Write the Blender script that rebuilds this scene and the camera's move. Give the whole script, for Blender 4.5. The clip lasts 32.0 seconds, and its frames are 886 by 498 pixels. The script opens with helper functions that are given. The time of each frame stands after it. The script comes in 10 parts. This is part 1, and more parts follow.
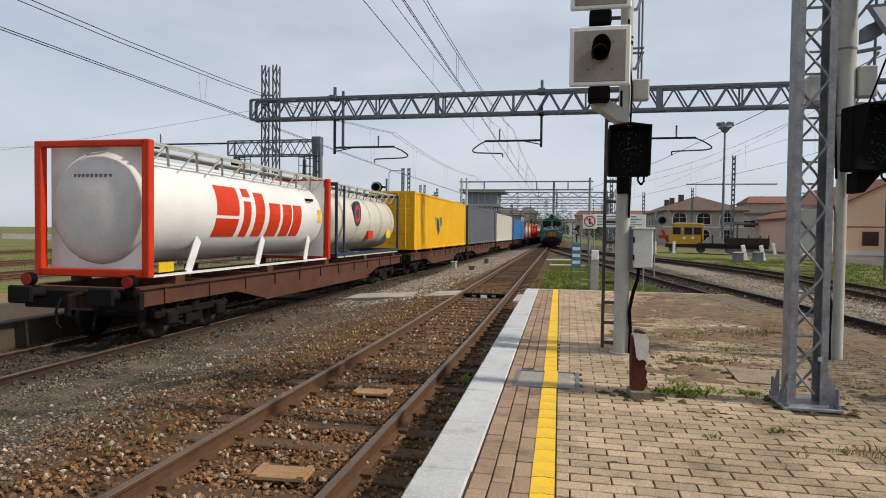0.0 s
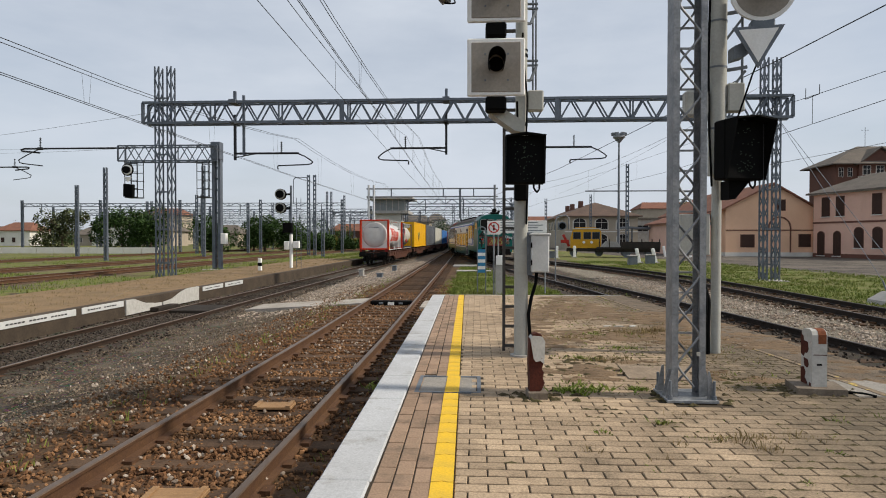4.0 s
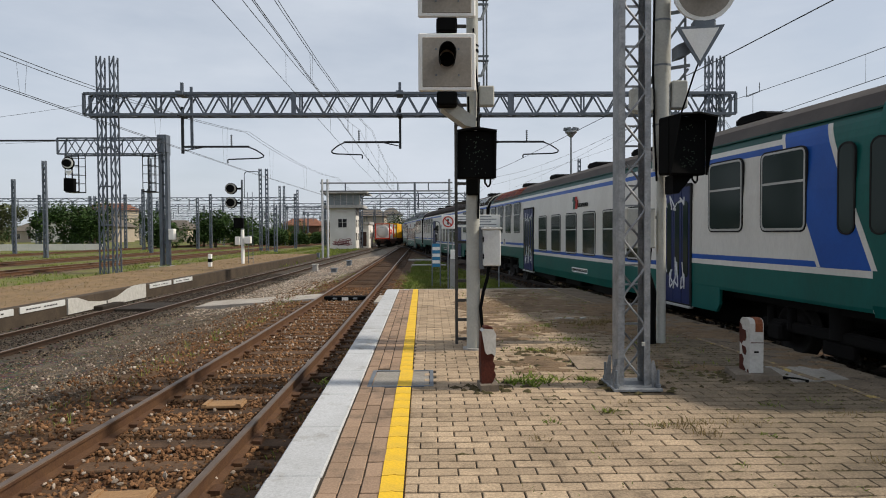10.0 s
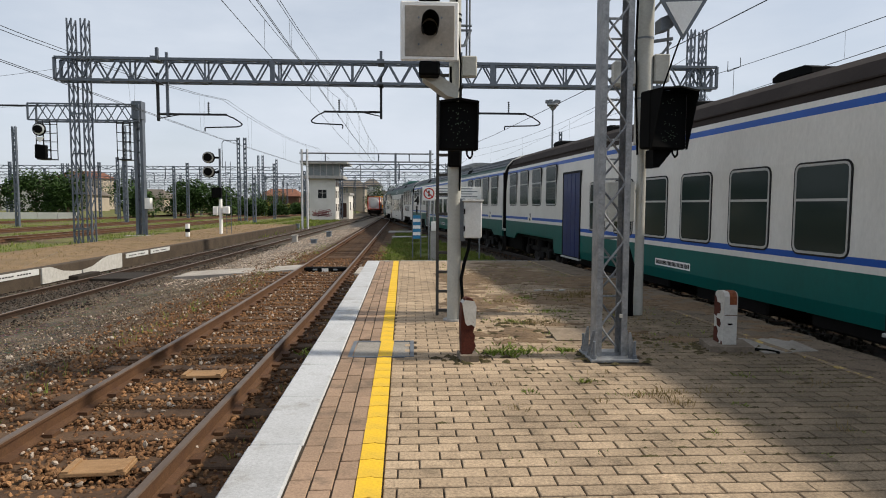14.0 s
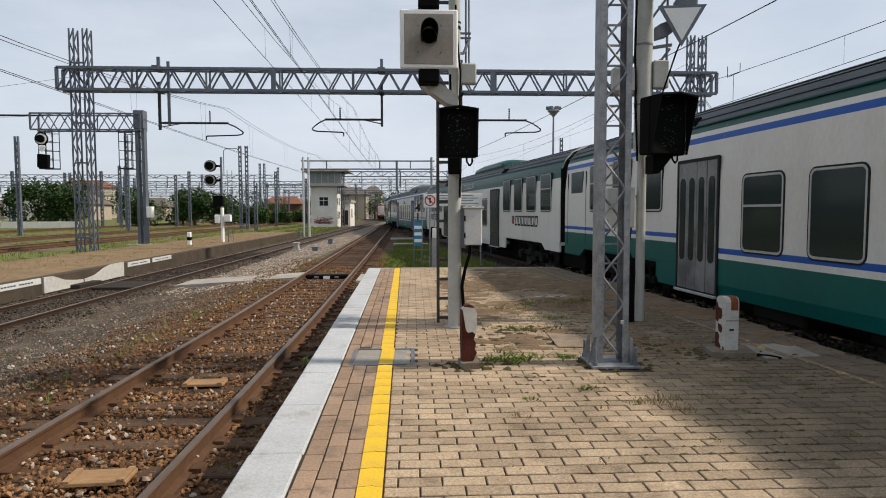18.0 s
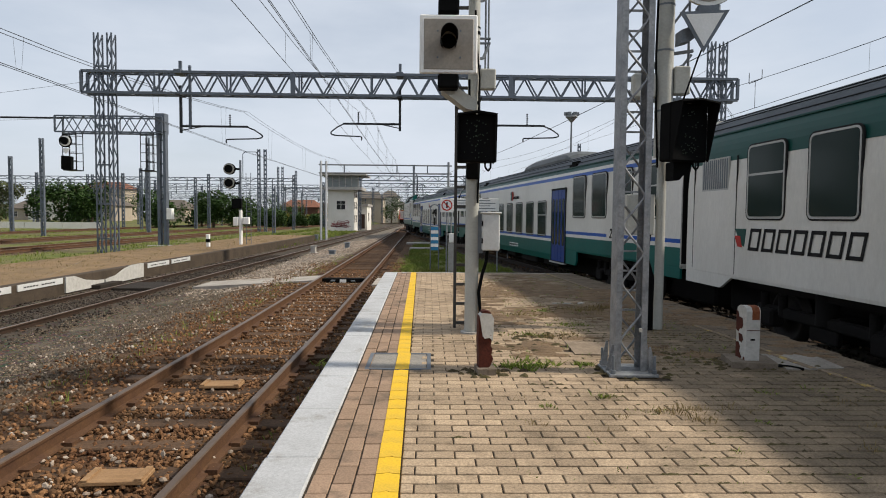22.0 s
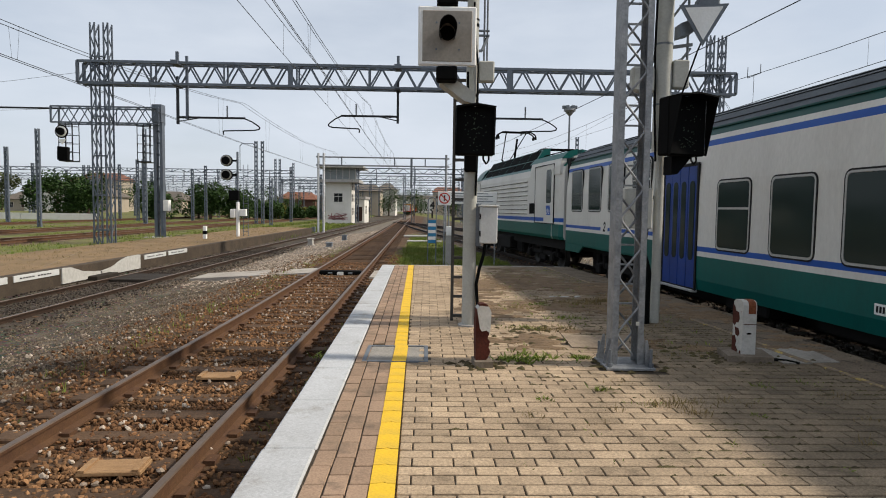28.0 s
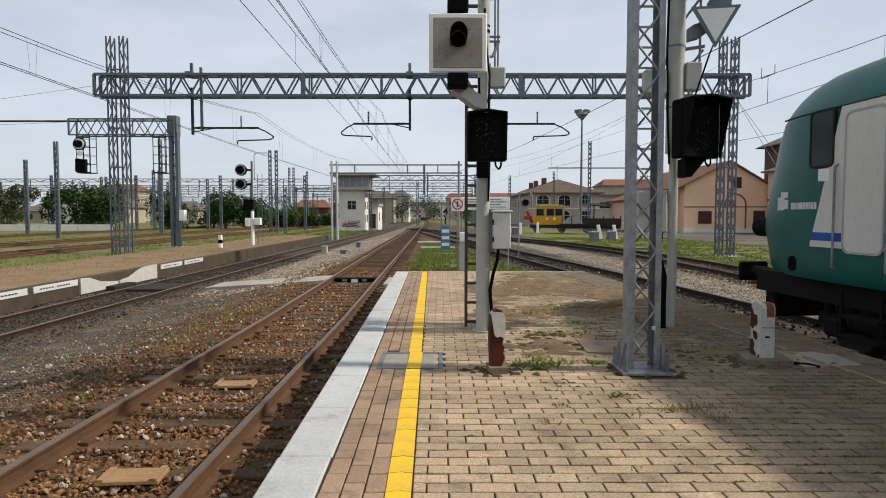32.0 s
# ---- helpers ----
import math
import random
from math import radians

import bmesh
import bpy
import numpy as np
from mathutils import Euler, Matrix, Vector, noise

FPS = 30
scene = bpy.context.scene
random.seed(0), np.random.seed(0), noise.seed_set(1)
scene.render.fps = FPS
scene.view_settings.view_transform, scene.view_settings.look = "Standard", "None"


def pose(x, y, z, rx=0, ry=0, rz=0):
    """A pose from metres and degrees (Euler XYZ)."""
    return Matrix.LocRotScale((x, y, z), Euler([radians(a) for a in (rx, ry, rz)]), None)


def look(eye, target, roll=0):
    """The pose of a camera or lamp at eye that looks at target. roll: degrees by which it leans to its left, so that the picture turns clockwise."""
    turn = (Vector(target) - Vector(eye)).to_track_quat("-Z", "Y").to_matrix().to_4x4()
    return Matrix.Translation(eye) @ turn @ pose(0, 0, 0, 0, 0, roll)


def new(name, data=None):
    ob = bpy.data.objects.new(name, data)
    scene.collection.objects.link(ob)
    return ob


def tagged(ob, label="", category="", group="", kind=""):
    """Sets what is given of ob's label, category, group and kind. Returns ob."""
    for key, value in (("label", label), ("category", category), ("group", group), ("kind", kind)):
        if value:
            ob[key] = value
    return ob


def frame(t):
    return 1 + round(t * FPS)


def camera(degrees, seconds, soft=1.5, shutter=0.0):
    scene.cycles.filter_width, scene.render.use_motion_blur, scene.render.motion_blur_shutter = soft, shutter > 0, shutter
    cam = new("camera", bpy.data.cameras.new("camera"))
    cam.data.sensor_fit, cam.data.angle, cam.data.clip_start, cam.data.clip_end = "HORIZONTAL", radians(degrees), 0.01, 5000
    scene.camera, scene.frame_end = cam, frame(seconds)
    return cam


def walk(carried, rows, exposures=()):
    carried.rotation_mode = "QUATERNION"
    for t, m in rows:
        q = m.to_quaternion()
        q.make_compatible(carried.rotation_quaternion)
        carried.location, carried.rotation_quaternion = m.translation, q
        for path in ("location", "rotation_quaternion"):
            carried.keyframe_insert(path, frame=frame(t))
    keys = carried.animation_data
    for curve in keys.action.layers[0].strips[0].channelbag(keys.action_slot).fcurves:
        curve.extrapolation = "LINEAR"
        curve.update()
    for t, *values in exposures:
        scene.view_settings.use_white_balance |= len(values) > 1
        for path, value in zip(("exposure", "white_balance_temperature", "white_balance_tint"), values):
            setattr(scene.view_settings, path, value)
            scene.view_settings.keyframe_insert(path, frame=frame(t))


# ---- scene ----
cam = camera(70.6, 32.0, 1.0)
PATH = [
    (0, (2.47, 0.145, 1.927), (2.076, 2.105, 1.871), 0.7),
    (0.5, (2.496, 0.136, 1.929), (2.205, 2.114, 1.871), 0.5),
    (1, (2.524, 0.164, 1.929), (2.319, 2.153, 1.875), 0.6),
    (1.5, (2.54, 0.177, 1.931), (2.362, 2.169, 1.882), 0.1),
    (2, (2.541, 0.162, 1.934), (2.375, 2.154, 1.883), 0.4),
    (2.5, (2.542, 0.162, 1.931), (2.384, 2.155, 1.878), 0.2),
    (4.5, (2.56, 0.138, 1.939), (2.483, 2.137, 1.915), 0.2),
    (5, (2.571, 0.137, 1.944), (2.529, 2.136, 1.924), 0.4),
    (5.5, (2.576, 0.125, 1.939), (2.563, 2.125, 1.915), 0.3),
    (6, (2.579, 0.118, 1.943), (2.58, 2.117, 1.924), 0.2),
    (6.5, (2.585, 0.101, 1.942), (2.606, 2.101, 1.916), 0.1),
    (7, (2.598, 0.112, 1.948), (2.62, 2.111, 1.9), -0.6),
    (7.5, (2.604, 0.118, 1.944), (2.622, 2.117, 1.898), -0.7),
    (8, (2.598, 0.119, 1.936), (2.624, 2.118, 1.88), -0.1),
    (8.5, (2.594, 0.127, 1.937), (2.63, 2.126, 1.88), -0.3),
    (9, (2.592, 0.126, 1.941), (2.63, 2.125, 1.887), -0.4),
    (9.5, (2.585, 0.12, 1.939), (2.622, 2.119, 1.889), -0.3),
    (10, (2.59, 0.118, 1.938), (2.626, 2.117, 1.887), -0.3),
    (10.5, (2.584, 0.121, 1.941), (2.629, 2.12, 1.876), -0.5),
    (11, (2.591, 0.113, 1.942), (2.663, 2.111, 1.874), -0.7),
    (11.5, (2.601, 0.11, 1.941), (2.679, 2.107, 1.866), -0.8),
    (12, (2.595, 0.105, 1.943), (2.669, 2.101, 1.852), -0.2),
    (12.5, (2.598, 0.11, 1.944), (2.674, 2.106, 1.848), -0.4),
    (13, (2.589, 0.115, 1.936), (2.674, 2.11, 1.827), -0.2),
    (13.5, (2.584, 0.114, 1.935), (2.676, 2.108, 1.808), 0.1),
    (15.5, (2.576, 0.109, 1.942), (2.686, 2.1, 1.789), 0.3),
    (16, (2.584, 0.117, 1.947), (2.689, 2.111, 1.828), 0.1),
    (16.5, (2.584, 0.108, 1.943), (2.682, 2.104, 1.844), -0.1),
    (17, (2.596, 0.112, 1.944), (2.686, 2.107, 1.839), -0.4),
    (17.5, (2.593, 0.11, 1.939), (2.691, 2.104, 1.823), 0.0),
    (18, (2.596, 0.112, 1.94), (2.689, 2.106, 1.821), -0.1),
    (18.5, (2.594, 0.108, 1.935), (2.691, 2.103, 1.82), -0.1),
    (19, (2.596, 0.112, 1.937), (2.695, 2.106, 1.819), -0.3),
    (19.5, (2.588, 0.114, 1.94), (2.699, 2.107, 1.816), -0.2),
    (20, (2.587, 0.123, 1.936), (2.706, 2.116, 1.805), 0.1),
    (20.5, (2.582, 0.116, 1.94), (2.698, 2.109, 1.813), -0.2),
    (21, (2.587, 0.119, 1.943), (2.685, 2.113, 1.823), -0.3),
    (21.5, (2.586, 0.125, 1.943), (2.647, 2.121, 1.835), -0.3),
    (22, (2.581, 0.127, 1.942), (2.623, 2.124, 1.838), 0.5),
    (22.5, (2.569, 0.128, 1.931), (2.611, 2.124, 1.819), 0.8),
    (23, (2.571, 0.123, 1.935), (2.606, 2.119, 1.817), 0.5),
    (23.5, (2.578, 0.124, 1.939), (2.62, 2.12, 1.82), 0.3),
    (24, (2.569, 0.13, 1.935), (2.622, 2.126, 1.82), 0.4),
    (24.5, (2.569, 0.13, 1.937), (2.622, 2.126, 1.819), 0.6),
    (25, (2.575, 0.138, 1.936), (2.628, 2.134, 1.814), 0.2),
    (25.5, (2.575, 0.125, 1.938), (2.632, 2.12, 1.812), 0.2),
    (27.5, (2.587, 0.123, 1.938), (2.638, 2.119, 1.817), 0.3),
    (28, (2.576, 0.128, 1.938), (2.627, 2.123, 1.812), 0.8),
    (28.5, (2.569, 0.137, 1.938), (2.614, 2.132, 1.813), 0.8),
    (29, (2.567, 0.136, 1.936), (2.603, 2.132, 1.814), 0.8),
    (29.5, (2.573, 0.128, 1.94), (2.61, 2.125, 1.826), 0.5),
    (30, (2.576, 0.119, 1.942), (2.613, 2.115, 1.832), 0.3),
    (30.5, (2.572, 0.125, 1.936), (2.603, 2.121, 1.826), 0.3),
    (31, (2.575, 0.128, 1.938), (2.596, 2.124, 1.828), 0.3),
    (31.5, (2.575, 0.124, 1.938), (2.59, 2.121, 1.828), 0.1),
    (32, (2.581, 0.133, 1.94), (2.588, 2.13, 1.833), 0.0),
]
walk(cam, [(t, look(eye, target, roll)) for t, eye, target, roll in PATH],
     exposures=[(0, 0.0), (11.0, 0.0), (13.0, 0.13), (32, 0.13)])

# ---- world, sun, exposure ----
SUN_FROM = Vector((1.13, -0.09, 1.0)).normalized()
world = bpy.data.worlds.new("world")
scene.world = world
world.use_nodes = True
wn, wl = world.node_tree.nodes, world.node_tree.links
wn.clear()
w_out, w_bg = wn.new("ShaderNodeOutputWorld"), wn.new("ShaderNodeBackground")
w_sky = wn.new("ShaderNodeTexSky")
w_sky.sky_type, w_sky.sun_disc = "NISHITA", False
w_sky.sun_elevation = math.asin(SUN_FROM.z)
w_sky.sun_rotation = math.atan2(SUN_FROM.x, SUN_FROM.y)
w_sky.air_density, w_sky.dust_density = 1.0, 2.0
w_co, w_noise, w_ramp, w_mix, w_mul = (wn.new("ShaderNodeTexCoord"), wn.new("ShaderNodeTexNoise"), wn.new("ShaderNodeValToRGB"),
                                       wn.new("ShaderNodeMix"), wn.new("ShaderNodeVectorMath"))
w_map = wn.new("ShaderNodeMapping")
w_map.inputs["Scale"].default_value = (1.6, 1.0, 5.0)
w_noise.inputs["Scale"].default_value, w_noise.inputs["Detail"].default_value, w_noise.inputs["Roughness"].default_value = 1.6, 6, 0.55
w_ramp.color_ramp.elements[0].position, w_ramp.color_ramp.elements[1].position = 0.34, 0.70
w_ramp.color_ramp.elements[0].color, w_ramp.color_ramp.elements[1].color = (0.62, 0.62, 0.62, 1), (0.97, 0.97, 0.97, 1)
w_mul.operation = "SCALE"
w_mul.inputs["Scale"].default_value = 0.10
w_mix.data_type = "RGBA"
w_mix.inputs["B"].default_value = (0.647, 0.70, 0.782, 1)
wl.new(w_co.outputs["Generated"], w_map.inputs["Vector"])
wl.new(w_map.outputs["Vector"], w_noise.inputs["Vector"])
wl.new(w_noise.outputs["Fac"], w_ramp.inputs["Fac"])
wl.new(w_ramp.outputs["Color"], w_mix.inputs["Factor"])
wl.new(w_sky.outputs["Color"], w_mul.inputs[0])
wl.new(w_mul.outputs["Vector"], w_mix.inputs["A"])
# the sky thins to a deeper tone overhead
w_sep, w_up, w_top = wn.new("ShaderNodeSeparateXYZ"), wn.new("ShaderNodeMapRange"), wn.new("ShaderNodeMix")
w_up.interpolation_type = "SMOOTHSTEP"
w_up.inputs["From Min"].default_value, w_up.inputs["From Max"].default_value = 0.35, 1.0
w_up.inputs["To Max"].default_value = 0.85
w_top.data_type = "RGBA"
w_top.inputs["B"].default_value = (0.44, 0.47, 0.52, 1)
wl.new(w_co.outputs["Generated"], w_sep.inputs["Vector"])
wl.new(w_sep.outputs["Z"], w_up.inputs["Value"])
wl.new(w_up.outputs["Result"], w_top.inputs["Factor"])
wl.new(w_mix.outputs["Result"], w_top.inputs["A"])
wl.new(w_top.outputs["Result"], w_bg.inputs["Color"])
w_bg.inputs["Strength"].default_value = 1.02
wl.new(w_bg.outputs["Background"], w_out.inputs["Surface"])
sun = new("sun", bpy.data.lights.new("sun", "SUN"))
sun.data.energy, sun.data.angle, sun.data.color = 3.85, radians(2.5), (1.0, 0.91, 0.78)
sun.matrix_world = look(SUN_FROM * 50, (0, 0, 0))

# ---- materials ----
def mat(name, base, rough=0.6, metal=0.0, second=None, amount=0.5, scale=3.0, fine=40.0, bump=0.15, grain=0.25, spec=0.22, island=0.0, third=None, third_at=0.62, stretch=(1, 1, 1), world=False, soft_edge=0.03, soil=None):
    """A surface: base colour, blotches of a second colour, fine grain, fine relief, and spots of a third colour with hard edges."""
    m = bpy.data.materials.new(name)
    m.use_nodes = True
    n, l = m.node_tree.nodes, m.node_tree.links
    b = n["Principled BSDF"]
    b.inputs["Roughness"].default_value, b.inputs["Metallic"].default_value = rough, metal
    b.inputs["Specular IOR Level"].default_value = spec
    co, mp = n.new("ShaderNodeTexCoord"), n.new("ShaderNodeMapping")
    mp.inputs["Scale"].default_value = stretch
    l.new(n.new("ShaderNodeNewGeometry").outputs["Position"] if world else co.outputs["Object"], mp.inputs["Vector"])

    def tex(s, detail=5, r=0.6):
        t = n.new("ShaderNodeTexNoise")
        t.inputs["Scale"].default_value, t.inputs["Detail"].default_value, t.inputs["Roughness"].default_value = s, detail, r
        l.new(mp.outputs["Vector"], t.inputs["Vector"])
        return t.outputs["Fac"]

    def ramp(src, lo, hi):
        r = n.new("ShaderNodeMapRange")
        r.inputs["From Min"].default_value, r.inputs["From Max"].default_value = lo, hi
        l.new(src, r.inputs["Value"])
        return r.outputs["Result"]

    def mix(f, a, c, mode="MIX"):
        x = n.new("ShaderNodeMix")
        x.data_type, x.blend_type = "RGBA", mode
        for socket, v in (("Factor", f), ("A", a), ("B", c)):
            if isinstance(v, (tuple, list)):
                x.inputs[socket].default_value = (*v, 1) if len(v) == 3 else v
            elif isinstance(v, (int, float)):
                x.inputs[socket].default_value = v
            else:
                l.new(v, x.inputs[socket])
        return x.outputs["Result"]
    second = second or tuple(c * 0.72 for c in base)
    big, small = tex(scale), tex(fine, 3, 0.7)
    f = n.new("ShaderNodeMath")
    f.operation = "MULTIPLY"
    f.inputs[1].default_value = amount
    l.new(ramp(big, 0.4, 0.66), f.inputs[0])
    col = mix(f.outputs[0], base, second)
    if third:
        col = mix(ramp(tex(scale * 2.3, 7, 0.65), third_at, third_at + soft_edge), col, third)
    if soil:
        # trodden-in dirt towards one side, with ragged patches
        colour, x_from, x_to, share = soil
        sep, wob = n.new("ShaderNodeSeparateXYZ"), n.new("ShaderNodeMath")
        l.new(mp.outputs["Vector"], sep.inputs["Vector"])
        wob.operation = "MULTIPLY_ADD"
        wob.inputs[1].default_value = 4.0
        l.new(tex(1.7, 7, 0.68), wob.inputs[0])
        l.new(sep.outputs["X"], wob.inputs[2])
        cut = n.new("ShaderNodeMath")
        cut.operation = "MULTIPLY"
        cut.inputs[1].default_value = share
        l.new(ramp(wob.outputs[0], x_from + 2.0, x_to + 2.0), cut.inputs[0])
        col = mix(cut.outputs[0], col, colour)
    g = n.new("ShaderNodeMapRange")
    g.inputs["From Min"].default_value, g.inputs["From Max"].default_value = 0.3, 0.7
    g.inputs["To Min"].default_value, g.inputs["To Max"].default_value = 1 - grain, 1 + grain
    l.new(small, g.inputs["Value"])
    col = mix(1.0, col, g.outputs["Result"], "MULTIPLY")
    if island:
        gi, oi = n.new("ShaderNodeNewGeometry"), n.new("ShaderNodeObjectInfo")
        add, wrap = n.new("ShaderNodeMath"), n.new("ShaderNodeMath")
        l.new(gi.outputs["Random Per Island"], add.inputs[0])
        l.new(oi.outputs["Random"], add.inputs[1])
        wrap.operation = "FRACT"
        l.new(add.outputs[0], wrap.inputs[0])
        v = n.new("ShaderNodeMapRange")
        v.inputs["To Min"].default_value, v.inputs["To Max"].default_value = 1 - island, 1 + island
        l.new(wrap.outputs[0], v.inputs["Value"])
        col = mix(1.0, col, v.outputs["Result"], "MULTIPLY")
    l.new(col, b.inputs["Base Color"])
    rr = n.new("ShaderNodeMapRange")
    rr.inputs["To Min"].default_value, rr.inputs["To Max"].default_value = max(0.02, rough - 0.12), min(1, rough + 0.12)
    l.new(small, rr.inputs["Value"])
    l.new(rr.outputs["Result"], b.inputs["Roughness"])
    if bump:
        bp = n.new("ShaderNodeBump")
        bp.inputs["Strength"].default_value, bp.inputs["Distance"].default_value = bump, 0.01
        l.new(small, bp.inputs["Height"])
        l.new(bp.outputs["Normal"], b.inputs["Normal"])
    return m


def glass_dark(name, tint=(0.02, 0.025, 0.03)):
    m = bpy.data.materials.new(name)
    m.use_nodes = True
    b = m.node_tree.nodes["Principled BSDF"]
    b.inputs["Base Color"].default_value = (*tint, 1)
    b.inputs["Roughness"].default_value, b.inputs["Specular IOR Level"].default_value = 0.10, 0.16
    return m


# ---- building tools ----
class Bm:
    """A growing mesh with material slots."""

    def __init__(self):
        self.v, self.f, self.mi, self.sm = [], [], [], []

    def add(self, verts, faces, mi=0, smooth=False, m=None):
        o = len(self.v)
        self.v += [tuple(m @ Vector(p)) for p in verts] if m else [tuple(p) for p in verts]
        self.f += [tuple(i + o for i in q) for q in faces]
        self.mi += [mi] * len(faces)
        self.sm += [smooth] * len(faces)
        return self

    def box(self, x0, y0, z0, x1, y1, z1, mi=0, bevel=0.0, m=None):
        if bevel:
            b = min(bevel, (x1 - x0) / 2.01, (y1 - y0) / 2.01, (z1 - z0) / 2.01)
            vs, k = [], {}
            for sx in (0, 1):
                for sy in (0, 1):
                    for sz in (0, 1):
                        p = ((x0, x1)[sx], (y0, y1)[sy], (z0, z1)[sz])
                        d = [b if s == 0 else -b for s in (sx, sy, sz)]
                        for a in range(3):
                            q = [p[i] + (d[i] if i != a else 0) for i in range(3)]
                            k[sx, sy, sz, a] = len(vs)
                            vs.append(q)
            fs = []
            for a in range(3):
                u, w = (a + 1) % 3, (a + 2) % 3
                for s in (0, 1):
                    loop = []
                    for su, sw in ((0, 0), (1, 0), (1, 1), (0, 1)):
                        c = [0, 0, 0]
                        c[a], c[u], c[w] = s, su, sw
                        loop.append(k[(*c, a)])
                    fs.append(loop if s else loop[::-1])
                for su in (0, 1):
                    for sw in (0, 1):
                        c0, c1 = [0, 0, 0], [0, 0, 0]
                        c0[a], c1[a] = 0, 1
                        c0[u] = c1[u] = su
                        c0[w] = c1[w] = sw
                        q = [k[(*c0, u)], k[(*c1, u)], k[(*c1, w)], k[(*c0, w)]]
                        fs.append(q if su == sw else q[::-1])
            for sx in (0, 1):
                for sy in (0, 1):
                    for sz in (0, 1):
                        q = [k[sx, sy, sz, a] for a in range(3)]
                        fs.append(q if (sx + sy + sz) % 2 else q[::-1])
            return self.add(vs, fs, mi, False, m)
        vs = [(x, y, z) for x in (x0, x1) for y in (y0, y1) for z in (z0, z1)]
        return self.add(vs, [(0, 1, 3, 2), (4, 6, 7, 5), (0, 4, 5, 1), (2, 3, 7, 6), (0, 2, 6, 4), (1, 5, 7, 3)], mi, False, m)

    def cyl(self, p, q, r, seg=10, mi=0, r2=None, cap=True):
        p, q = Vector(p), Vector(q)
        d = (q - p)
        if d.length < 1e-6:
            return self
        t = d.normalized().to_track_quat("Z", "Y")
        r2 = r if r2 is None else r2
        vs = []
        for c, rad in ((p, r), (q, r2)):
            for i in range(seg):
                a = 2 * math.pi * i / seg
                vs.append(c + t @ Vector((rad * math.cos(a), rad * math.sin(a), 0)))
        self.add(vs, [(i, (i + 1) % seg, seg + (i + 1) % seg, seg + i) for i in range(seg)], mi, seg > 5)
        if cap:
            self.add(vs, [tuple(range(seg))[::-1], tuple(range(seg, 2 * seg))], mi)
        return self

    def tube(self, pts, r, seg=6, mi=0):
        for a, b in zip(pts, pts[1:]):
            self.cyl(a, b, r, seg, mi)
        return self

    def bar(self, p, q, w, t, mi=0, up=(0, 0, 1)):
        """A flat bar from p to q, w across and t thick (t along up)."""
        p, q = Vector(p), Vector(q)
        d = (q - p).normalized()
        u = Vector(up)
        s = d.cross(u)
        if s.length < 1e-4:
            s = d.cross(Vector((1, 0, 0)))
        s.normalize()
        u = s.cross(d)
        vs = [c + s * a * w / 2 + u * b * t / 2 for c in (p, q) for a, b in ((-1, -1), (1, -1), (1, 1), (-1, 1))]
        return self.add(vs, [(3, 2, 1, 0), (4, 5, 6, 7), (0, 1, 5, 4), (1, 2, 6, 5), (2, 3, 7, 6), (3, 0, 4, 7)], mi)

    def prism(self, outline, a, b, axis="y", mi=0, smooth=False):
        """An outline in the two other axes, drawn out along axis from a to b."""
        def at(u, w, t):
            return {"x": (t, u, w), "y": (u, t, w), "z": (u, w, t)}[axis]
        n = len(outline)
        vs = [at(u, w, t) for t in (a, b) for u, w in outline]
        self.add(vs, [(i, (i + 1) % n, n + (i + 1) % n, n + i) for i in range(n)], mi, smooth)
        return self.add(vs, [tuple(range(n))[::-1], tuple(range(n, 2 * n))], mi)

    def lathe(self, prof, seg=16, mi=0, m=None):
        """(r, z) pairs turned round z."""
        vs = [(r * math.cos(2 * math.pi * i / seg), r * math.sin(2 * math.pi * i / seg), z) for r, z in prof for i in range(seg)]
        fs = [(j * seg + i, j * seg + (i + 1) % seg, (j + 1) * seg + (i + 1) % seg, (j + 1) * seg + i) for j in range(len(prof) - 1) for i in range(seg)]
        return self.add(vs, fs, mi, True, m)

    def data(self, name, *mats):
        me = bpy.data.meshes.new(name)
        me.from_pydata(self.v, [], self.f)
        for x in mats:
            me.materials.append(x)
        me.polygons.foreach_set("material_index", self.mi)
        me.polygons.foreach_set("use_smooth", self.sm)
        me.validate()
        b = bmesh.new()
        b.from_mesh(me)
        bmesh.ops.recalc_face_normals(b, faces=b.faces)
        b.to_mesh(me)
        b.free()
        return me


def part(name, bm, material, parent, label="", m=None):
    me = bm.data(name, *(material if isinstance(material, (list, tuple)) else [material])) if isinstance(bm, Bm) else bm
    ob = new(name, me)
    ob.parent = parent
    if m is not None:
        ob.matrix_basis = m
    return tagged(ob, label=label)


def thing(name, label, category, m=None, group="", kind=""):
    ob = new(name)
    ob.empty_display_size = 0.2
    if m is not None:
        ob.matrix_basis = m
    return tagged(ob, label, category, group, kind)


def solid(name, bm, material, label, category, m=None, group="", kind=""):
    ob = new(name, bm.data(name, *(material if isinstance(material, (list, tuple)) else [material])))
    if m is not None:
        ob.matrix_basis = m
    return tagged(ob, label, category, group, kind)


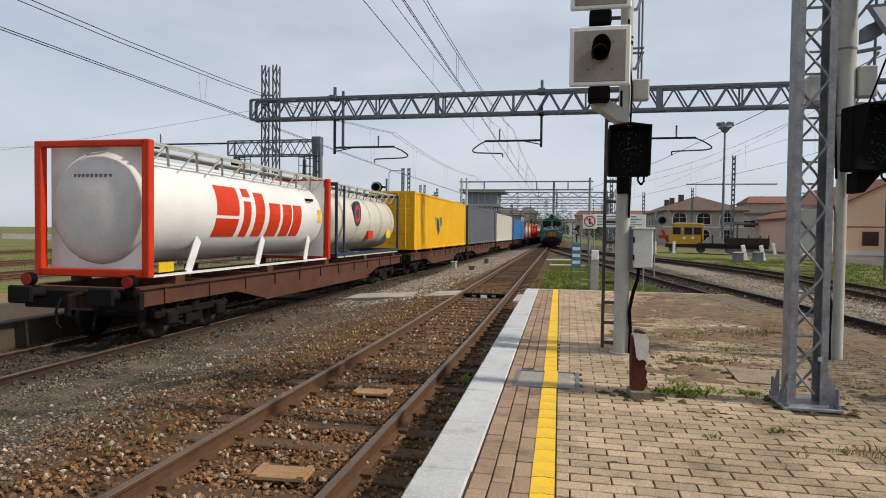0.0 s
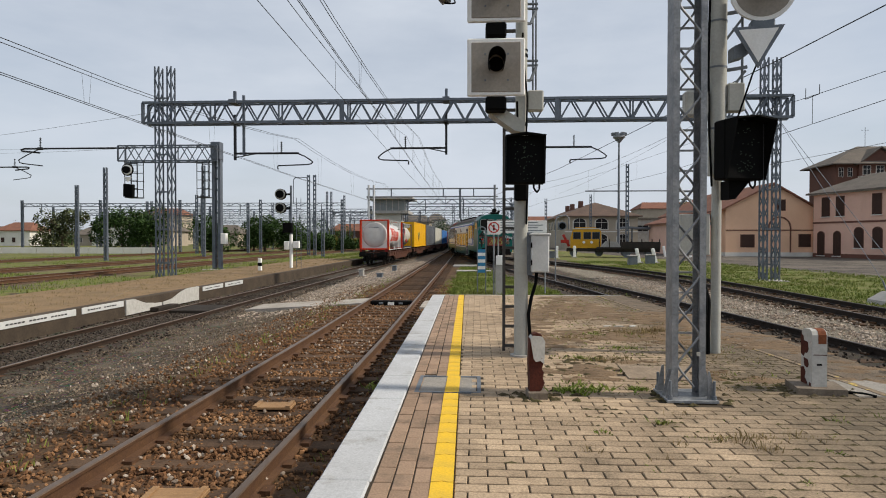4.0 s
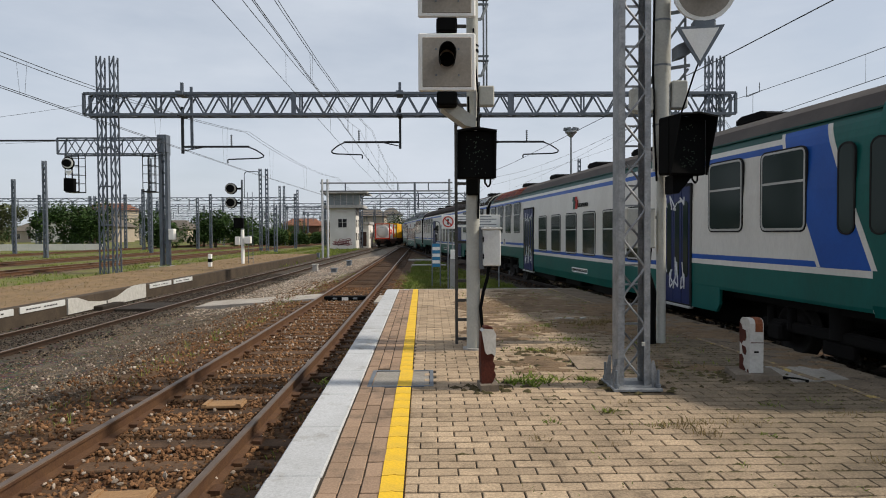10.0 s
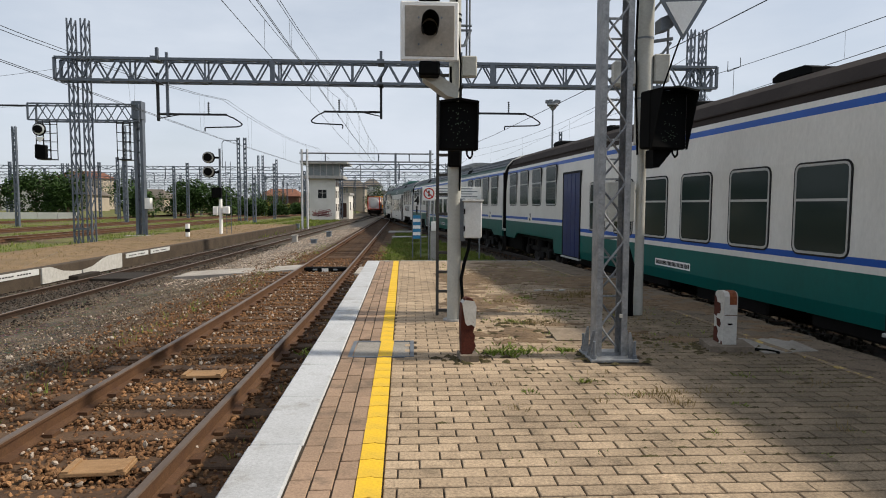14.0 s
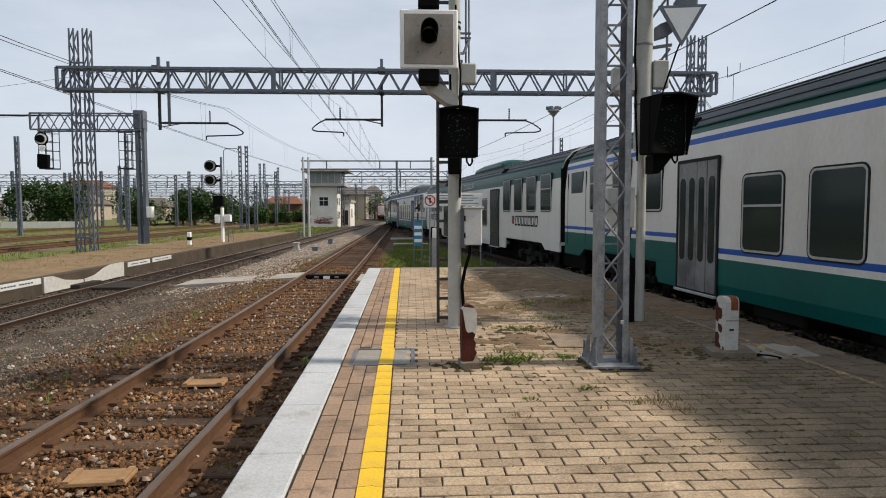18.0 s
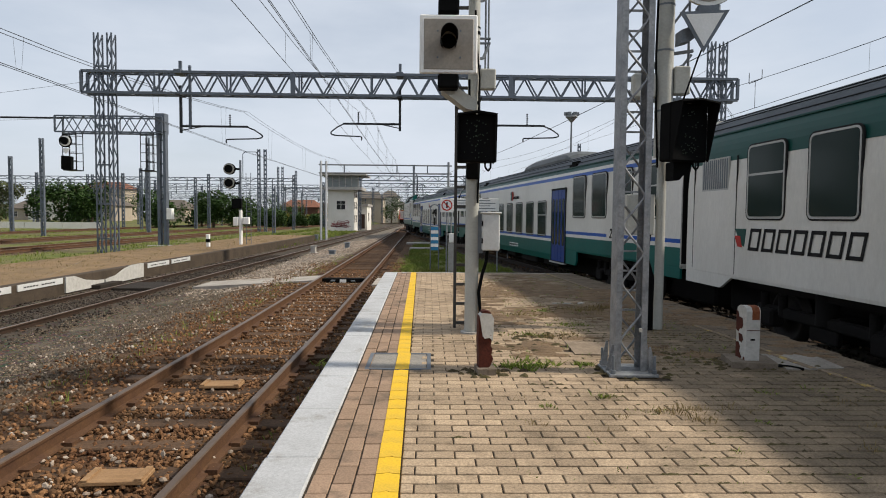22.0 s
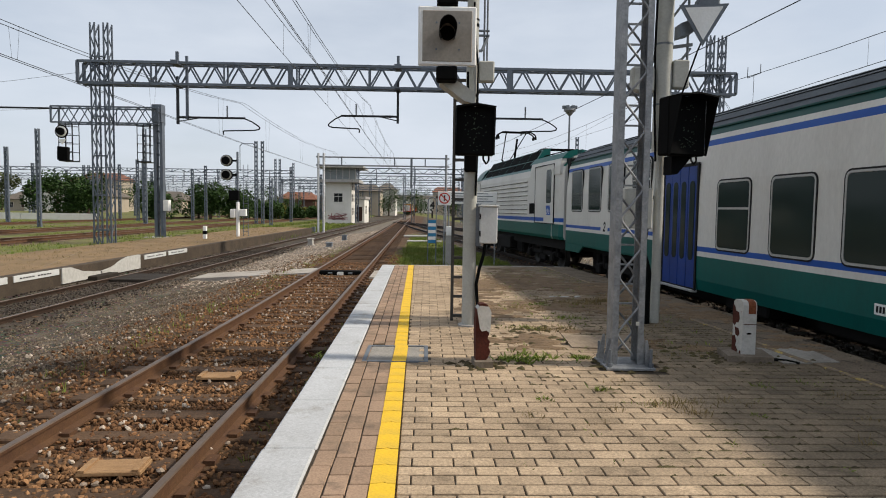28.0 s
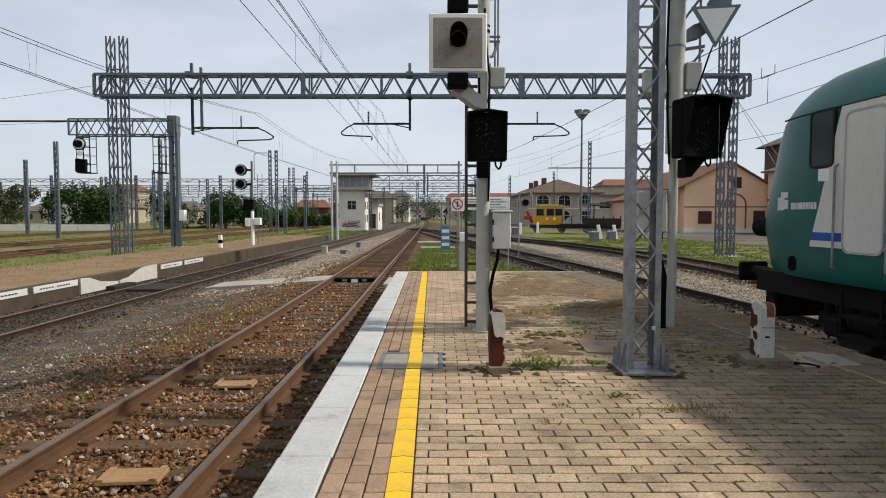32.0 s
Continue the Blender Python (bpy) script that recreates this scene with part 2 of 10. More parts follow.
def lettering(name, words, size, material, parent, m, extrude=0.002, shear=0.0, bold=0.0, align="CENTER", label=""):
    """Words as a flat mesh: x to the right, y up, facing z of m."""
    cu = bpy.data.curves.new(name, "FONT")
    cu.body, cu.size, cu.extrude, cu.shear, cu.offset = words, size, extrude, shear, bold
    cu.align_x, cu.align_y = align, "CENTER"
    tmp = bpy.data.objects.new(name, cu)
    me = bpy.data.meshes.new_from_object(tmp)
    bpy.data.objects.remove(tmp)
    bpy.data.curves.remove(cu)
    me.materials.clear()
    me.materials.append(material)
    ob = new(name, me)
    ob.parent = parent
    ob.matrix_basis = m
    return tagged(ob, label=label)


def word_bars(name, n, size, material, parent, m, extrude=0.002, shear=0.0):
    """Plain slanted bars of a word's size: x to the right, y up, facing z of m."""
    g = Bm()
    h, w = size * 0.36, size * 0.56
    for i in range(n):
        u = (i - n / 2) * w + 0.08 * w
        g.prism([(u - h * shear, -h), (u + 0.82 * w - h * shear, -h), (u + 0.82 * w + h * shear, h), (u + h * shear, h)], 0.0, extrude, "z")
    return part(name, g, material, parent, "", m)


# ---- the plan: x across the tracks, y along them, z over the rail heads ----
PLAT = 0.42


def track_main(y):
    return -0.02 - 0.0145 * max(0.0, y - 12) if y > 12 else -0.02


LOW, BAY = -0.38, -0.08


def track_left(y):
    return -6.75 + (0.0095 * (min(y, 150) - 20) if y > 20 else 0.0)


def track_bay(y):
    """The track that comes off the main one at the far end and runs past the platform's other side."""
    u = min(max(y, -19.0), 27.0) - 10
    line = 9.206 - 0.086 * u - 0.00145 * u * u - 0.1353 * max(0.0, y - 27)
    main = track_main(y)
    d = line - main
    if d > 3.0:
        return line
    return main + 3.0 * math.exp((d - 3.0) / 3.0) if d > -40 else main


def track_far(y):
    u = min(max(y - 26, 0.0), 26.0)
    return 13.25 - 0.0062 * u * u - 0.25 * max(0.0, y - 52)

# ---- shared surfaces ----
M_STEEL = mat("galvanised_steel", (0.275, 0.285, 0.295), 0.48, 0.3, (0.155, 0.168, 0.185), 0.85, 7.0, 45, 0.1, 0.22)
M_STEEL_DARK = mat("grey_painted_steel", (0.17, 0.19, 0.21), 0.6, 0.3, (0.09, 0.10, 0.12), 0.5, 3.0, 50, 0.1, 0.15)
M_GANTRY = mat("dark_galvanised_steel", (0.135, 0.155, 0.185), 0.55, 0.35, (0.08, 0.092, 0.11), 0.5, 2.0, 60, 0.08, 0.12)
M_WIRE = mat("dark_wire", (0.05, 0.055, 0.06), 0.6, 0.4, bump=0)
M_BLACK = mat("black_paint", (0.0045, 0.0048, 0.005), 0.8, 0.0, (0.007, 0.007, 0.007), 0.5, 6, 60, 0.05, 0.2, spec=0.06)
M_WHITE = mat("white_paint", (0.82, 0.82, 0.80), 0.5, 0.0, (0.70, 0.69, 0.65), 0.5, 3, 40, 0.05, 0.06)
M_CREAM = mat("cream_grey_paint", (0.42, 0.42, 0.385), 0.5, 0.0, (0.28, 0.28, 0.25), 0.55, 2.2, 35, 0.06, 0.1)
M_GREYFACE = mat("weathered_grey_face", (0.30, 0.272, 0.235), 0.7, 0.0, (0.22, 0.198, 0.17), 0.6, 3, 30, 0.05, 0.1)
M_RAIL = mat("rusty_rail", (0.120, 0.064, 0.033), 0.75, 0.2, (0.07, 0.035, 0.025), 0.6, 4, 60, 0.2, 0.25)
M_RAILHEAD = mat("worn_rail_head", (0.165, 0.118, 0.085), 0.42, 0.5, (0.11, 0.07, 0.045), 0.6, 3, 50, 0.05, 0.15)
M_SLEEPER = mat("old_sleeper", (0.100, 0.060, 0.035), 0.9, 0, (0.055, 0.034, 0.022), 0.8, 3, 30, 0.5, 0.35, island=0.25)
M_BALLAST = mat("ballast_stone", (0.185, 0.146, 0.106), 0.92, 0, (0.085, 0.060, 0.040), 0.75, 0.9, 30, 0.4, 0.3, island=0.55)
M_BALLAST_RUST = mat("rusty_ballast_stone", (0.205, 0.110, 0.052), 0.92, 0, (0.085, 0.037, 0.017), 0.8, 1.2, 30, 0.4, 0.3, island=0.55)
M_CONCRETE = mat("concrete", (0.40, 0.385, 0.36), 0.85, 0, (0.27, 0.255, 0.235), 0.7, 1.5, 40, 0.3, 0.18)
M_CURB = mat("pale_curb_stone", (0.475, 0.485, 0.495), 0.8, 0, (0.36, 0.362, 0.362), 0.7, 1.4, 60, 0.25, 0.16, third=(0.30, 0.29, 0.27), third_at=0.56, world=True, soft_edge=0.14)
M_PAVER = mat("sandy_paver", (0.405, 0.305, 0.205), 0.9, 0, (0.292, 0.218, 0.145), 0.8, 1.1, 55, 0.6, 0.34, island=0.17, third=(0.175, 0.132, 0.088), third_at=0.53, world=True, soft_edge=0.2, soil=((0.088, 0.072, 0.050), 3.7, 5.8, 0.78))
M_PAVER_RED = mat("brown_paver", (0.325, 0.222, 0.152), 0.9, 0, (0.235, 0.165, 0.112), 0.6, 1.1, 70, 0.35, 0.22, island=0.14, third=(0.11, 0.085, 0.065), third_at=0.52, world=True, soft_edge=0.2)
M_JOINT = mat("sandy_joint_soil", (0.050, 0.037, 0.025), 0.95, 0, (0.075, 0.062, 0.045), 0.7, 2, 60, 0.5, 0.35)
M_YELLOW = mat("yellow_line_paint", (0.75, 0.47, 0.03), 0.75, 0, (0.55, 0.36, 0.06), 0.6, 3, 50, 0.2, 0.15, third=(0.30, 0.23, 0.15), third_at=0.66)
M_SOIL = mat("dry_soil", (0.235, 0.158, 0.085), 0.95, 0, (0.150, 0.105, 0.058), 0.7, 0.8, 25, 0.5, 0.3)


def ground_material():
    """Ballast, grass, soil and asphalt on one sheet, by place, with ragged edges."""
    m = bpy.data.materials.new("yard_ground")
    m.use_nodes = True
    n, l = m.node_tree.nodes, m.node_tree.links
    b = n["Principled BSDF"]
    b.inputs["Roughness"].default_value, b.inputs["Specular IOR Level"].default_value = 0.95, 0.2
    co, sep = n.new("ShaderNodeTexCoord"), n.new("ShaderNodeSeparateXYZ")
    l.new(co.outputs["Object"], sep.inputs["Vector"])

    def noise_at(s, d=5, r=0.6):
        t = n.new("ShaderNodeTexNoise")
        t.inputs["Scale"].default_value, t.inputs["Detail"].default_value, t.inputs["Roughness"].default_value = s, d, r
        l.new(co.outputs["Object"], t.inputs["Vector"])
        return t.outputs["Fac"]

    def op(kind, a, c):
        t = n.new("ShaderNodeMath")
        t.operation = kind
        for i, v in enumerate((a, c)):
            if isinstance(v, (int, float)):
                t.inputs[i].default_value = v
            else:
                l.new(v, t.inputs[i])
        return t.outputs[0]

    def step(v, lo, hi):
        t = n.new("ShaderNodeMapRange")
        t.inputs["From Min"].default_value, t.inputs["From Max"].default_value = lo, hi
        l.new(v, t.inputs["Value"])
        return t.outputs["Result"]

    def blend(f, a, c, mode="MIX"):
        x = n.new("ShaderNodeMix")
        x.data_type, x.blend_type = "RGBA", mode
        for socket, v in (("Factor", f), ("A", a), ("B", c)):
            if isinstance(v, tuple):
                x.inputs[socket].default_value = (*v, 1)
            elif isinstance(v, (int, float)):
                x.inputs[socket].default_value = v
            else:
                l.new(v, x.inputs[socket])
        return x.outputs["Result"]
    xr = op("ADD", sep.outputs["X"], op("MULTIPLY", op("SUBTRACT", noise_at(1.3, 6, 0.65), 0.5), 1.2))
    big, mid, fine = noise_at(0.25), noise_at(1.6), noise_at(24, 3, 0.7)
    vor = n.new("ShaderNodeTexVoronoi")
    vor.inputs["Scale"].default_value = 20
    l.new(co.outputs["Object"], vor.inputs["Vector"])
    stone = blend(step(vor.outputs["Distance"], 0.05, 0.5), (0.200, 0.168, 0.128), (0.080, 0.064, 0.047))
    stone = blend(1.0, stone, blend(0.75, (1, 1, 1), vor.outputs["Color"]), "MULTIPLY")
    stone = blend(step(mid, 0.42, 0.68), stone, (0.135, 0.110, 0.082))
    rust = op("MULTIPLY", step(xr, -3.3, -2.2), step(op("MULTIPLY", xr, -1.0), -1.9, -1.6))
    stone = blend(op("MULTIPLY", rust, 0.85), stone, blend(step(mid, 0.4, 0.62), (0.066, 0.035, 0.018), (0.120, 0.066, 0.033)))
    grass = blend(step(mid, 0.35, 0.65), (0.098, 0.132, 0.026), (0.165, 0.160, 0.052))
    grass = blend(step(big, 0.46, 0.68), grass, (0.170, 0.140, 0.070))
    asphalt = blend(step(mid, 0.4, 0.6), (0.062, 0.054, 0.048), (0.125, 0.108, 0.092))
    asphalt = blend(step(big, 0.45, 0.6), asphalt, (0.145, 0.125, 0.105))
    x, y = sep.outputs["X"], sep.outputs["Y"]
    wob = op("MULTIPLY", op("SUBTRACT", noise_at(0.9, 6, 0.65), 0.5), 3.0)
    xw = op("ADD", x, wob)
    # grass to the right of the outer track, with the yard road behind it
    right = step(op("SUBTRACT", xw, op("SUBTRACT", 16.6, op("MULTIPLY", y, 0.085))), 0.0, 0.5)
    road = step(op("SUBTRACT", x, op("ADD", op("SUBTRACT", 28.0, op("MULTIPLY", y, 0.09)), op("MULTIPLY", wob, 0.25))), 0.0, 0.3)
    # grass wedge between the diverging tracks
    wedge = op("MULTIPLY", step(xw, 1.2, 1.7), op("MULTIPLY", step(op("ADD", y, wob), 17.0, 18.0), step(op("SUBTRACT", op("SUBTRACT", 7.6, op("MULTIPLY", op("SUBTRACT", y, 10.0), 0.127)), xw), 0.0, 0.6)))
    # weeds and grass in the yard on the far side
    left = op("MULTIPLY", step(op("MULTIPLY", xw, -1.0), 13.0, 13.6), step(noise_at(0.33, 4), 0.34, 0.46))
    # oily bed under the bay track, pale clean stone between it and the siding
    off_bay = op("ABSOLUTE", op("SUBTRACT", xr, op("SUBTRACT", 10.3, op("MULTIPLY", y, 0.118))), 0.0)
    near = step(op("MULTIPLY", y, -1.0), -62.0, -55.0)
    bed = op("MULTIPLY", near, step(op("MULTIPLY", off_bay, -1.0), -1.6, -1.1))
    off_mid = op("ABSOLUTE", op("SUBTRACT", xr, op("SUBTRACT", 11.95, op("MULTIPLY", y, 0.062))), 0.0)
    clean = op("MULTIPLY", near, step(op("MULTIPLY", off_mid, -1.0), -1.25, -0.75))
    stone = blend(op("MULTIPLY", bed, 0.8), stone, (0.045, 0.037, 0.030))
    stone = blend(op("MULTIPLY", clean, 0.8), stone, blend(step(vor.outputs["Distance"], 0.1, 0.5), (0.46, 0.41, 0.335), (0.20, 0.175, 0.135)))
    low_bed = step(op("MULTIPLY", op("ABSOLUTE", op("ADD", xr, 6.7), 0.0), -1.0), -1.5, -1.0)
    stone = blend(op("MULTIPLY", low_bed, 0.6), stone, (0.050, 0.040, 0.031))
    # cleaner grey stone further along between the two main tracks
    strip = op("MULTIPLY", op("MULTIPLY", step(xr, -5.4, -4.6), step(op("MULTIPLY", xr, -1.0), 1.5, 2.1)), step(y, 19.0, 24.0))
    stone = blend(op("MULTIPLY", strip, 0.85), stone, blend(step(vor.outputs["Distance"], 0.1, 0.5), (0.38, 0.335, 0.28), (0.17, 0.145, 0.115)))
    col = blend(right, stone, grass)
    col = blend(road, col, asphalt)
    col = blend(wedge, col, grass)
    col = blend(left, col, grass)
    col = blend(1.0, col, blend(step(fine, 0.3, 0.7), (0.72, 0.72, 0.72), (1.28, 1.28, 1.28)), "MULTIPLY")
    l.new(col, b.inputs["Base Color"])
    bp = n.new("ShaderNodeBump")
    bp.inputs["Strength"].default_value, bp.inputs["Distance"].default_value = 0.8, 0.03
    l.new(vor.outputs["Distance"], bp.inputs["Height"])
    l.new(bp.outputs["Normal"], b.inputs["Normal"])
    return m


def ground_height(x, y):
    """Flat yard, a little lower at the freight side; ballast crowns under the tracks."""
    z = -0.20
    low = min(1.0, max(0.0, (-2.4 - x) / 2.2))
    z += (LOW - 0.0) * low
    if -9.5 < x < -4.0:
        z += 0.075 * min(1.0, (x + 9.5) / 0.8, (-4.0 - x) / 1.2)
    if x < -13:
        z += 0.48 * min(1.0, (-13 - x) / 1.5)
    return z


def build_ground():
    xs = [-2500, -600, -250, -120, -70, -45, -30, -22, -18] + [-16 + 0.5 * i for i in range(75)] + [22, 26, 32, 45, 70, 120, 250, 600, 2500]
    ys = [-400, -120, -50, -25, -12, -6] + [-4 + 0.5 * i for i in range(100)] + [47 + 2 * i for i in range(30)] + [110, 130, 160, 220, 320, 600, 1500, 4000]
    g = Bm()
    vs = []
    for y in ys:
        for x in xs:
            bump = 0.0
            if -16 < x < 22 and -4 < y < 110:
                bump = 0.035 * noise.noise((x * 0.7, y * 0.7, 0)) + 0.03 * noise.noise((x * 2.1, y * 2.1, 5))
            vs.append((x, y, ground_height(x, y) + bump))
    w = len(xs)
    g.add(vs, [(j * w + i, j * w + i + 1, (j + 1) * w + i + 1, (j + 1) * w + i) for j in range(len(ys) - 1) for i in range(w - 1)], 0, True)
    solid("ground", g, ground_material(), "grey ballast yard ground with weeds and grass verges", "ground", kind="structure")


build_ground()

# ---- tracks ----
RAIL_PROFILE = [(-0.07, -0.172), (0.07, -0.172), (0.07, -0.155), (0.012, -0.135), (0.012, -0.05), (0.034, -0.038), (0.036, -0.010), (0.028, 0.0), (-0.028, 0.0), (-0.036, -0.010), (-0.034, -0.038), (-0.012, -0.05), (-0.012, -0.135), (-0.07, -0.155)]


def swept_rail(fx, off, y0, y1, z, step=2.0):
    g, n = Bm(), len(RAIL_PROFILE)
    k = max(1, int((y1 - y0) / step))
    vs = []
    for i in range(k + 1):
        y = y0 + (y1 - y0) * i / k
        x = fx(y) + off
        vs += [(x + a, y, z + b) for a, b in RAIL_PROFILE]
    for i in range(k):
        for j in range(n):
            q = (i * n + j, i * n + (j + 1) % n, (i + 1) * n + (j + 1) % n, (i + 1) * n + j)
            g.add([vs[a] for a in q], [(0, 1, 2, 3)], 1 if 5 < j < 9 else 0)
    return g


M_RAIL_DARK = mat("oily_dark_rail", (0.035, 0.026, 0.021), 0.7, 0.2, (0.02, 0.015, 0.012), 0.6, 4, 60, 0.2, 0.25)
M_RAIL_OLD = mat("old_brown_rail", (0.050, 0.031, 0.021), 0.75, 0.2, (0.03, 0.019, 0.014), 0.6, 4, 60, 0.2, 0.25)
M_RAILHEAD_DARK = mat("dull_rail_head", (0.085, 0.068, 0.058), 0.45, 0.6, (0.05, 0.038, 0.03), 0.6, 3, 50, 0.05, 0.15)


def build_track(label, fx, y0, y1, z, sleeper_near, sleeper_end, rails=(M_RAIL, M_RAILHEAD)):
    t = thing("railway_track", label, "railway track", kind="structure")
    for off in (-0.75, 0.75):
        part("rail", swept_rail(fx, off, y0, y1, z), list(rails), t)
    random.seed(5)
    shared = Bm().box(-1.28, -0.12, -0.12, 1.28, 0.12, 0.0, 0, 0.012).data("sleeper", M_SLEEPER)
    rest, y, count = Bm(), y0, 0
    while y < sleeper_end:
        a = math.atan2(fx(y + 1) - fx(y), 1)
        m = pose(fx(y), y, z - 0.165 + random.uniform(-0.006, 0.006), random.uniform(-0.6, 0.6), 0, -math.degrees(a) + random.uniform(-0.8, 0.8))
        if sleeper_near[0] <= y <= sleeper_near[1]:
            ob = new("sleeper", shared)
            ob.parent, ob.matrix_basis = t, m
        else:
            rest.box(-1.28, -0.12, -0.12, 1.28, 0.12, 0.0, m=m)
        y += 0.6
    if rest.v:
        tagged(part("far_sleepers", rest, M_SLEEPER, t), kind="stuff")
    # chairs and clips beside each rail foot
    clips = Bm()
    y = y0
    while y < min(sleeper_end, 45):
        for off in (-0.75, 0.75):
            for s in (-1, 1):
                x = fx(y) + off + s * 0.10
                clips.box(x - 0.045, y - 0.07, z - 0.168, x + 0.045, y + 0.07, z - 0.125)
        y += 0.6
    tagged(part("rail_clips", clips, M_RAIL, t), kind="stuff")
    return t


build_track("rusty single railway track on brown ballast", track_main, -8, 420, 0.0, (2, 40), 110)
build_track("freight track with dark worn rails", track_left, -12, 420, LOW, (6, 30), 60, (M_RAIL_OLD, M_RAILHEAD))
build_track("bay track curving in beside the platform", track_bay, -12, 88, BAY + 0.05, (8, 30), 85, (M_RAIL_DARK, M_RAILHEAD_DARK))
build_track("outer siding track beside grass verge", track_far, -12, 96, 0.0, (10, 30), 60, (M_RAIL_DARK, M_RAILHEAD_DARK))
M_BED = mat("brown_yard_ballast", (0.125, 0.082, 0.05), 0.95, 0, (0.065, 0.043, 0.028), 0.8, 0.7, 22, 0.6, 0.4, third=(0.19, 0.15, 0.11), third_at=0.56, soft_edge=0.08)
for k, off in enumerate((-19.0, -26.0, -38.0)):
    t = thing("railway_track", "distant yard track among weeds", "railway track", kind="structure")
    for s in (-0.75, 0.75):
        part("rail", swept_rail(lambda y: off, s, -10, 300, 0.11, 8.0), [M_RAIL, M_RAILHEAD], t)
    b = Bm()
    for i in range(200):
        b.box(off - 1.28, 10 + i * 0.6, -0.16, off + 1.28, 10.24 + i * 0.6, -0.045)
    tagged(part("far_sleepers", b, M_SLEEPER, t), kind="stuff")
    part("ballast_bed", Bm().prism([(off - 1.7, -0.16), (off + 1.7, -0.16), (off + 1.3, -0.068), (off - 1.3, -0.068)], -10, 300, "y"), M_BED, t, "brown ballast bed")

# ---- platforms ----
PLAT_Y0, PLAT_Y1 = -6.0, 17.0


def curb_left(y):
    return 1.56 - 0.0145 * max(0, y - 4)


def edge_right(y):
    return 7.25 - 0.02 * (y - 6) - 0.075 * max(0.0, y - 9.5)


def build_platform():
    g = Bm()
    ys = [PLAT_Y0 + (PLAT_Y1 - PLAT_Y0) * i / 12 for i in range(13)]
    vs = []
    for y in ys:
        a, c = curb_left(y) + 0.02, edge_right(y) - 0.02
        vs += [(a, y, -0.5), (a, y, PLAT - 0.011), (c, y, PLAT - 0.011), (c, y, -0.5)]
    fs = []
    for i in range(12):
        fs += [(i * 4 + j, i * 4 + j + 1, i * 4 + j + 5, i * 4 + j + 4) for j in range(3)]
    fs += [(0, 1, 2, 3), (48, 49, 50, 51)]
    g.add(vs, fs)
    return solid("platform", g, M_JOINT, "low station platform bed of sandy soil", "platform", kind="structure")


platform = build_platform()


def build_left_platform():
    p = thing("platform", "far low platform with worn tan surface", "platform", kind="structure")
    g = Bm()
    x1 = -8.35
    g.box(-13.2, -12, -0.7, x1 - 0.3, 60, 0.03, 0)
    part("surface", g, M_SOIL, p)
    part("edge_wall", Bm().box(x1 - 0.3, -12, -0.75, x1, 60, 0.034, 0, 0.02), M_EDGEWALL, p, "dark stained concrete edge wall")
    return p


M_EDGEWALL = mat("stained_edge_wall", (0.075, 0.057, 0.041), 0.9, 0, (0.040, 0.031, 0.023), 0.7, 1.2, 30, 0.3, 0.25)
build_left_platform()

# ---- platform surface: curb slabs, pavers, lines, covers ----
M_COVER = mat("worn_cover_concrete", (0.285, 0.265, 0.235), 0.88, 0, (0.19, 0.17, 0.145), 0.8, 2.5, 45, 0.4, 0.25)
M_YELLOW_OLD = mat("faded_yellow_paint", (0.46, 0.335, 0.10), 0.85, 0, (0.30, 0.22, 0.11), 0.8, 3, 40, 0.2, 0.25, third=(0.19, 0.145, 0.10), third_at=0.40, soft_edge=0.06)
M_SLAB = mat("tan_worn_slab", (0.275, 0.215, 0.155), 0.9, 0, (0.185, 0.140, 0.098), 0.8, 3.5, 45, 0.4, 0.3)
M_OLDCON = mat("dirty_old_concrete", (0.20, 0.165, 0.13), 0.92, 0, (0.12, 0.095, 0.07), 0.8, 5, 40, 0.5, 0.3)


def yellow_x(y):
    return 2.27 - 0.0145 * (y - 4)


def line_right(y):
    return 6.47 - 0.075 * (y - 6.5)


def build_curb():
    y = PLAT_Y0
    i = 0
    r = random.Random(2)
    while y < PLAT_Y1 - 0.1:
        L = min(1.0, PLAT_Y1 - y)
        m = pose(curb_left(y + L / 2), y + L / 2, PLAT + r.uniform(-0.003, 0.003), 0, 0, 0.83)
        b = Bm().box(0.0, -L / 2 + 0.003, -0.62, 0.335, L / 2 - 0.003, 0.006, 0, 0.012)
        part("curb_slab", b, M_CURB, platform, m=m)
        y += L


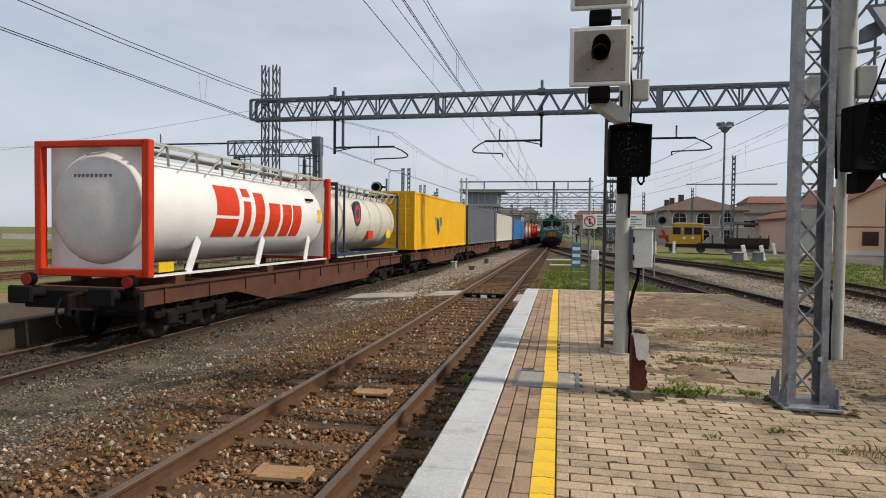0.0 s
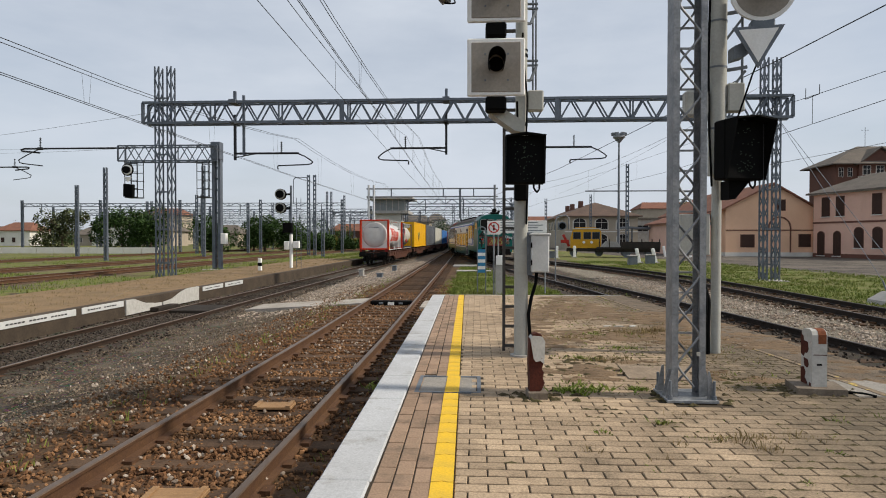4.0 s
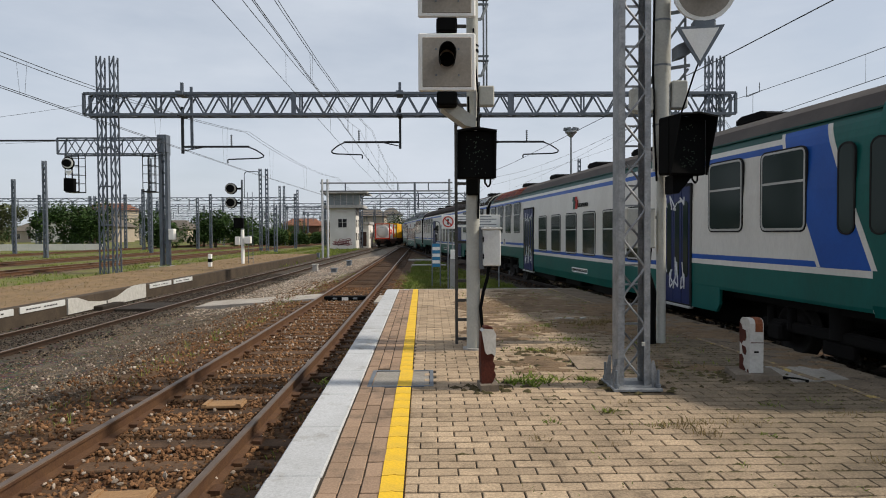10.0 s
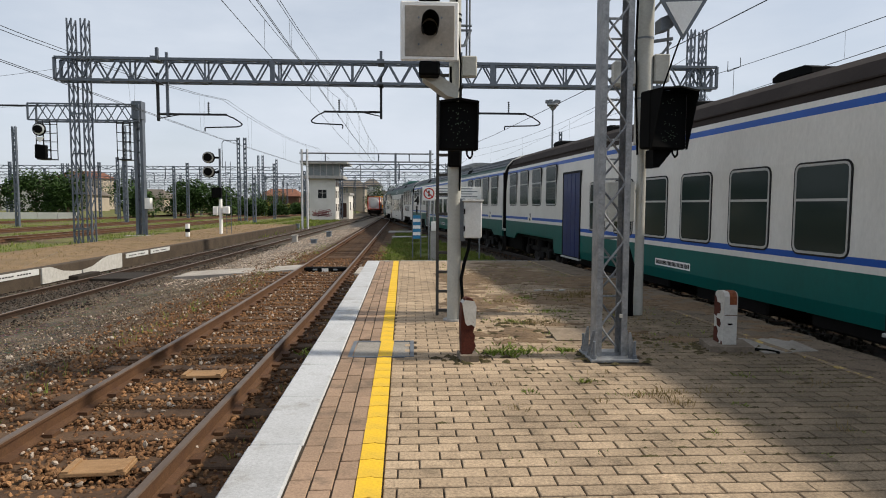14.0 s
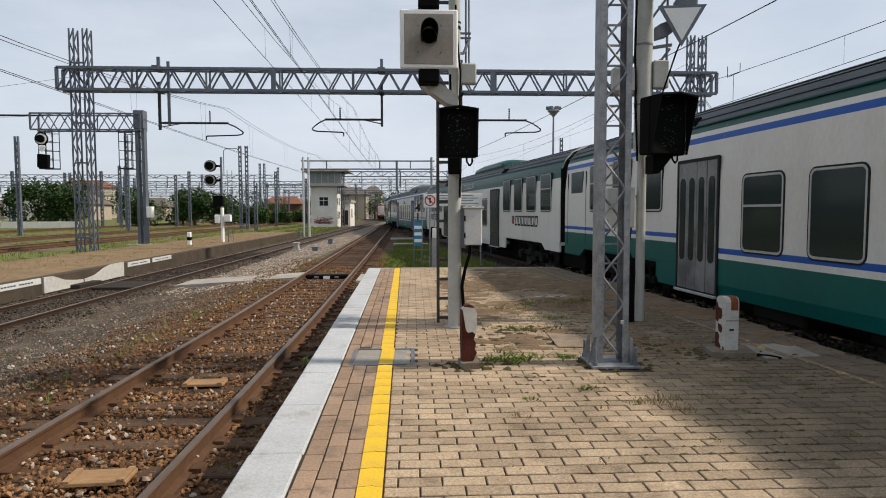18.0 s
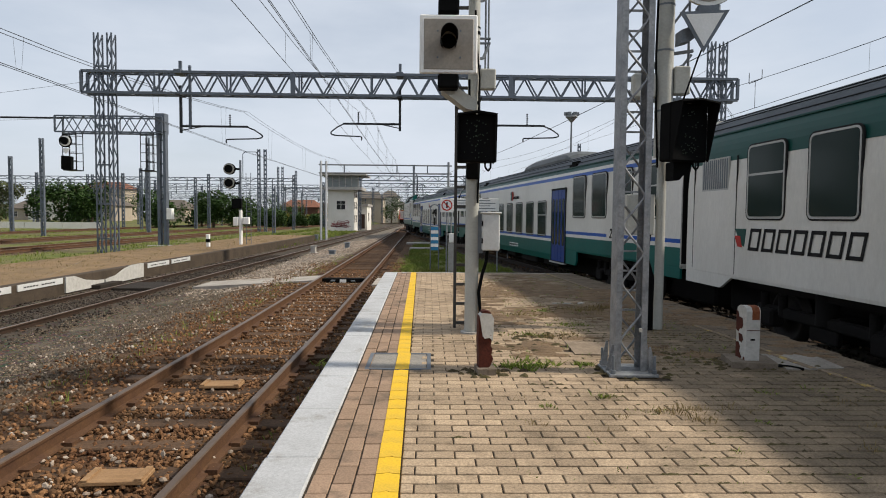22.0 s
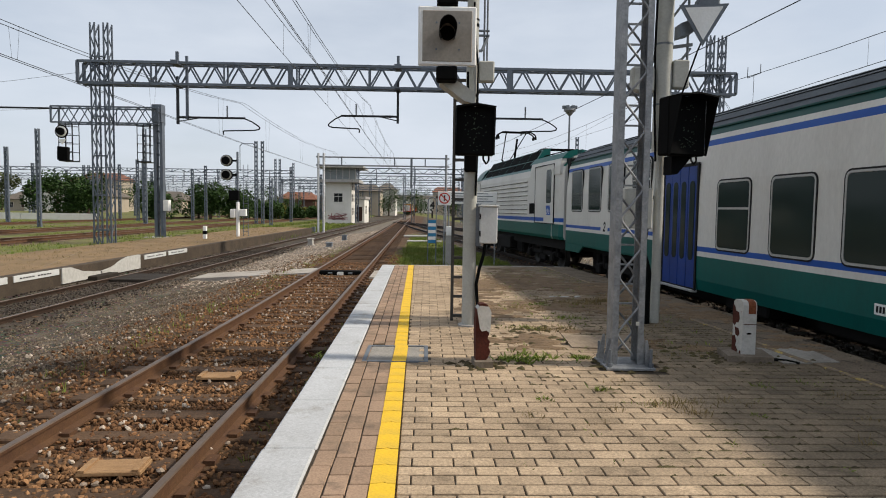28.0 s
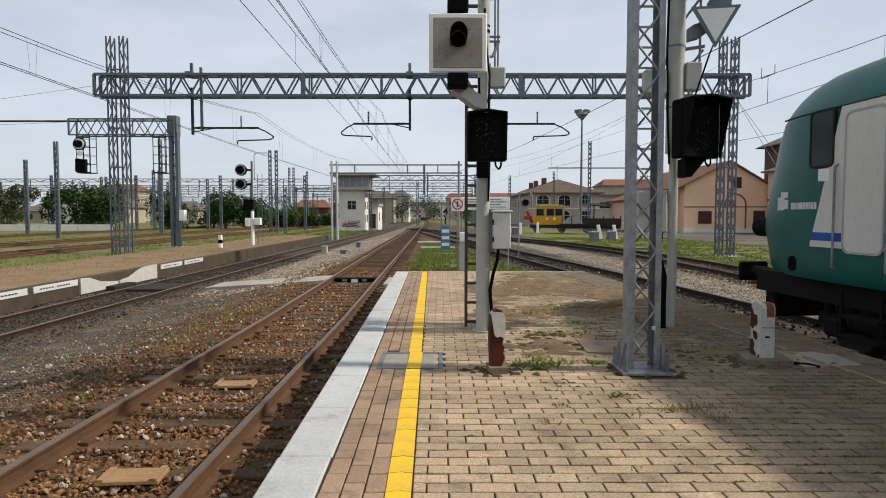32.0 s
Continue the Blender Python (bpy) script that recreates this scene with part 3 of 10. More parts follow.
def build_pavers():
    r = random.Random(11)
    W, D, T = 0.25, 0.125, 0.05
    share_a = Bm().box(-W / 2 + 0.005, -D / 2 + 0.0085, -T, W / 2 - 0.005, D / 2 - 0.0085, 0, 0, 0.004).data("paver", M_PAVER)
    share_b = Bm().box(-D / 2 + 0.005, -W / 2 + 0.005, -T, D / 2 - 0.005, W / 2 - 0.005, 0, 0, 0.004).data("paver", M_PAVER_RED)
    share_y = Bm().prism([(-0.07, -0.121), (-0.03, -0.121), (0.0, -0.105), (0.03, -0.121), (0.07, -0.121), (0.07, 0.121), (0.03, 0.121), (0.0, 0.137), (-0.03, 0.121), (-0.07, 0.121)], -T, 0, "z").data("line_paver", M_YELLOW)
    far, far_b, count = Bm(), Bm(), 0
    rows = int((PLAT_Y1 - PLAT_Y0) / D)
    for j in range(rows):
        y = PLAT_Y0 + (j + 0.5) * D
        x0, x1 = yellow_x(y) + 0.145, line_right(y) + 0.04
        n0 = math.floor((x0 - (W / 2 if j % 2 else 0)) / W)
        for i in range(n0, n0 + 40):
            a = i * W + (W / 2 if j % 2 else 0)
            b = a + W
            if a >= x1 or b <= x0 + 0.03:
                continue
            a, b = max(a, x0), min(b, x1)
            if 6.25 < y < 7.05 and 1.9 < (a + b) / 2 < 2.62:
                continue
            if 6.95 < y < 7.68 and 4.2 < (a + b) / 2 < 5.0:
                continue
            if 5.9 < y < 6.42 and 4.3 < (a + b) / 2 < 4.82:
                continue
            sink = 0.004 * noise.noise((a * 0.8, y * 0.8, 0)) + r.uniform(-0.002, 0.002)
            m = pose((a + b) / 2, y, PLAT + sink, r.uniform(-0.7, 0.7), r.uniform(-0.7, 0.7), r.uniform(-1.1, 1.1))
            if 3.3 < y < 6.0 and x0 <= a < 4.6 and b - a > W - 0.01 and count < 290:
                ob = new("paver", share_a)
                ob.parent, ob.matrix_basis = platform, m
                count += 1
            else:
                far.box(-(b - a) / 2 + 0.005, -D / 2 + 0.0085, -T, (b - a) / 2 - 0.005, D / 2 - 0.0085, 0, 0, 0.004, m)
    tagged(part("further_pavers", far, M_PAVER, platform), kind="stuff")
    n = int((PLAT_Y1 - PLAT_Y0) / W)
    for j in range(n):
        for c in range(3):
            y = PLAT_Y0 + (j + 0.5 + (0.5 if c % 2 else 0)) * W
            x = curb_left(y) + 0.345 + (c + 0.5) * D
            if 6.25 < y < 7.05 and c > 0 or y > PLAT_Y1 - 0.1:
                continue
            m = pose(x, y, PLAT + r.uniform(-0.004, 0.003), r.uniform(-0.6, 0.6), r.uniform(-0.6, 0.6), 0.83 + r.uniform(-0.5, 0.5))
            if 3 < y < 12:
                ob = new("paver", share_b)
                ob.parent, ob.matrix_basis = platform, m
            else:
                far_b.box(-D / 2 + 0.005, -W / 2 + 0.005, -T, D / 2 - 0.005, W / 2 - 0.005, 0, 0, 0.004, m)
    tagged(part("further_pavers", far_b, M_PAVER_RED, platform), kind="stuff")
    for j in range(n):
        y = PLAT_Y0 + (j + 0.5) * W
        if 6.25 < y < 6.95:
            continue
        ob = new("line_paver", share_y)
        ob.parent, ob.matrix_basis = platform, pose(yellow_x(y) + 0.07, y, PLAT + 0.004 + r.uniform(-0.002, 0.002), 0, 0, 0.83)


def build_platform_details():
    cov = thing("pit_cover", "grey concrete inspection cover crossed by the yellow line", "pit cover")
    fr = Bm()
    for a, b, c, d in ((1.94, 6.28, 2.60, 6.32), (1.94, 6.98, 2.60, 7.02), (1.94, 6.32, 1.98, 6.98), (2.56, 6.32, 2.60, 6.98)):
        fr.box(a, b, PLAT - 0.05, c, d, PLAT + 0.004)
    part("frame", fr, M_STEEL_DARK, cov)
    part("lid", Bm().box(1.985, 6.325, PLAT - 0.04, 2.27, 6.975, PLAT - 0.002, 0, 0.004).box(2.275, 6.325, PLAT - 0.04, 2.555, 6.975, PLAT - 0.002, 0, 0.004), M_COVER, cov)
    part("painted_line", Bm().box(2.24, 6.29, PLAT - 0.001, 2.38, 7.01, PLAT + 0.006), M_YELLOW, cov)
    cov2 = thing("pit_cover", "grey metal cover beside the bay track edge", "pit cover")
    part("lid", Bm().prism([(6.20, 6.29), (6.83, 6.37), (6.88, 6.98), (6.30, 7.02)], PLAT - 0.03, PLAT + 0.012, "z"), M_COVER, cov2)
    part("painted_line", Bm().prism([(6.44, 6.33), (6.53, 6.34), (6.47, 6.99), (6.39, 7.0)], PLAT + 0.006, PLAT + 0.017, "z"), M_YELLOW_OLD, cov2)
    slab = Bm().prism([(4.20, 6.96), (4.86, 6.92), (5.02, 7.62), (4.24, 7.68)], PLAT - 0.05, PLAT + 0.012, "z")
    solid("pit_cover", slab, M_SLAB, "worn concrete cover slab sunk in pavers", "pit cover")
    # the bay side: painted line and a rough concrete margin
    ln, mg = Bm(), Bm()
    y = PLAT_Y0
    while y < PLAT_Y1:
        a = line_right(y + 0.5)
        if not 6.0 < y < 6.9:
            ln.box(-0.034, -0.49, -0.03, 0.034, 0.49, 0.006, m=pose(a + 0.08, y + 0.5, PLAT, 0, 0, 4.3))
        y += 1.0
    part("faded_line", ln, M_YELLOW_OLD, platform, "faded yellow line")
    y = PLAT_Y0
    while y < PLAT_Y1:
        for yy in (y,):
            a, b = line_right(yy + 0.5) + 0.13, edge_right(yy + 0.5)
            mg = Bm().box(-(b - a) / 2, -0.495, -0.55, (b - a) / 2, 0.495, 0.004, 0, 0.012)
            part("edge_stone", mg, M_EDGE, platform, m=pose((a + b) / 2, yy + 0.5, PLAT, 0, 0, 5.0))
        y += 1.0
    part("end_kerb", Bm().box(curb_left(PLAT_Y1), PLAT_Y1, -0.5, edge_right(PLAT_Y1), PLAT_Y1 + 0.18, PLAT - 0.005, 0, 0.02), M_CONCRETE, platform)


M_EDGE = mat("dark_edge_stone", (0.165, 0.128, 0.092), 0.9, 0, (0.095, 0.072, 0.050), 0.75, 2.2, 45, 0.6, 0.35, third=(0.055, 0.043, 0.030), third_at=0.55, soft_edge=0.07)
build_curb()
build_platform_details()

# ---- stumps on the platform ----
M_PEEL2 = mat("dirty_white_paint", (0.50, 0.49, 0.46), 0.6, 0, (0.34, 0.33, 0.30), 0.6, 9, 40, 0.1, 0.1, third=(0.16, 0.06, 0.03), third_at=0.66)
M_RUST = mat("deep_rust", (0.078, 0.021, 0.013), 0.85, 0.1, (0.045, 0.014, 0.010), 0.7, 8, 50, 0.3, 0.3)


M_RUST_NEW = mat("orange_rust", (0.19, 0.062, 0.026), 0.85, 0, (0.12, 0.04, 0.02), 0.7, 12, 50, 0.3, 0.3)


def build_stumps():
    s = thing("bollard", "rusted stump with a peeling white cap", "bollard", pose(3.13, 6.18, PLAT, 0, 0, 6) @ Matrix.Diagonal((0.84, 0.95, 1.09, 1)))
    part("base", Bm().prism([(-0.11, -0.13), (0.10, -0.14), (0.11, 0.12), (-0.10, 0.13)], -0.02, 0.055, "z"), M_OLDCON, s)
    part("post", Bm().prism([(-0.085, 0.05), (0.02, 0.04), (0.05, 0.07), (0.085, 0.13), (0.062, 0.17), (0.075, 0.22), (0.05, 0.25), (0.07, 0.31), (-0.02, 0.33), (-0.085, 0.52), (-0.095, 0.30), (-0.088, 0.15)], -0.055, 0.06, "y"), M_RUST, s, "rusted eaten steel post")
    part("head", Bm().prism([(-0.045, 0.34), (-0.02, 0.315), (0.03, 0.325), (0.072, 0.295), (0.078, 0.36), (0.085, 0.49), (0.055, 0.535), (-0.05, 0.545), (-0.082, 0.515)], -0.070, 0.072, "y"), M_PEEL2, s, "dirty white painted head")
    part("cap", Bm().prism([(-0.055, 0.538), (0.05, 0.53), (0.045, 0.552), (-0.01, 0.566), (-0.05, 0.558)], -0.06, 0.062, "y"), M_RUST, s)
    t = thing("bollard", "white bollard with flaking paint and rust", "bollard", pose(5.92, 6.56, PLAT, 0, 0, -3) @ Matrix.Diagonal((1.2, 1.2, 1.08, 1)))
    part("base", Bm().prism([(-0.20, -0.17), (0.17, -0.20), (0.22, 0.12), (-0.15, 0.19)], -0.02, 0.06, "z"), M_OLDCON, t)
    part("post", Bm().prism([(-0.097, 0.05), (0.097, 0.05), (0.097, 0.50), (0.085, 0.545), (0.05, 0.572), (-0.045, 0.578), (-0.082, 0.562), (-0.097, 0.53)], -0.058, 0.058, "x"), M_PEEL2, t)
    for o in ([(0.099, 0.52), (0.06, 0.50), (0.045, 0.46), (-0.02, 0.455), (-0.035, 0.39), (-0.01, 0.35), (0.03, 0.345), (0.055, 0.31), (0.099, 0.33)],
              [(0.05, 0.30), (-0.02, 0.295), (-0.04, 0.25), (-0.015, 0.215), (0.035, 0.225)],
              [(0.099, 0.20), (0.05, 0.215), (0.015, 0.17), (0.03, 0.12), (-0.02, 0.075), (0.01, 0.052), (0.099, 0.052)],
              [(-0.05, 0.09), (-0.075, 0.085), (-0.08, 0.053), (-0.045, 0.053)]):
        part("rust_patch", Bm().prism(o, -0.0605, -0.045, "x"), M_RUST, t, "patch of bare rust")
    part("rust_cap", Bm().prism([(-0.0995, 0.45), (-0.0995, 0.532), (-0.083, 0.565), (-0.045, 0.581), (0.01, 0.580), (-0.03, 0.56), (-0.08, 0.50)], -0.012, 0.05, "x"), M_RUST_NEW, t, "orange rust streak")
    part("slot", Bm().box(-0.022, -0.0995, 0.252, 0.018, -0.09, 0.268), M_BLACK, t)
    part("seam", Bm().box(-0.05, -0.0985, 0.345, 0.056, -0.09, 0.352), M_RUST, t)
    part("cable", Bm().tube([(0.1, 0.02, 0.02), (0.2, -0.08, 0.015), (0.32, -0.12, 0.012), (0.38, -0.2, 0.01)], 0.014, 6), M_BLACK, t)


build_stumps()


# ---- lattice mast on the platform ----
def channel(g, x, y, z0, z1, w, d, t, face):
    """An upright U section, its web at the outer side (face -1 or +1 along x)."""
    o = [(-w / 2, -d / 2), (w / 2, -d / 2), (w / 2, -d / 2 + t), (-w / 2 + t, -d / 2 + t), (-w / 2 + t, d / 2 - t), (w / 2, d / 2 - t), (w / 2, d / 2), (-w / 2, d / 2)]
    g.prism([(x - face * u, y + v) for u, v in o], z0, z1, "z")


def build_mast():
    m = thing("lattice_mast", "galvanised steel lattice mast bolted to a plate", "lattice mast", pose(4.547, 6.22, PLAT))
    H = 8.6
    for s in (-1, 1):
        g = Bm()
        channel(g, s * 0.126, 0.0, 0.03, H, 0.058, 0.20, 0.010, s)
        part("post", g, M_STEEL, m)
    # one wavy round bar on the front and one on the back
    for yy, flip in ((-0.086, 1), (0.086, -1)):
        pts = []
        for i in range(int((H - 0.25) / 0.0235)):
            z = 0.12 + i * 0.0235
            wave = math.asin(0.95 * math.cos(2 * math.pi * (z - 0.609) / 0.564)) / math.asin(0.95)
            pts.append((flip * 0.100 * wave, yy, z))
        part("lacing", Bm().tube(pts, 0.0115, 6), M_STEEL, m, "wavy round bar lacing")
    part("base_plate", Bm().box(-0.235, -0.235, 0.0, 0.235, 0.235, 0.028, 0, 0.004), M_STEEL, m)
    part("grout_pad", Bm().box(-0.22, -0.22, -0.06, 0.22, 0.22, -0.001), M_JOINT, m)
    for sx in (-1, 1):
        for yy in (-0.15, -0.05, 0.15):
            part("gusset", Bm().prism([(sx * 0.157, 0.028), (sx * 0.228, 0.028), (sx * 0.222, 0.07), (sx * 0.176, 0.28), (sx * 0.157, 0.28)], yy - 0.006, yy + 0.006, "y"), M_STEEL, m)
        for sy in (-1, 1):
            b = Bm().cyl((sx * 0.200, sy * 0.195, 0.028), (sx * 0.200, sy * 0.195, 0.20), 0.014, 8).cyl((sx * 0.200, sy * 0.195, 0.028), (sx * 0.200, sy * 0.195, 0.065), 0.026, 6)
            part("anchor_bolt", b, M_STEEL_DARK, m)
    part("earth_clip", Bm().box(0.065, -0.135, 0.42, 0.095, -0.118, 0.455), M_CREAM, m)


build_mast()

# ---- signals at the platform end ----
M_LED = mat("unlit_led", (0.045, 0.07, 0.045), 0.5, 0, bump=0)


def led_box(parent, m, w, h, seed, deep=0.16, reach=0.13):
    """A black route indicator: deep visor, flat face with a field of unlit dots."""
    o = part("indicator_box", Bm().box(-w / 2, -0.02, -h / 2, w / 2, deep, h / 2, 0, 0.02), M_BLACK, parent, "black route indicator", m)
    v = Bm().prism([(-w / 2, h / 2 - 0.01), (0, h / 2 + 0.025), (w / 2, h / 2 - 0.01), (w / 2 - 0.01, h / 2 - 0.03), (0, h / 2 + 0.005), (-w / 2 + 0.01, h / 2 - 0.03)], -reach, 0.0, "y")
    for s in (-1, 1):
        x = s * (w / 2 - 0.006)
        v.add([(x, -reach, h / 2 - 0.02), (x, -0.02, h / 2 - 0.02), (x, -0.02, -h / 2), (x, -0.05, -h / 2), (x - s * 0.01, -reach, h / 2 - 0.02), (x - s * 0.01, -0.02, h / 2 - 0.02), (x - s * 0.01, -0.02, -h / 2), (x - s * 0.01, -0.05, -h / 2)],
              [(0, 1, 2, 3), (4, 7, 6, 5), (0, 3, 7, 4), (0, 4, 5, 1), (1, 5, 6, 2), (2, 6, 7, 3)])
    part("visor", v, M_BLACK, o)
    r = random.Random(seed)
    for i in range(46):
        x, z = r.gauss(0.0, w * 0.13), r.uniform(-h * 0.42, h * 0.36)
        part("led", Bm().cyl((x, -0.022, z), (x, -0.030, z), 0.006, 6), M_LED, o)
    part("hanger", Bm().tube([(w * 0.22, 0.05, -h / 2), (w * 0.22, 0.05, -h / 2 - 0.05), (w * 0.30, 0.05, -h / 2 - 0.10), (w * 0.36, 0.05, -h / 2 - 0.06), (w * 0.36, 0.05, -h / 2)], 0.012, 6), M_BLACK, o)
    return o


def square_head(parent, x, z, y):
    h = part("signal_head", Bm().box(-0.345, 0.0, -0.345, 0.345, 0.05, 0.345, 0, 0.015), M_WHITE, parent, "square white bordered signal head", pose(x, y, z))
    part("face", Bm().box(-0.295, -0.008, -0.30, 0.295, 0.01, 0.295, 0, 0.03), M_GREYFACE, h, "weathered grey face plate")
    hood = Bm()
    n = 18
    ra, rb = 0.100, 0.093
    vs = []
    for i in range(n + 1):
        a = radians(-40 + 260 * i / n)
        c, s_ = math.cos(a), math.sin(a)
        reach = -0.38 if s_ > 0 else -0.38 + 0.14 * -s_
        vs += [(ra * c, 0.0, 0.03 + 1.25 * ra * s_), (ra * c, reach, 0.01 + 1.25 * ra * s_), (rb * c, reach, 0.01 + 1.25 * rb * s_), (rb * c, 0.0, 0.03 + 1.25 * rb * s_)]
    for i in range(n):
        for k in range(4):
            hood.add([vs[4 * i + k], vs[4 * i + (k + 1) % 4], vs[4 * i + 4 + (k + 1) % 4], vs[4 * i + 4 + k]], [(0, 1, 2, 3)], 0, True)
    part("hood", hood, M_BLACK, h)
    part("lens", Bm().cyl((0, -0.012, 0.03), (0, 0.0, 0.03), 0.088, 18), M_BLACK, h)
    for sx in (-0.13, 0.14):
        for sz in (-0.16, 0.15):
            part("screw", Bm().cyl((sx, -0.016, sz), (sx, -0.006, sz), 0.012, 8), M_STEEL_DARK, h)
    part("lamp_house", Bm().cyl((0, 0.05, 0.03), (0, 0.30, 0.03), 0.17, 16), M_BLACK, h)
    part("head_foot", Bm().box(-0.125, 0.0, -0.51, 0.125, 0.24, -0.345, 0, 0.02), M_BLACK, h)
    return h


M_ARM_DARK = mat("weathered_ladder_steel", (0.075, 0.072, 0.068), 0.7, 0.3, (0.045, 0.038, 0.033), 0.6, 5, 40, 0.1, 0.2)


M_CABINET = mat("dull_white_cabinet", (0.56, 0.57, 0.56), 0.5, 0, (0.45, 0.45, 0.43), 0.5, 3, 40, 0.05, 0.08)


def build_signal_a():
    s = thing("railway_signal", "grey post with two square signal heads and ladder", "railway signal", pose(3.13, 8.28, PLAT))
    part("post", Bm().cyl((0, 0, 0), (0, 0, 2.4), 0.088, 20).cyl((0, 0, 2.4), (0, 0, 6.3), 0.076, 20), M_CREAM, s)
    part("collar", Bm().cyl((0, 0, 2.26), (0, 0, 2.42), 0.105, 16).box(-0.09, -0.2, 2.0, 0.07, 0.0, 2.25, 0, 0.02), M_BLACK, s)
    for k, z in enumerate((3.565, 4.445)):
        square_head(s, -0.345, z, -0.62)
        part("head_bracket", Bm().prism([(-0.45, z - 0.36), (-0.24, z - 0.36), (-0.24, z - 0.46), (0.02, z - 0.62), (0.0, z - 0.75), (-0.12, z - 0.72), (-0.42, z - 0.50)], -0.42, -0.10, "y"), M_CREAM, s)
        for a, b in ((z - 0.60, z - 0.56), (z + 0.36, z + 0.38)):
            part("clamp_strap", Bm().cyl((0, 0, a), (0, 0, b), 0.082, 16), M_BLACK, s)
    led_box(s, pose(0.005, -0.62, 2.46, 0, 0, 0), 0.475, 0.575, 3)
    part("indicator_arm", Bm().box(-0.05, -0.50, 2.42, 0.05, -0.05, 2.52), M_BLACK, s)
    part("cabinet", Bm().box(0.12, -0.16, 1.09, 0.345, 0.12, 1.56, 0, 0.012), M_CABINET, s, "pale grey equipment cabinet")
    part("cabinet_roof", Bm().box(0.10, -0.18, 1.56, 0.365, 0.14, 1.585, 0, 0.008), M_CABINET, s)
    part("cabinet_bracket", Bm().box(0.06, -0.05, 1.05, 0.14, 0.05, 1.6), M_STEEL_DARK, s)
    for z in (1.18, 1.40):
        part("cabinet_hinge", Bm().box(0.112, -0.172, z, 0.128, -0.152, z + 0.07), M_BLACK, s)
    part("junction_box", Bm().box(0.08, -0.05, 3.16, 0.28, 0.08, 3.42, 0, 0.015), M_CREAM, s)
    part("cable", Bm().tube([(0.2, 0.0, 1.08), (0.19, -0.02, 0.95), (0.13, -0.05, 0.76), (0.09, -0.07, 0.55), (0.11, -0.06, 0.3), (0.10, -0.06, 0.0)], 0.022, 8), M_BLACK, s, "black cable conduit")
    part("cable", Bm().tube([(-0.08, -0.4, 3.2), (-0.06, -0.2, 2.85), (0.06, -0.09, 2.75), (0.09, -0.06, 2.6), (0.06, -0.09, 1.7)], 0.014, 6), M_BLACK, s)
    part("cable", Bm().tube([(-0.02, -0.5, 4.0), (0.03, -0.1, 3.7), (0.07, -0.07, 3.3), (0.05, -0.09, 2.5)], 0.012, 6), M_BLACK, s)
    g = Bm()
    for x in (0.15, 0.19):
        g.tube([(x, 0.05, 4.62), (x, 0.05, 3.35)], 0.012, 6)
    for z in (4.55, 3.82):
        g.bar((0.05, 0.05, z), (0.215, 0.05, z), 0.035, 0.02).bar((0.05, 0.05, z - 0.06), (0.215, 0.05, z - 0.06), 0.035, 0.02)
        g.bar((0.19, 0.05, z - 0.08), (0.12, 0.02, z - 0.26), 0.03, 0.03).bar((0.12, 0.02, z - 0.26), (0.04, 0.0, z - 0.27), 0.03, 0.03)
    part("guard_rail", g, M_STEEL_DARK, s)
    lad = part("ladder", Bm().box(-0.225, 0.34, 0.0, -0.185, 0.38, 6.0).box(0.02, 0.34, 0.0, 0.06, 0.38, 6.0), M_ARM_DARK, s, "narrow steel ladder behind post")
    for i in range(22):
        part("rung", Bm().box(-0.185, 0.342, 0.05 + i * 0.265, 0.02, 0.378, 0.088 + i * 0.265), M_ARM_DARK, lad)
    for z in (1.6, 3.4, 5.2):
        part("stay", Bm().box(-0.05, 0.06, z, -0.02, 0.36, z + 0.04), M_STEEL_DARK, lad)
    part("foot", Bm().cyl((0, 0, -0.02), (0, 0, 0.02), 0.14, 16), M_CONCRETE, s)
    part("camera_arm", Bm().tube([(0, 0, 4.98), (-0.6, -0.3, 4.98), (-0.98, -0.55, 4.98), (-0.98, -0.55, 4.5)], 0.022, 8), M_STEEL_DARK, s)
    cam = part("camera_body", Bm().box(-0.07, -0.10, -0.055, 0.07, 0.10, 0.055, 0, 0.02).cyl((0, -0.12, -0.01), (0, -0.09, -0.01), 0.04, 12), M_STEEL, s, "small grey watching camera", pose(-0.98, -0.56, 4.44, -18, 0, -30))
    part("cable", Bm().tube([(0.06, 0.05, 0.0), (0.14, 0.05, -0.05), (0.16, 0.05, -0.10), (0.08, 0.05, -0.09), (0.0, 0.05, -0.06)], 0.009, 6), M_BLACK, cam)


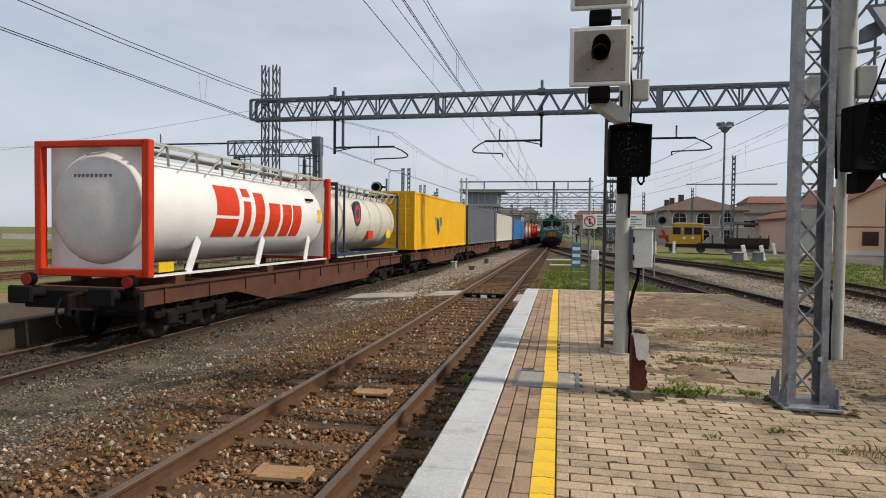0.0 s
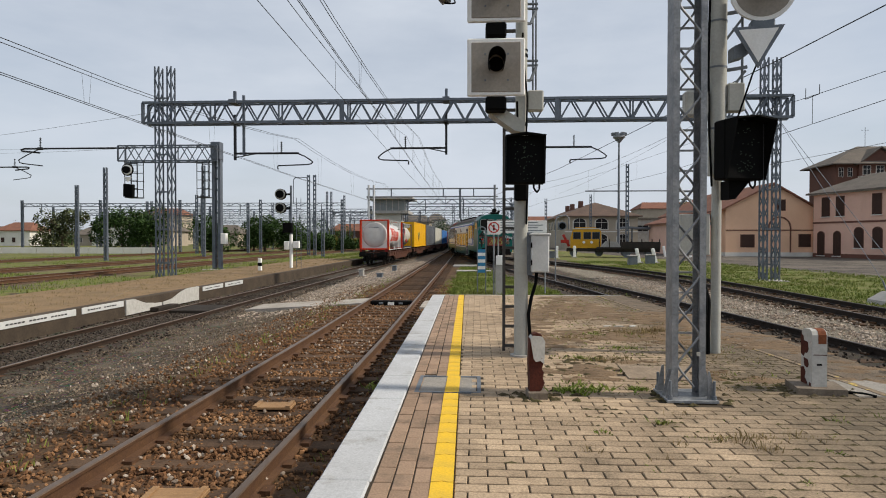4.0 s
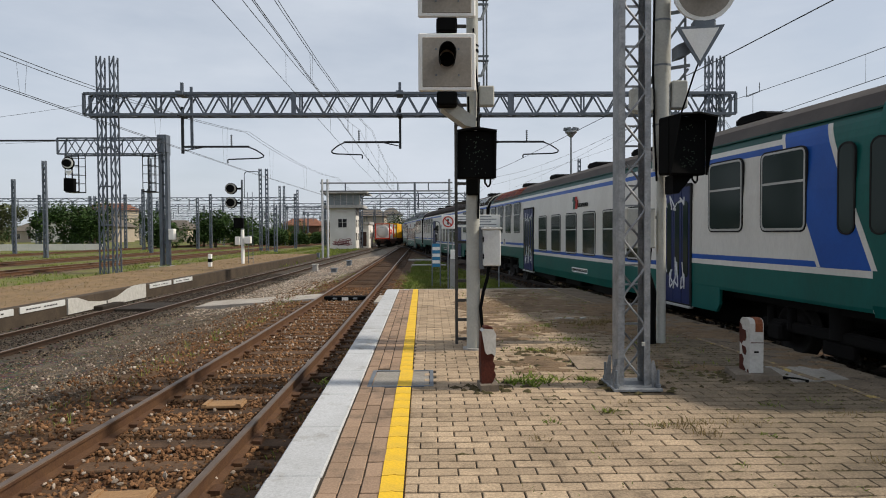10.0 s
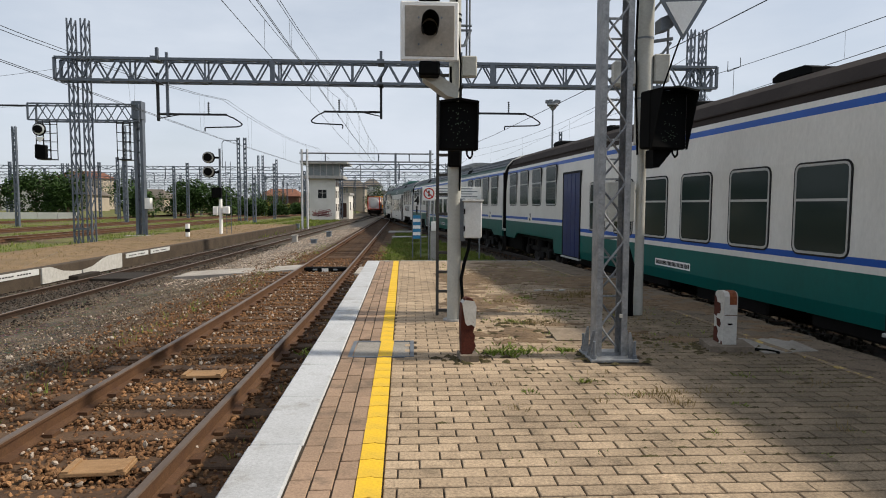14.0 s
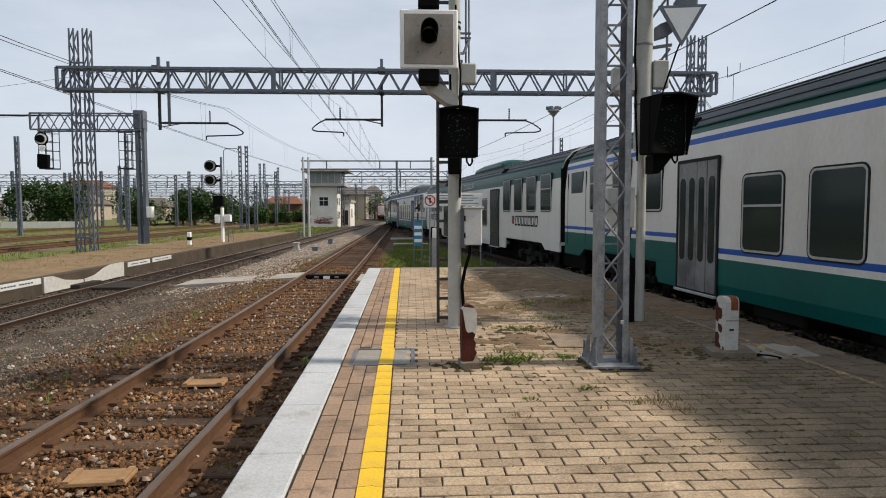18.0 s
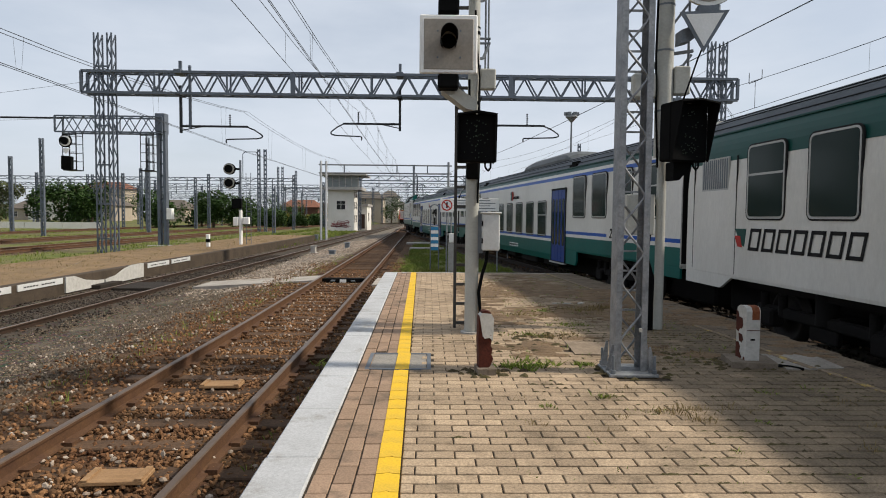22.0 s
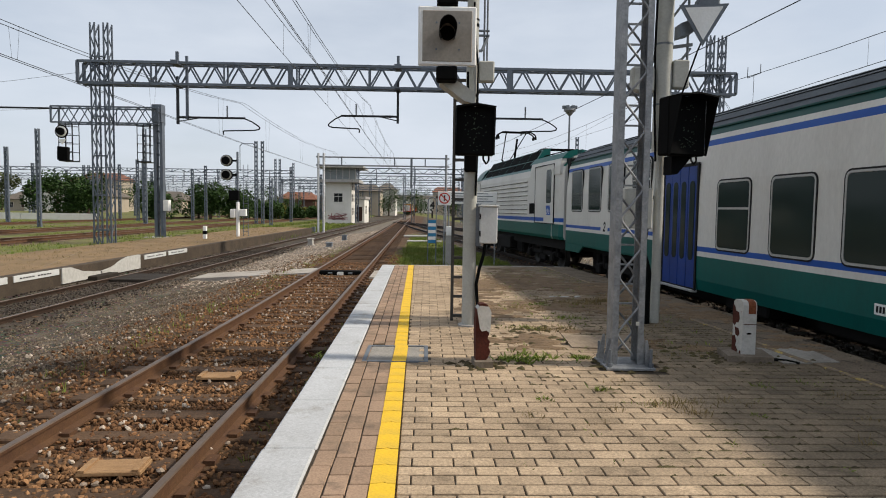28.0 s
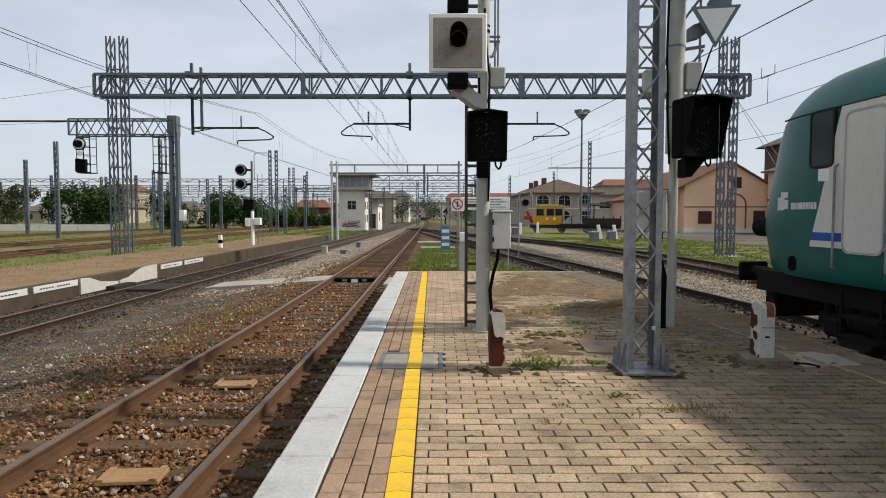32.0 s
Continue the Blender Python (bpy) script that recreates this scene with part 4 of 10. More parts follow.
def build_signal_b():
    s = thing("railway_signal", "grey post with round head and white triangle", "railway signal", pose(5.72, 8.60, PLAT))
    part("post", Bm().cyl((0, 0, 0), (0, 0, 2.35), 0.062, 18).cyl((0, 0, 2.35), (0, 0, 6.2), 0.115, 18), M_CREAM, s)
    for z in (2.95, 3.75, 4.35, 4.85):
        part("clamp_strap", Bm().cyl((0, 0, z), (0, 0, z + 0.025), 0.12, 18), M_STEEL_DARK, s)
    d = part("disc_head", Bm().cyl((0, 0, 0), (0, 0.05, 0), 0.385, 32), M_WHITE, s, "round white rimmed signal head", pose(0.40, -0.42, 4.62, 0, 0, -10))
    part("face", Bm().cyl((0, -0.008, 0), (0, 0.01, 0), 0.335, 32), M_GREYFACE, d)
    part("hood", Bm().cyl((0, -0.30, -0.02), (0, 0.0, 0.0), 0.10, 18).box(-0.2, 0.05, -0.2, 0.2, 0.3, 0.2, 0, 0.05), M_BLACK, d)
    part("neck", Bm().box(-0.14, 0.0, -0.50, 0.14, 0.16, -0.36, 0, 0.02), M_STEEL_DARK, d)
    t = part("triangle_plate", Bm().prism([(-0.30, 0.0), (0.30, 0.0), (0.0, -0.52)], -0.02, 0.0, "y"), M_STEEL_DARK, s, "white triangle with a dark rim", pose(0.32, -0.46, 4.15, 0, 0, -10))
    part("white_face", Bm().prism([(-0.228, -0.036), (0.228, -0.036), (0.0, -0.445)], -0.026, -0.004, "y"), M_WHITE, t)
    part("head_bracket", Bm().prism([(0.08, 3.95), (0.36, 4.06), (0.36, 3.94), (0.22, 3.82), (0.08, 3.78)], -0.34, -0.14, "y"), M_STEEL_DARK, s)
    part("head_arm", Bm().box(0.08, -0.34, 4.52, 0.5, -0.22, 4.62), M_STEEL_DARK, s)
    led_box(s, pose(0.15, -0.48, 2.62, 0, 0, 17), 0.58, 0.74, 8, 0.20, 0.24)
    part("indicator_arm", Bm().prism([(0.02, 2.26), (0.26, 2.30), (0.26, 2.22), (0.10, 2.02), (0.02, 2.02)], -0.36, -0.08, "y"), M_BLACK, s)
    part("indicator_stay", Bm().box(0.0, -0.36, 2.5, 0.2, -0.05, 2.6), M_BLACK, s)
    part("cabinet", Bm().box(-0.50, -0.12, 1.30, -0.12, 0.15, 1.84, 0, 0.012), M_CREAM, s, "pale equipment cabinet")
    part("junction_box", Bm().box(0.11, -0.1, 3.18, 0.32, 0.06, 3.55, 0, 0.015), M_CREAM, s)
    part("junction_box", Bm().box(-0.44, -0.1, 3.12, -0.12, 0.06, 3.46, 0, 0.03), M_CREAM, s)
    part("cable", Bm().tube([(0.50, -0.3, 4.05), (0.34, -0.25, 3.6), (0.16, -0.15, 2.95), (0.15, -0.12, 2.8)], 0.012, 6), M_BLACK, s)
    part("cable", Bm().tube([(-0.12, -0.06, 4.8), (-0.14, -0.09, 4.3), (-0.15, -0.09, 3.7), (-0.13, -0.09, 2.9), (-0.1, -0.1, 2.2)], 0.016, 6), M_BLACK, s)
    part("cable", Bm().tube([(-0.16, -0.02, 1.3), (-0.2, -0.05, 1.0), (-0.12, -0.08, 0.7), (-0.13, -0.08, 0.3), (-0.12, -0.07, 0.0)], 0.03, 8), M_BLACK, s, "black cable conduit")
    part("cable", Bm().tube([(-0.24, 0.0, 1.3), (-0.24, -0.05, 1.1), (-0.16, -0.1, 0.75), (-0.17, -0.1, 0.0)], 0.02, 8), M_BLACK, s)
    lad = part("ladder", Bm().box(-0.42, 0.34, 0.0, -0.39, 0.38, 6.0).box(-0.14, 0.34, 0.0, -0.11, 0.38, 6.0), M_STEEL, s)
    for i in range(20):
        part("rung", Bm().box(-0.39, 0.345, 0.2 + i * 0.28, -0.14, 0.375, 0.225 + i * 0.28), M_STEEL, lad)
    for z in (1.7, 3.6, 5.4):
        part("stay", Bm().box(-0.15, 0.06, z, -0.02, 0.36, z + 0.04), M_STEEL, lad)
    g = Bm()
    for z in (3.75, 4.5):
        g.bar((0.1, 0.1, z), (0.42, 0.1, z + 0.05), 0.04, 0.04).bar((0.1, 0.1, z - 0.4), (0.4, 0.1, z), 0.03, 0.03)
    g.tube([(0.36, 0.1, 3.3), (0.36, 0.1, 4.7)], 0.018, 6)
    part("guard_rail", g, M_STEEL_DARK, s)


build_signal_a()
build_signal_b()


# ---- signs beyond the platform end ----
M_SIGNBLUE = mat("sign_blue", (0.04, 0.22, 0.42), 0.5, 0, (0.03, 0.16, 0.3), 0.5, 4, 40, 0, 0.1)


def build_signs():
    z0 = -0.2
    s = thing("distance_marker", "kilometre frame with blue and white stripes", "track sign", pose(2.76, 24.6, z0))
    fr = Bm()
    for x in (-0.16, 0.16):
        fr.cyl((x, 0, 0), (x, 0, 2.45), 0.022, 8)
    fr.tube([(-0.16, 0, 2.45), (-0.13, 0, 2.55), (-0.05, 0, 2.6), (0.05, 0, 2.6), (0.13, 0, 2.55), (0.16, 0, 2.45)], 0.022, 8)
    part("frame", fr, M_STEEL_DARK, s)
    for i in range(7):
        part("stripe", Bm().box(-0.145, -0.02, 0.82 + i * 0.13, 0.145, 0.0, 0.945 + i * 0.13), M_SIGNBLUE if i % 2 == 0 else M_WHITE, s)
    for d, z in (("4", 2.28), ("1", 1.93)):
        lettering("digit", d, 0.40, M_SEAL_SIGN, s, Matrix.Translation((0, -0.012, z)) @ pose(0, 0, 0, 90, 0, 0), 0.004, 0, 0.01)
    p = thing("warning_sign", "white no crossing sign on a post", "track sign", pose(3.22, 24.1, z0))
    part("post", Bm().cyl((0, 0.03, 0), (0, 0.03, 2.75), 0.03, 8), M_STEEL, p)
    part("plate", Bm().box(-0.25, -0.01, 2.30, 0.25, 0.01, 2.82, 0, 0.008), M_WHITE, p)
    g = Bm()
    n = 24
    for i in range(n):
        a, b = 2 * math.pi * i / n, 2 * math.pi * (i + 1) / n
        g.bar((0.19 * math.cos(a), -0.014, 2.57 + 0.19 * math.sin(a)), (0.19 * math.cos(b), -0.014, 2.57 + 0.19 * math.sin(b)), 0.045, 0.004, 0, (0, 1, 0))
    g.bar((-0.13, -0.014, 2.70), (0.13, -0.014, 2.44), 0.04, 0.004, 0, (0, 1, 0))
    part("red_ring", g, M_RED_SIGN, p)
    part("black_mark", Bm().box(-0.03, -0.013, 2.46, 0.03, -0.01, 2.68), M_SEAL_SIGN, p)
    b = thing("notice_board", "long white notice board on thin posts", "notice board", pose(4.3, 24.35, z0))
    for x in (-0.9, 0.9):
        part("post", Bm().cyl((x, 0.03, 0), (x, 0.03, 2.8), 0.028, 8), M_STEEL, b)
    part("board", Bm().box(-0.95, -0.012, 2.36, 0.95, 0.012, 2.84, 0, 0.008), M_WHITE, b)
    ln = Bm()
    for i in range(4):
        ln.box(-0.85, -0.016, 2.45 + i * 0.1, 0.8 - 0.2 * (i % 2), -0.01, 2.48 + i * 0.1)
    part("text_line", ln, M_STEEL_DARK, b)
    c = thing("cable_box", "pale trackside cable box on a stand", "cable box", pose(3.42, 24.0, z0))
    part("stand", Bm().box(-0.14, -0.06, 0.0, 0.14, 0.10, 1.15, 0, 0.01), M_CONCRETE, c)
    part("box", Bm().box(-0.12, -0.1, 1.15, 0.14, 0.1, 1.5, 0, 0.01), M_WHITE, c)
    h = thing("dwarf_signal", "small round shunting signal on a bent pipe", "railway signal", pose(6.3, 30.0, z0))
    part("pipe", Bm().tube([(0, 0, 0), (0, 0, 3.0), (0.1, 0, 3.2), (0.5, 0, 3.25), (0.62, 0, 3.1), (0.62, 0, 2.6)], 0.03, 8), M_STEEL, h)
    part("head", Bm().cyl((0.3, -0.15, 2.75), (0.3, 0.1, 2.75), 0.2, 16), M_STEEL_DARK, h)
    part("lens", Bm().cyl((0.3, -0.17, 2.75), (0.3, -0.15, 2.75), 0.15, 16), M_BLACK, h)


M_SEAL_SIGN = mat("sign_black", (0.015, 0.015, 0.015), 0.5, 0, bump=0)
M_RED_SIGN = mat("sign_red", (0.5, 0.04, 0.03), 0.5, 0, bump=0)
build_signs()

# ---- overhead line structures ----
def lattice_post(parent, x, y, z0, z1, w, d, bar=0.05, step=0.7, material=None, name="leg", lace=0.55):
    """Four corner angles and zigzag lacing on all faces."""
    material = material or M_GANTRY
    g = Bm()
    for sx in (-1, 1):
        for sy in (-1, 1):
            cx, cy = x + sx * w / 2, y + sy * d / 2
            g.box(cx - bar / 2, cy - bar / 2, z0, cx + bar / 2, cy + bar / 2, z1)
    n = max(2, int((z1 - z0) / step))
    for i in range(n):
        a, b = z0 + (z1 - z0) * i / n, z0 + (z1 - z0) * (i + 1) / n
        k = 1 if i % 2 else -1
        for sy in (-1, 1):
            g.bar((x - k * w / 2, y + sy * d / 2, a), (x + k * w / 2, y + sy * d / 2, b), bar * lace, bar * 0.3, 0, (0, 1, 0))
        for sx in (-1, 1):
            g.bar((x + sx * w / 2, y - k * d / 2, a), (x + sx * w / 2, y + k * d / 2, b), bar * lace, bar * 0.3, 0, (1, 0, 0))
    return part(name, g, material, parent)


def truss(parent, x0, x1, y, z0, z1, d, bar, panel, material=None, name="beam"):
    """A box truss along x with W lacing on its faces."""
    material = material or M_GANTRY
    g = Bm()
    for sy in (-1, 1):
        for z in (z0, z1):
            g.box(x0, y + sy * d / 2 - bar / 2, z - bar / 2, x1, y + sy * d / 2 + bar / 2, z + bar / 2)
    n = max(2, int(round((x1 - x0) / panel)))
    for i in range(n):
        a, b = x0 + (x1 - x0) * i / n, x0 + (x1 - x0) * (i + 1) / n
        lo, hi = (z0, z1) if i % 2 == 0 else (z1, z0)
        for sy in (-1, 1):
            g.bar((a, y + sy * d / 2, lo), (b, y + sy * d / 2, hi), bar * 0.6, bar * 0.4, 0, (0, 1, 0))
            if i % 6 == 0:
                g.box(a - bar * 0.3, y + sy * d / 2 - bar * 0.3, z0, a + bar * 0.3, y + sy * d / 2 + bar * 0.3, z1)
        k = 1 if i % 2 else -1
        for z in (z0, z1):
            g.bar((a, y - k * d / 2, z), (b, y + k * d / 2, z), bar * 0.5, bar * 0.3)
    for x in (x0, x1):
        for sy in (-1, 1):
            g.box(x - bar / 2, y + sy * d / 2 - bar / 2, z0, x + bar / 2, y + sy * d / 2 + bar / 2, z1)
    return part(name, g, material, parent)


def insulator(g, p, q, r=0.05, n=5):
    p, q = Vector(p), Vector(q)
    for i in range(n):
        c = p.lerp(q, (i + 0.5) / n)
        d = (q - p).normalized() * 0.018
        g.cyl(c - d, c + d, r, 10)
    g.cyl(p, q, r * 0.4, 8)


M_ARM = mat("dark_pipe_steel", (0.030, 0.032, 0.036), 0.6, 0.3, (0.05, 0.05, 0.052), 0.5, 4, 40, 0.05, 0.2)


def cantilever(parent, x, y, z_top, arm_dir, arm_len, z_arm):
    """A drop post under the beam with a pipe arm, an insulator and a curved registration arm."""
    d = part("drop_post", Bm().box(x - 0.06, y - 0.06, z_arm - 0.35, x + 0.06, y + 0.06, z_top + 0.45).box(x - 0.12, y - 0.42, z_top - 0.1, x + 0.12, y + 0.42, z_top - 0.02), M_ARM, parent)
    g = Bm()
    hook = ((0.80, 0.0), (0.90, -0.17), (0.97, -0.36), (1.0, -0.47), (0.985, -0.56), (0.93, -0.61), (0.56, -0.66), (0.55, -0.72), (0.555, -0.86))
    g.tube([(x, y, z_arm), (x + arm_dir * arm_len * 0.82, y, z_arm)], 0.055, 8)
    g.tube([(x, y, z_arm - 0.22), (x + arm_dir * arm_len * 0.25, y, z_arm - 0.03)], 0.026, 8)
    g.tube([(x + arm_dir * arm_len * u, y, z_arm + v) for u, v in hook], 0.034, 8)
    part("pipe_arm", g, M_ARM, parent)
    i = Bm()
    a = x + arm_dir * arm_len * 0.60
    insulator(i, (a, y, z_arm), (a, y, z_arm + 0.62), 0.055, 6)
    part("insulator", i, M_ARM, parent)
    i = Bm()
    insulator(i, (x + arm_dir * 0.25, y, z_arm), (x + arm_dir * 0.65, y, z_arm), 0.07, 5)
    part("insulator", i, M_ARM, parent)


def build_main_gantry():
    g = thing("overhead_gantry", "galvanised lattice portal gantry spanning the tracks", "overhead gantry")
    Y, ZB, ZT = 33.1, 8.12, 9.2
    for xs, lab in (((-14.52, -13.85), "l"), ((17.26, 17.88), "r")):
        for x in xs:
            lattice_post(g, x, Y, -0.25, 11.15, 0.22, 0.42, 0.065, 0.62, M_GANTRY, "tower_leg", 0.85)
        for z in (0.6, 2.4, 4.4, 6.4, 8.0, 9.4):
            part("tower_tie", Bm().box(xs[0], Y - 0.3, z, xs[1], Y - 0.24, z + 0.08), M_GANTRY, g)
        part("foundation", Bm().box(xs[0] - 0.5, Y - 0.6, -0.6, xs[1] + 0.5, Y + 0.6, -0.18, 0, 0.04), M_CONCRETE, g)
    truss(g, -15.25, 18.55, Y, ZB, ZT, 0.6, 0.13, 0.62, M_GANTRY, "beam")
    for x in (-4.5, 6.7):
        part("splice_plate", Bm().box(x - 0.12, Y - 0.38, ZB - 0.05, x + 0.12, Y - 0.32, ZT + 0.05), M_GANTRY, g)
    cantilever(g, -10.35, Y, ZB, 1, 4.2, 6.5)
    part("drop_post", Bm().box(-9.93, Y - 0.06, 6.4, -9.81, Y + 0.06, ZT + 0.4), M_GANTRY, g)
    cantilever(g, 0.97, Y, ZB, -1, 3.6, 6.72)
    cantilever(g, 5.1, Y, ZB, 1, 4.2, 6.72)
    for x in (-10.35, 0.97, 5.1):
        part("beam_bracket", Bm().box(x - 0.18, Y - 0.45, ZT - 0.08, x + 0.18, Y + 0.45, ZT + 0.12).box(x - 0.07, Y - 0.07, ZT + 0.1, x + 0.07, Y + 0.07, ZT + 0.62), M_GANTRY, g)


build_main_gantry()


def pipe_cantilever(parent, x0, x1, y, z):
    """A long level pipe with a hooked end, a registration pipe under it and a standing insulator."""
    s = 1 if x1 > x0 else -1
    part("pipe_arm", Bm().tube([(x0, y, z), (x1 - s * 0.25, y, z), (x1, y, z - 0.06), (x1 - s * 0.08, y, z - 0.16), (x1 - s * 1.3, y, z - 0.28)], 0.06, 8), M_ARM, parent)
    part("registration_pipe", Bm().tube([(x1 - s * 1.2, y, z - 0.06), (x1 - s * 0.35, y, z - 0.45), (x1 + s * 0.18, y, z - 0.75), (x1 + s * 0.12, y, z - 0.93), (x1 - s * 0.15, y, z - 1.0), (x1 - s * 1.5, y, z - 1.16)], 0.035, 8), M_ARM, parent)
    i = Bm()
    insulator(i, (x1 - s * 1.35, y, z), (x1 - s * 1.35, y, z + 0.75), 0.07, 6)
    part("insulator", i, M_ARM, parent)
    part("clamp", Bm().box(x1 - s * 1.35 - 0.16, y - 0.09, z - 0.09, x1 - s * 1.35 + 0.16, y + 0.09, z + 0.09, 0, 0.02), M_ARM, parent)


def build_side_mast():
    m = thing("catenary_mast", "steel mast with long pipe cantilever at the yard", "catenary mast")
    part("post", Bm().box(-45.2, 54.85, -0.4, -44.9, 55.15, 9.4), M_GANTRY, m)
    part("foundation", Bm().box(-45.6, 54.5, -0.6, -44.5, 55.5, -0.05, 0, 0.04), M_CONCRETE, m)
    pipe_cantilever(m, -44.95, -38.0, 55.0, 8.45)


def build_signal_gantry():
    g = thing("signal_gantry", "cantilever signal gantry with caged walkway", "signal gantry")
    Y, x0, x1, ZB, ZT = 41.0, -21.2, -14.5, 7.1, 8.1
    for x in (-14.86, -14.48):
        part("column", Bm().box(x - 0.09, Y - 0.2, -0.3, x + 0.10, Y + 0.2, 8.25), M_GANTRY, g)
    part("column_head", Bm().box(-15.0, Y - 0.3, 7.2, -14.36, Y + 0.3, 8.35, 0, 0.03), M_GANTRY, g)
    for i in range(9):
        part("column_tie", Bm().box(-14.78, Y - 0.05, 0.6 + i * 0.75, -14.56, Y + 0.05, 0.72 + i * 0.75), M_GANTRY, g)
    truss(g, x0, x1, Y, ZB, ZT, 0.9, 0.09, 0.6, M_GANTRY, "beam")
    for cx in (-20.35, -15.45):
        c = Bm()
        for dx in (-0.42, 0.0, 0.42):
            for dy in (-0.4, 0.4):
                c.box(cx + dx - 0.02, Y + dy - 0.02, 4.7, cx + dx + 0.02, Y + dy + 0.02, 7.1)
        for k in range(5):
            c.box(cx - 0.44, Y - 0.42, 4.7 + k * 0.55, cx + 0.44, Y - 0.38, 4.74 + k * 0.55).box(cx - 0.44, Y + 0.38, 4.7 + k * 0.55, cx + 0.44, Y + 0.42, 4.74 + k * 0.55)
        c.box(cx - 0.44, Y - 0.42, 4.66, cx + 0.44, Y + 0.42, 4.70)
        part("cage", c, M_ARM, g, "hanging maintenance cage")
    h = part("signal_head", Bm().cyl((-20.4, Y - 0.75, 6.48), (-20.4, Y - 0.67, 6.48), 0.40, 24), M_BLACK, g)
    part("face", Bm().cyl((-20.4, Y - 0.78, 6.48), (-20.4, Y - 0.75, 6.48), 0.33, 24), M_WHITE, h, "pale face ring")
    part("lens", Bm().cyl((-20.4, Y - 0.95, 6.48), (-20.4, Y - 0.78, 6.48), 0.235, 18), M_BLACK, h)
    part("indicator_box", Bm().box(-0.33, -0.15, -0.42, 0.33, 0.15, 0.42, 0, 0.03), M_BLACK, g, m=pose(-20.35, Y - 0.65, 5.12, 8, 6, 0))
    part("marker_plate", Bm().prism([(-20.65, 6.02), (-20.15, 6.02), (-20.4, 5.66)], Y - 0.7, Y - 0.66, "y"), M_WHITE, g)
    part("cabinet", Bm().box(-14.35, Y - 0.3, 1.6, -14.0, Y + 0.1, 2.3, 0, 0.02), M_WHITE, g)
    pipe_cantilever(g, -20.6, -28.2, Y, 8.02)
    part("foundation", Bm().box(-15.5, Y - 0.6, -0.5, -14.0, Y + 0.6, -0.08, 0, 0.03), M_CONCRETE, g)


build_signal_gantry()
build_side_mast()


def build_far_signal():
    s = thing("railway_signal", "white post with two round black signal heads", "railway signal", pose(-9.6, 40.7, 0.03))
    part("post", Bm().cyl((0, 0, 0), (0, 0, 2.2), 0.11, 12), M_WHITE, s)
    part("upper_post", Bm().cyl((0, 0, 2.2), (0, 0, 5.4), 0.07, 10), M_GANTRY, s)
    for z in (4.83, 3.93):
        h = part("signal_head", Bm().cyl((-0.68, -0.15, z), (-0.68, 0.1, z), 0.36, 20).box(-0.5, -0.05, z - 0.06, 0.0, 0.05, z + 0.06), M_BLACK, s)
        part("rim", Bm().cyl((-0.68, -0.17, z), (-0.68, -0.14, z), 0.33, 20), M_CREAM, h)
        part("lens", Bm().cyl((-0.68, -0.30, z), (-0.68, -0.16, z), 0.25, 20), M_BLACK, h)
    part("indicator_box", Bm().box(-0.5, -0.2, 2.3, 0.1, 0.1, 2.95, 0, 0.02), M_BLACK, s)
    part("cabinet", Bm().box(-0.45, -0.15, 1.2, -0.15, 0.15, 1.75, 0, 0.02), M_WHITE, s)
    part("cabinet", Bm().box(0.15, -0.15, 1.3, 0.55, 0.15, 1.75, 0, 0.02), M_WHITE, s)
    lad = part("ladder", Bm().box(0.28, 0.2, 0, 0.31, 0.23, 4.6).box(0.58, 0.2, 0, 0.61, 0.23, 4.6), M_GANTRY, s)
    for i in range(14):
        part("rung", Bm().box(0.31, 0.2, 0.3 + i * 0.3, 0.58, 0.23, 0.33 + i * 0.3), M_GANTRY, lad)
    part("guard_rail", Bm().tube([(0.1, 0.2, 4.2), (0.1, 0.2, 5.8), (0.25, 0.2, 5.95), (0.95, 0.2, 5.95), (1.05, 0.2, 5.8), (1.05, 0.2, 4.2)], 0.025, 6), M_GANTRY, s)
    p = thing("marker_post", "small white post with dark top and bottom", "marker post", pose(-10.4, 37.0, 0.03))
    part("post", Bm().box(-0.10, -0.10, 0.0, 0.10, 0.10, 0.75, 0, 0.02), M_WHITE, p)
    part("band", Bm().box(-0.105, -0.105, 0.28, 0.105, 0.105, 0.48), M_BLACK, p)


build_far_signal()


# ---- far portals, masts, wires ----
M_WHITESTEEL = mat("pale_steel", (0.55, 0.56, 0.57), 0.5, 0.3, bump=0.05)


def slim_post(parent, x, y, z0, z1, w=0.26, name="post"):
    """Two upright channels close together, tied by battens."""
    g = Bm()
    for s in (-1, 1):
        g.box(x + s * w / 2 - 0.05, y - 0.11, z0, x + s * w / 2 + 0.05, y + 0.11, z1)
    n = int((z1 - z0) / 0.55)
    for i in range(n):
        z = z0 + 0.3 + i * 0.55
        g.box(x - w / 2, y - 0.09, z, x + w / 2, y + 0.09, z + 0.22)
    return part(name, g, M_GANTRY, parent)


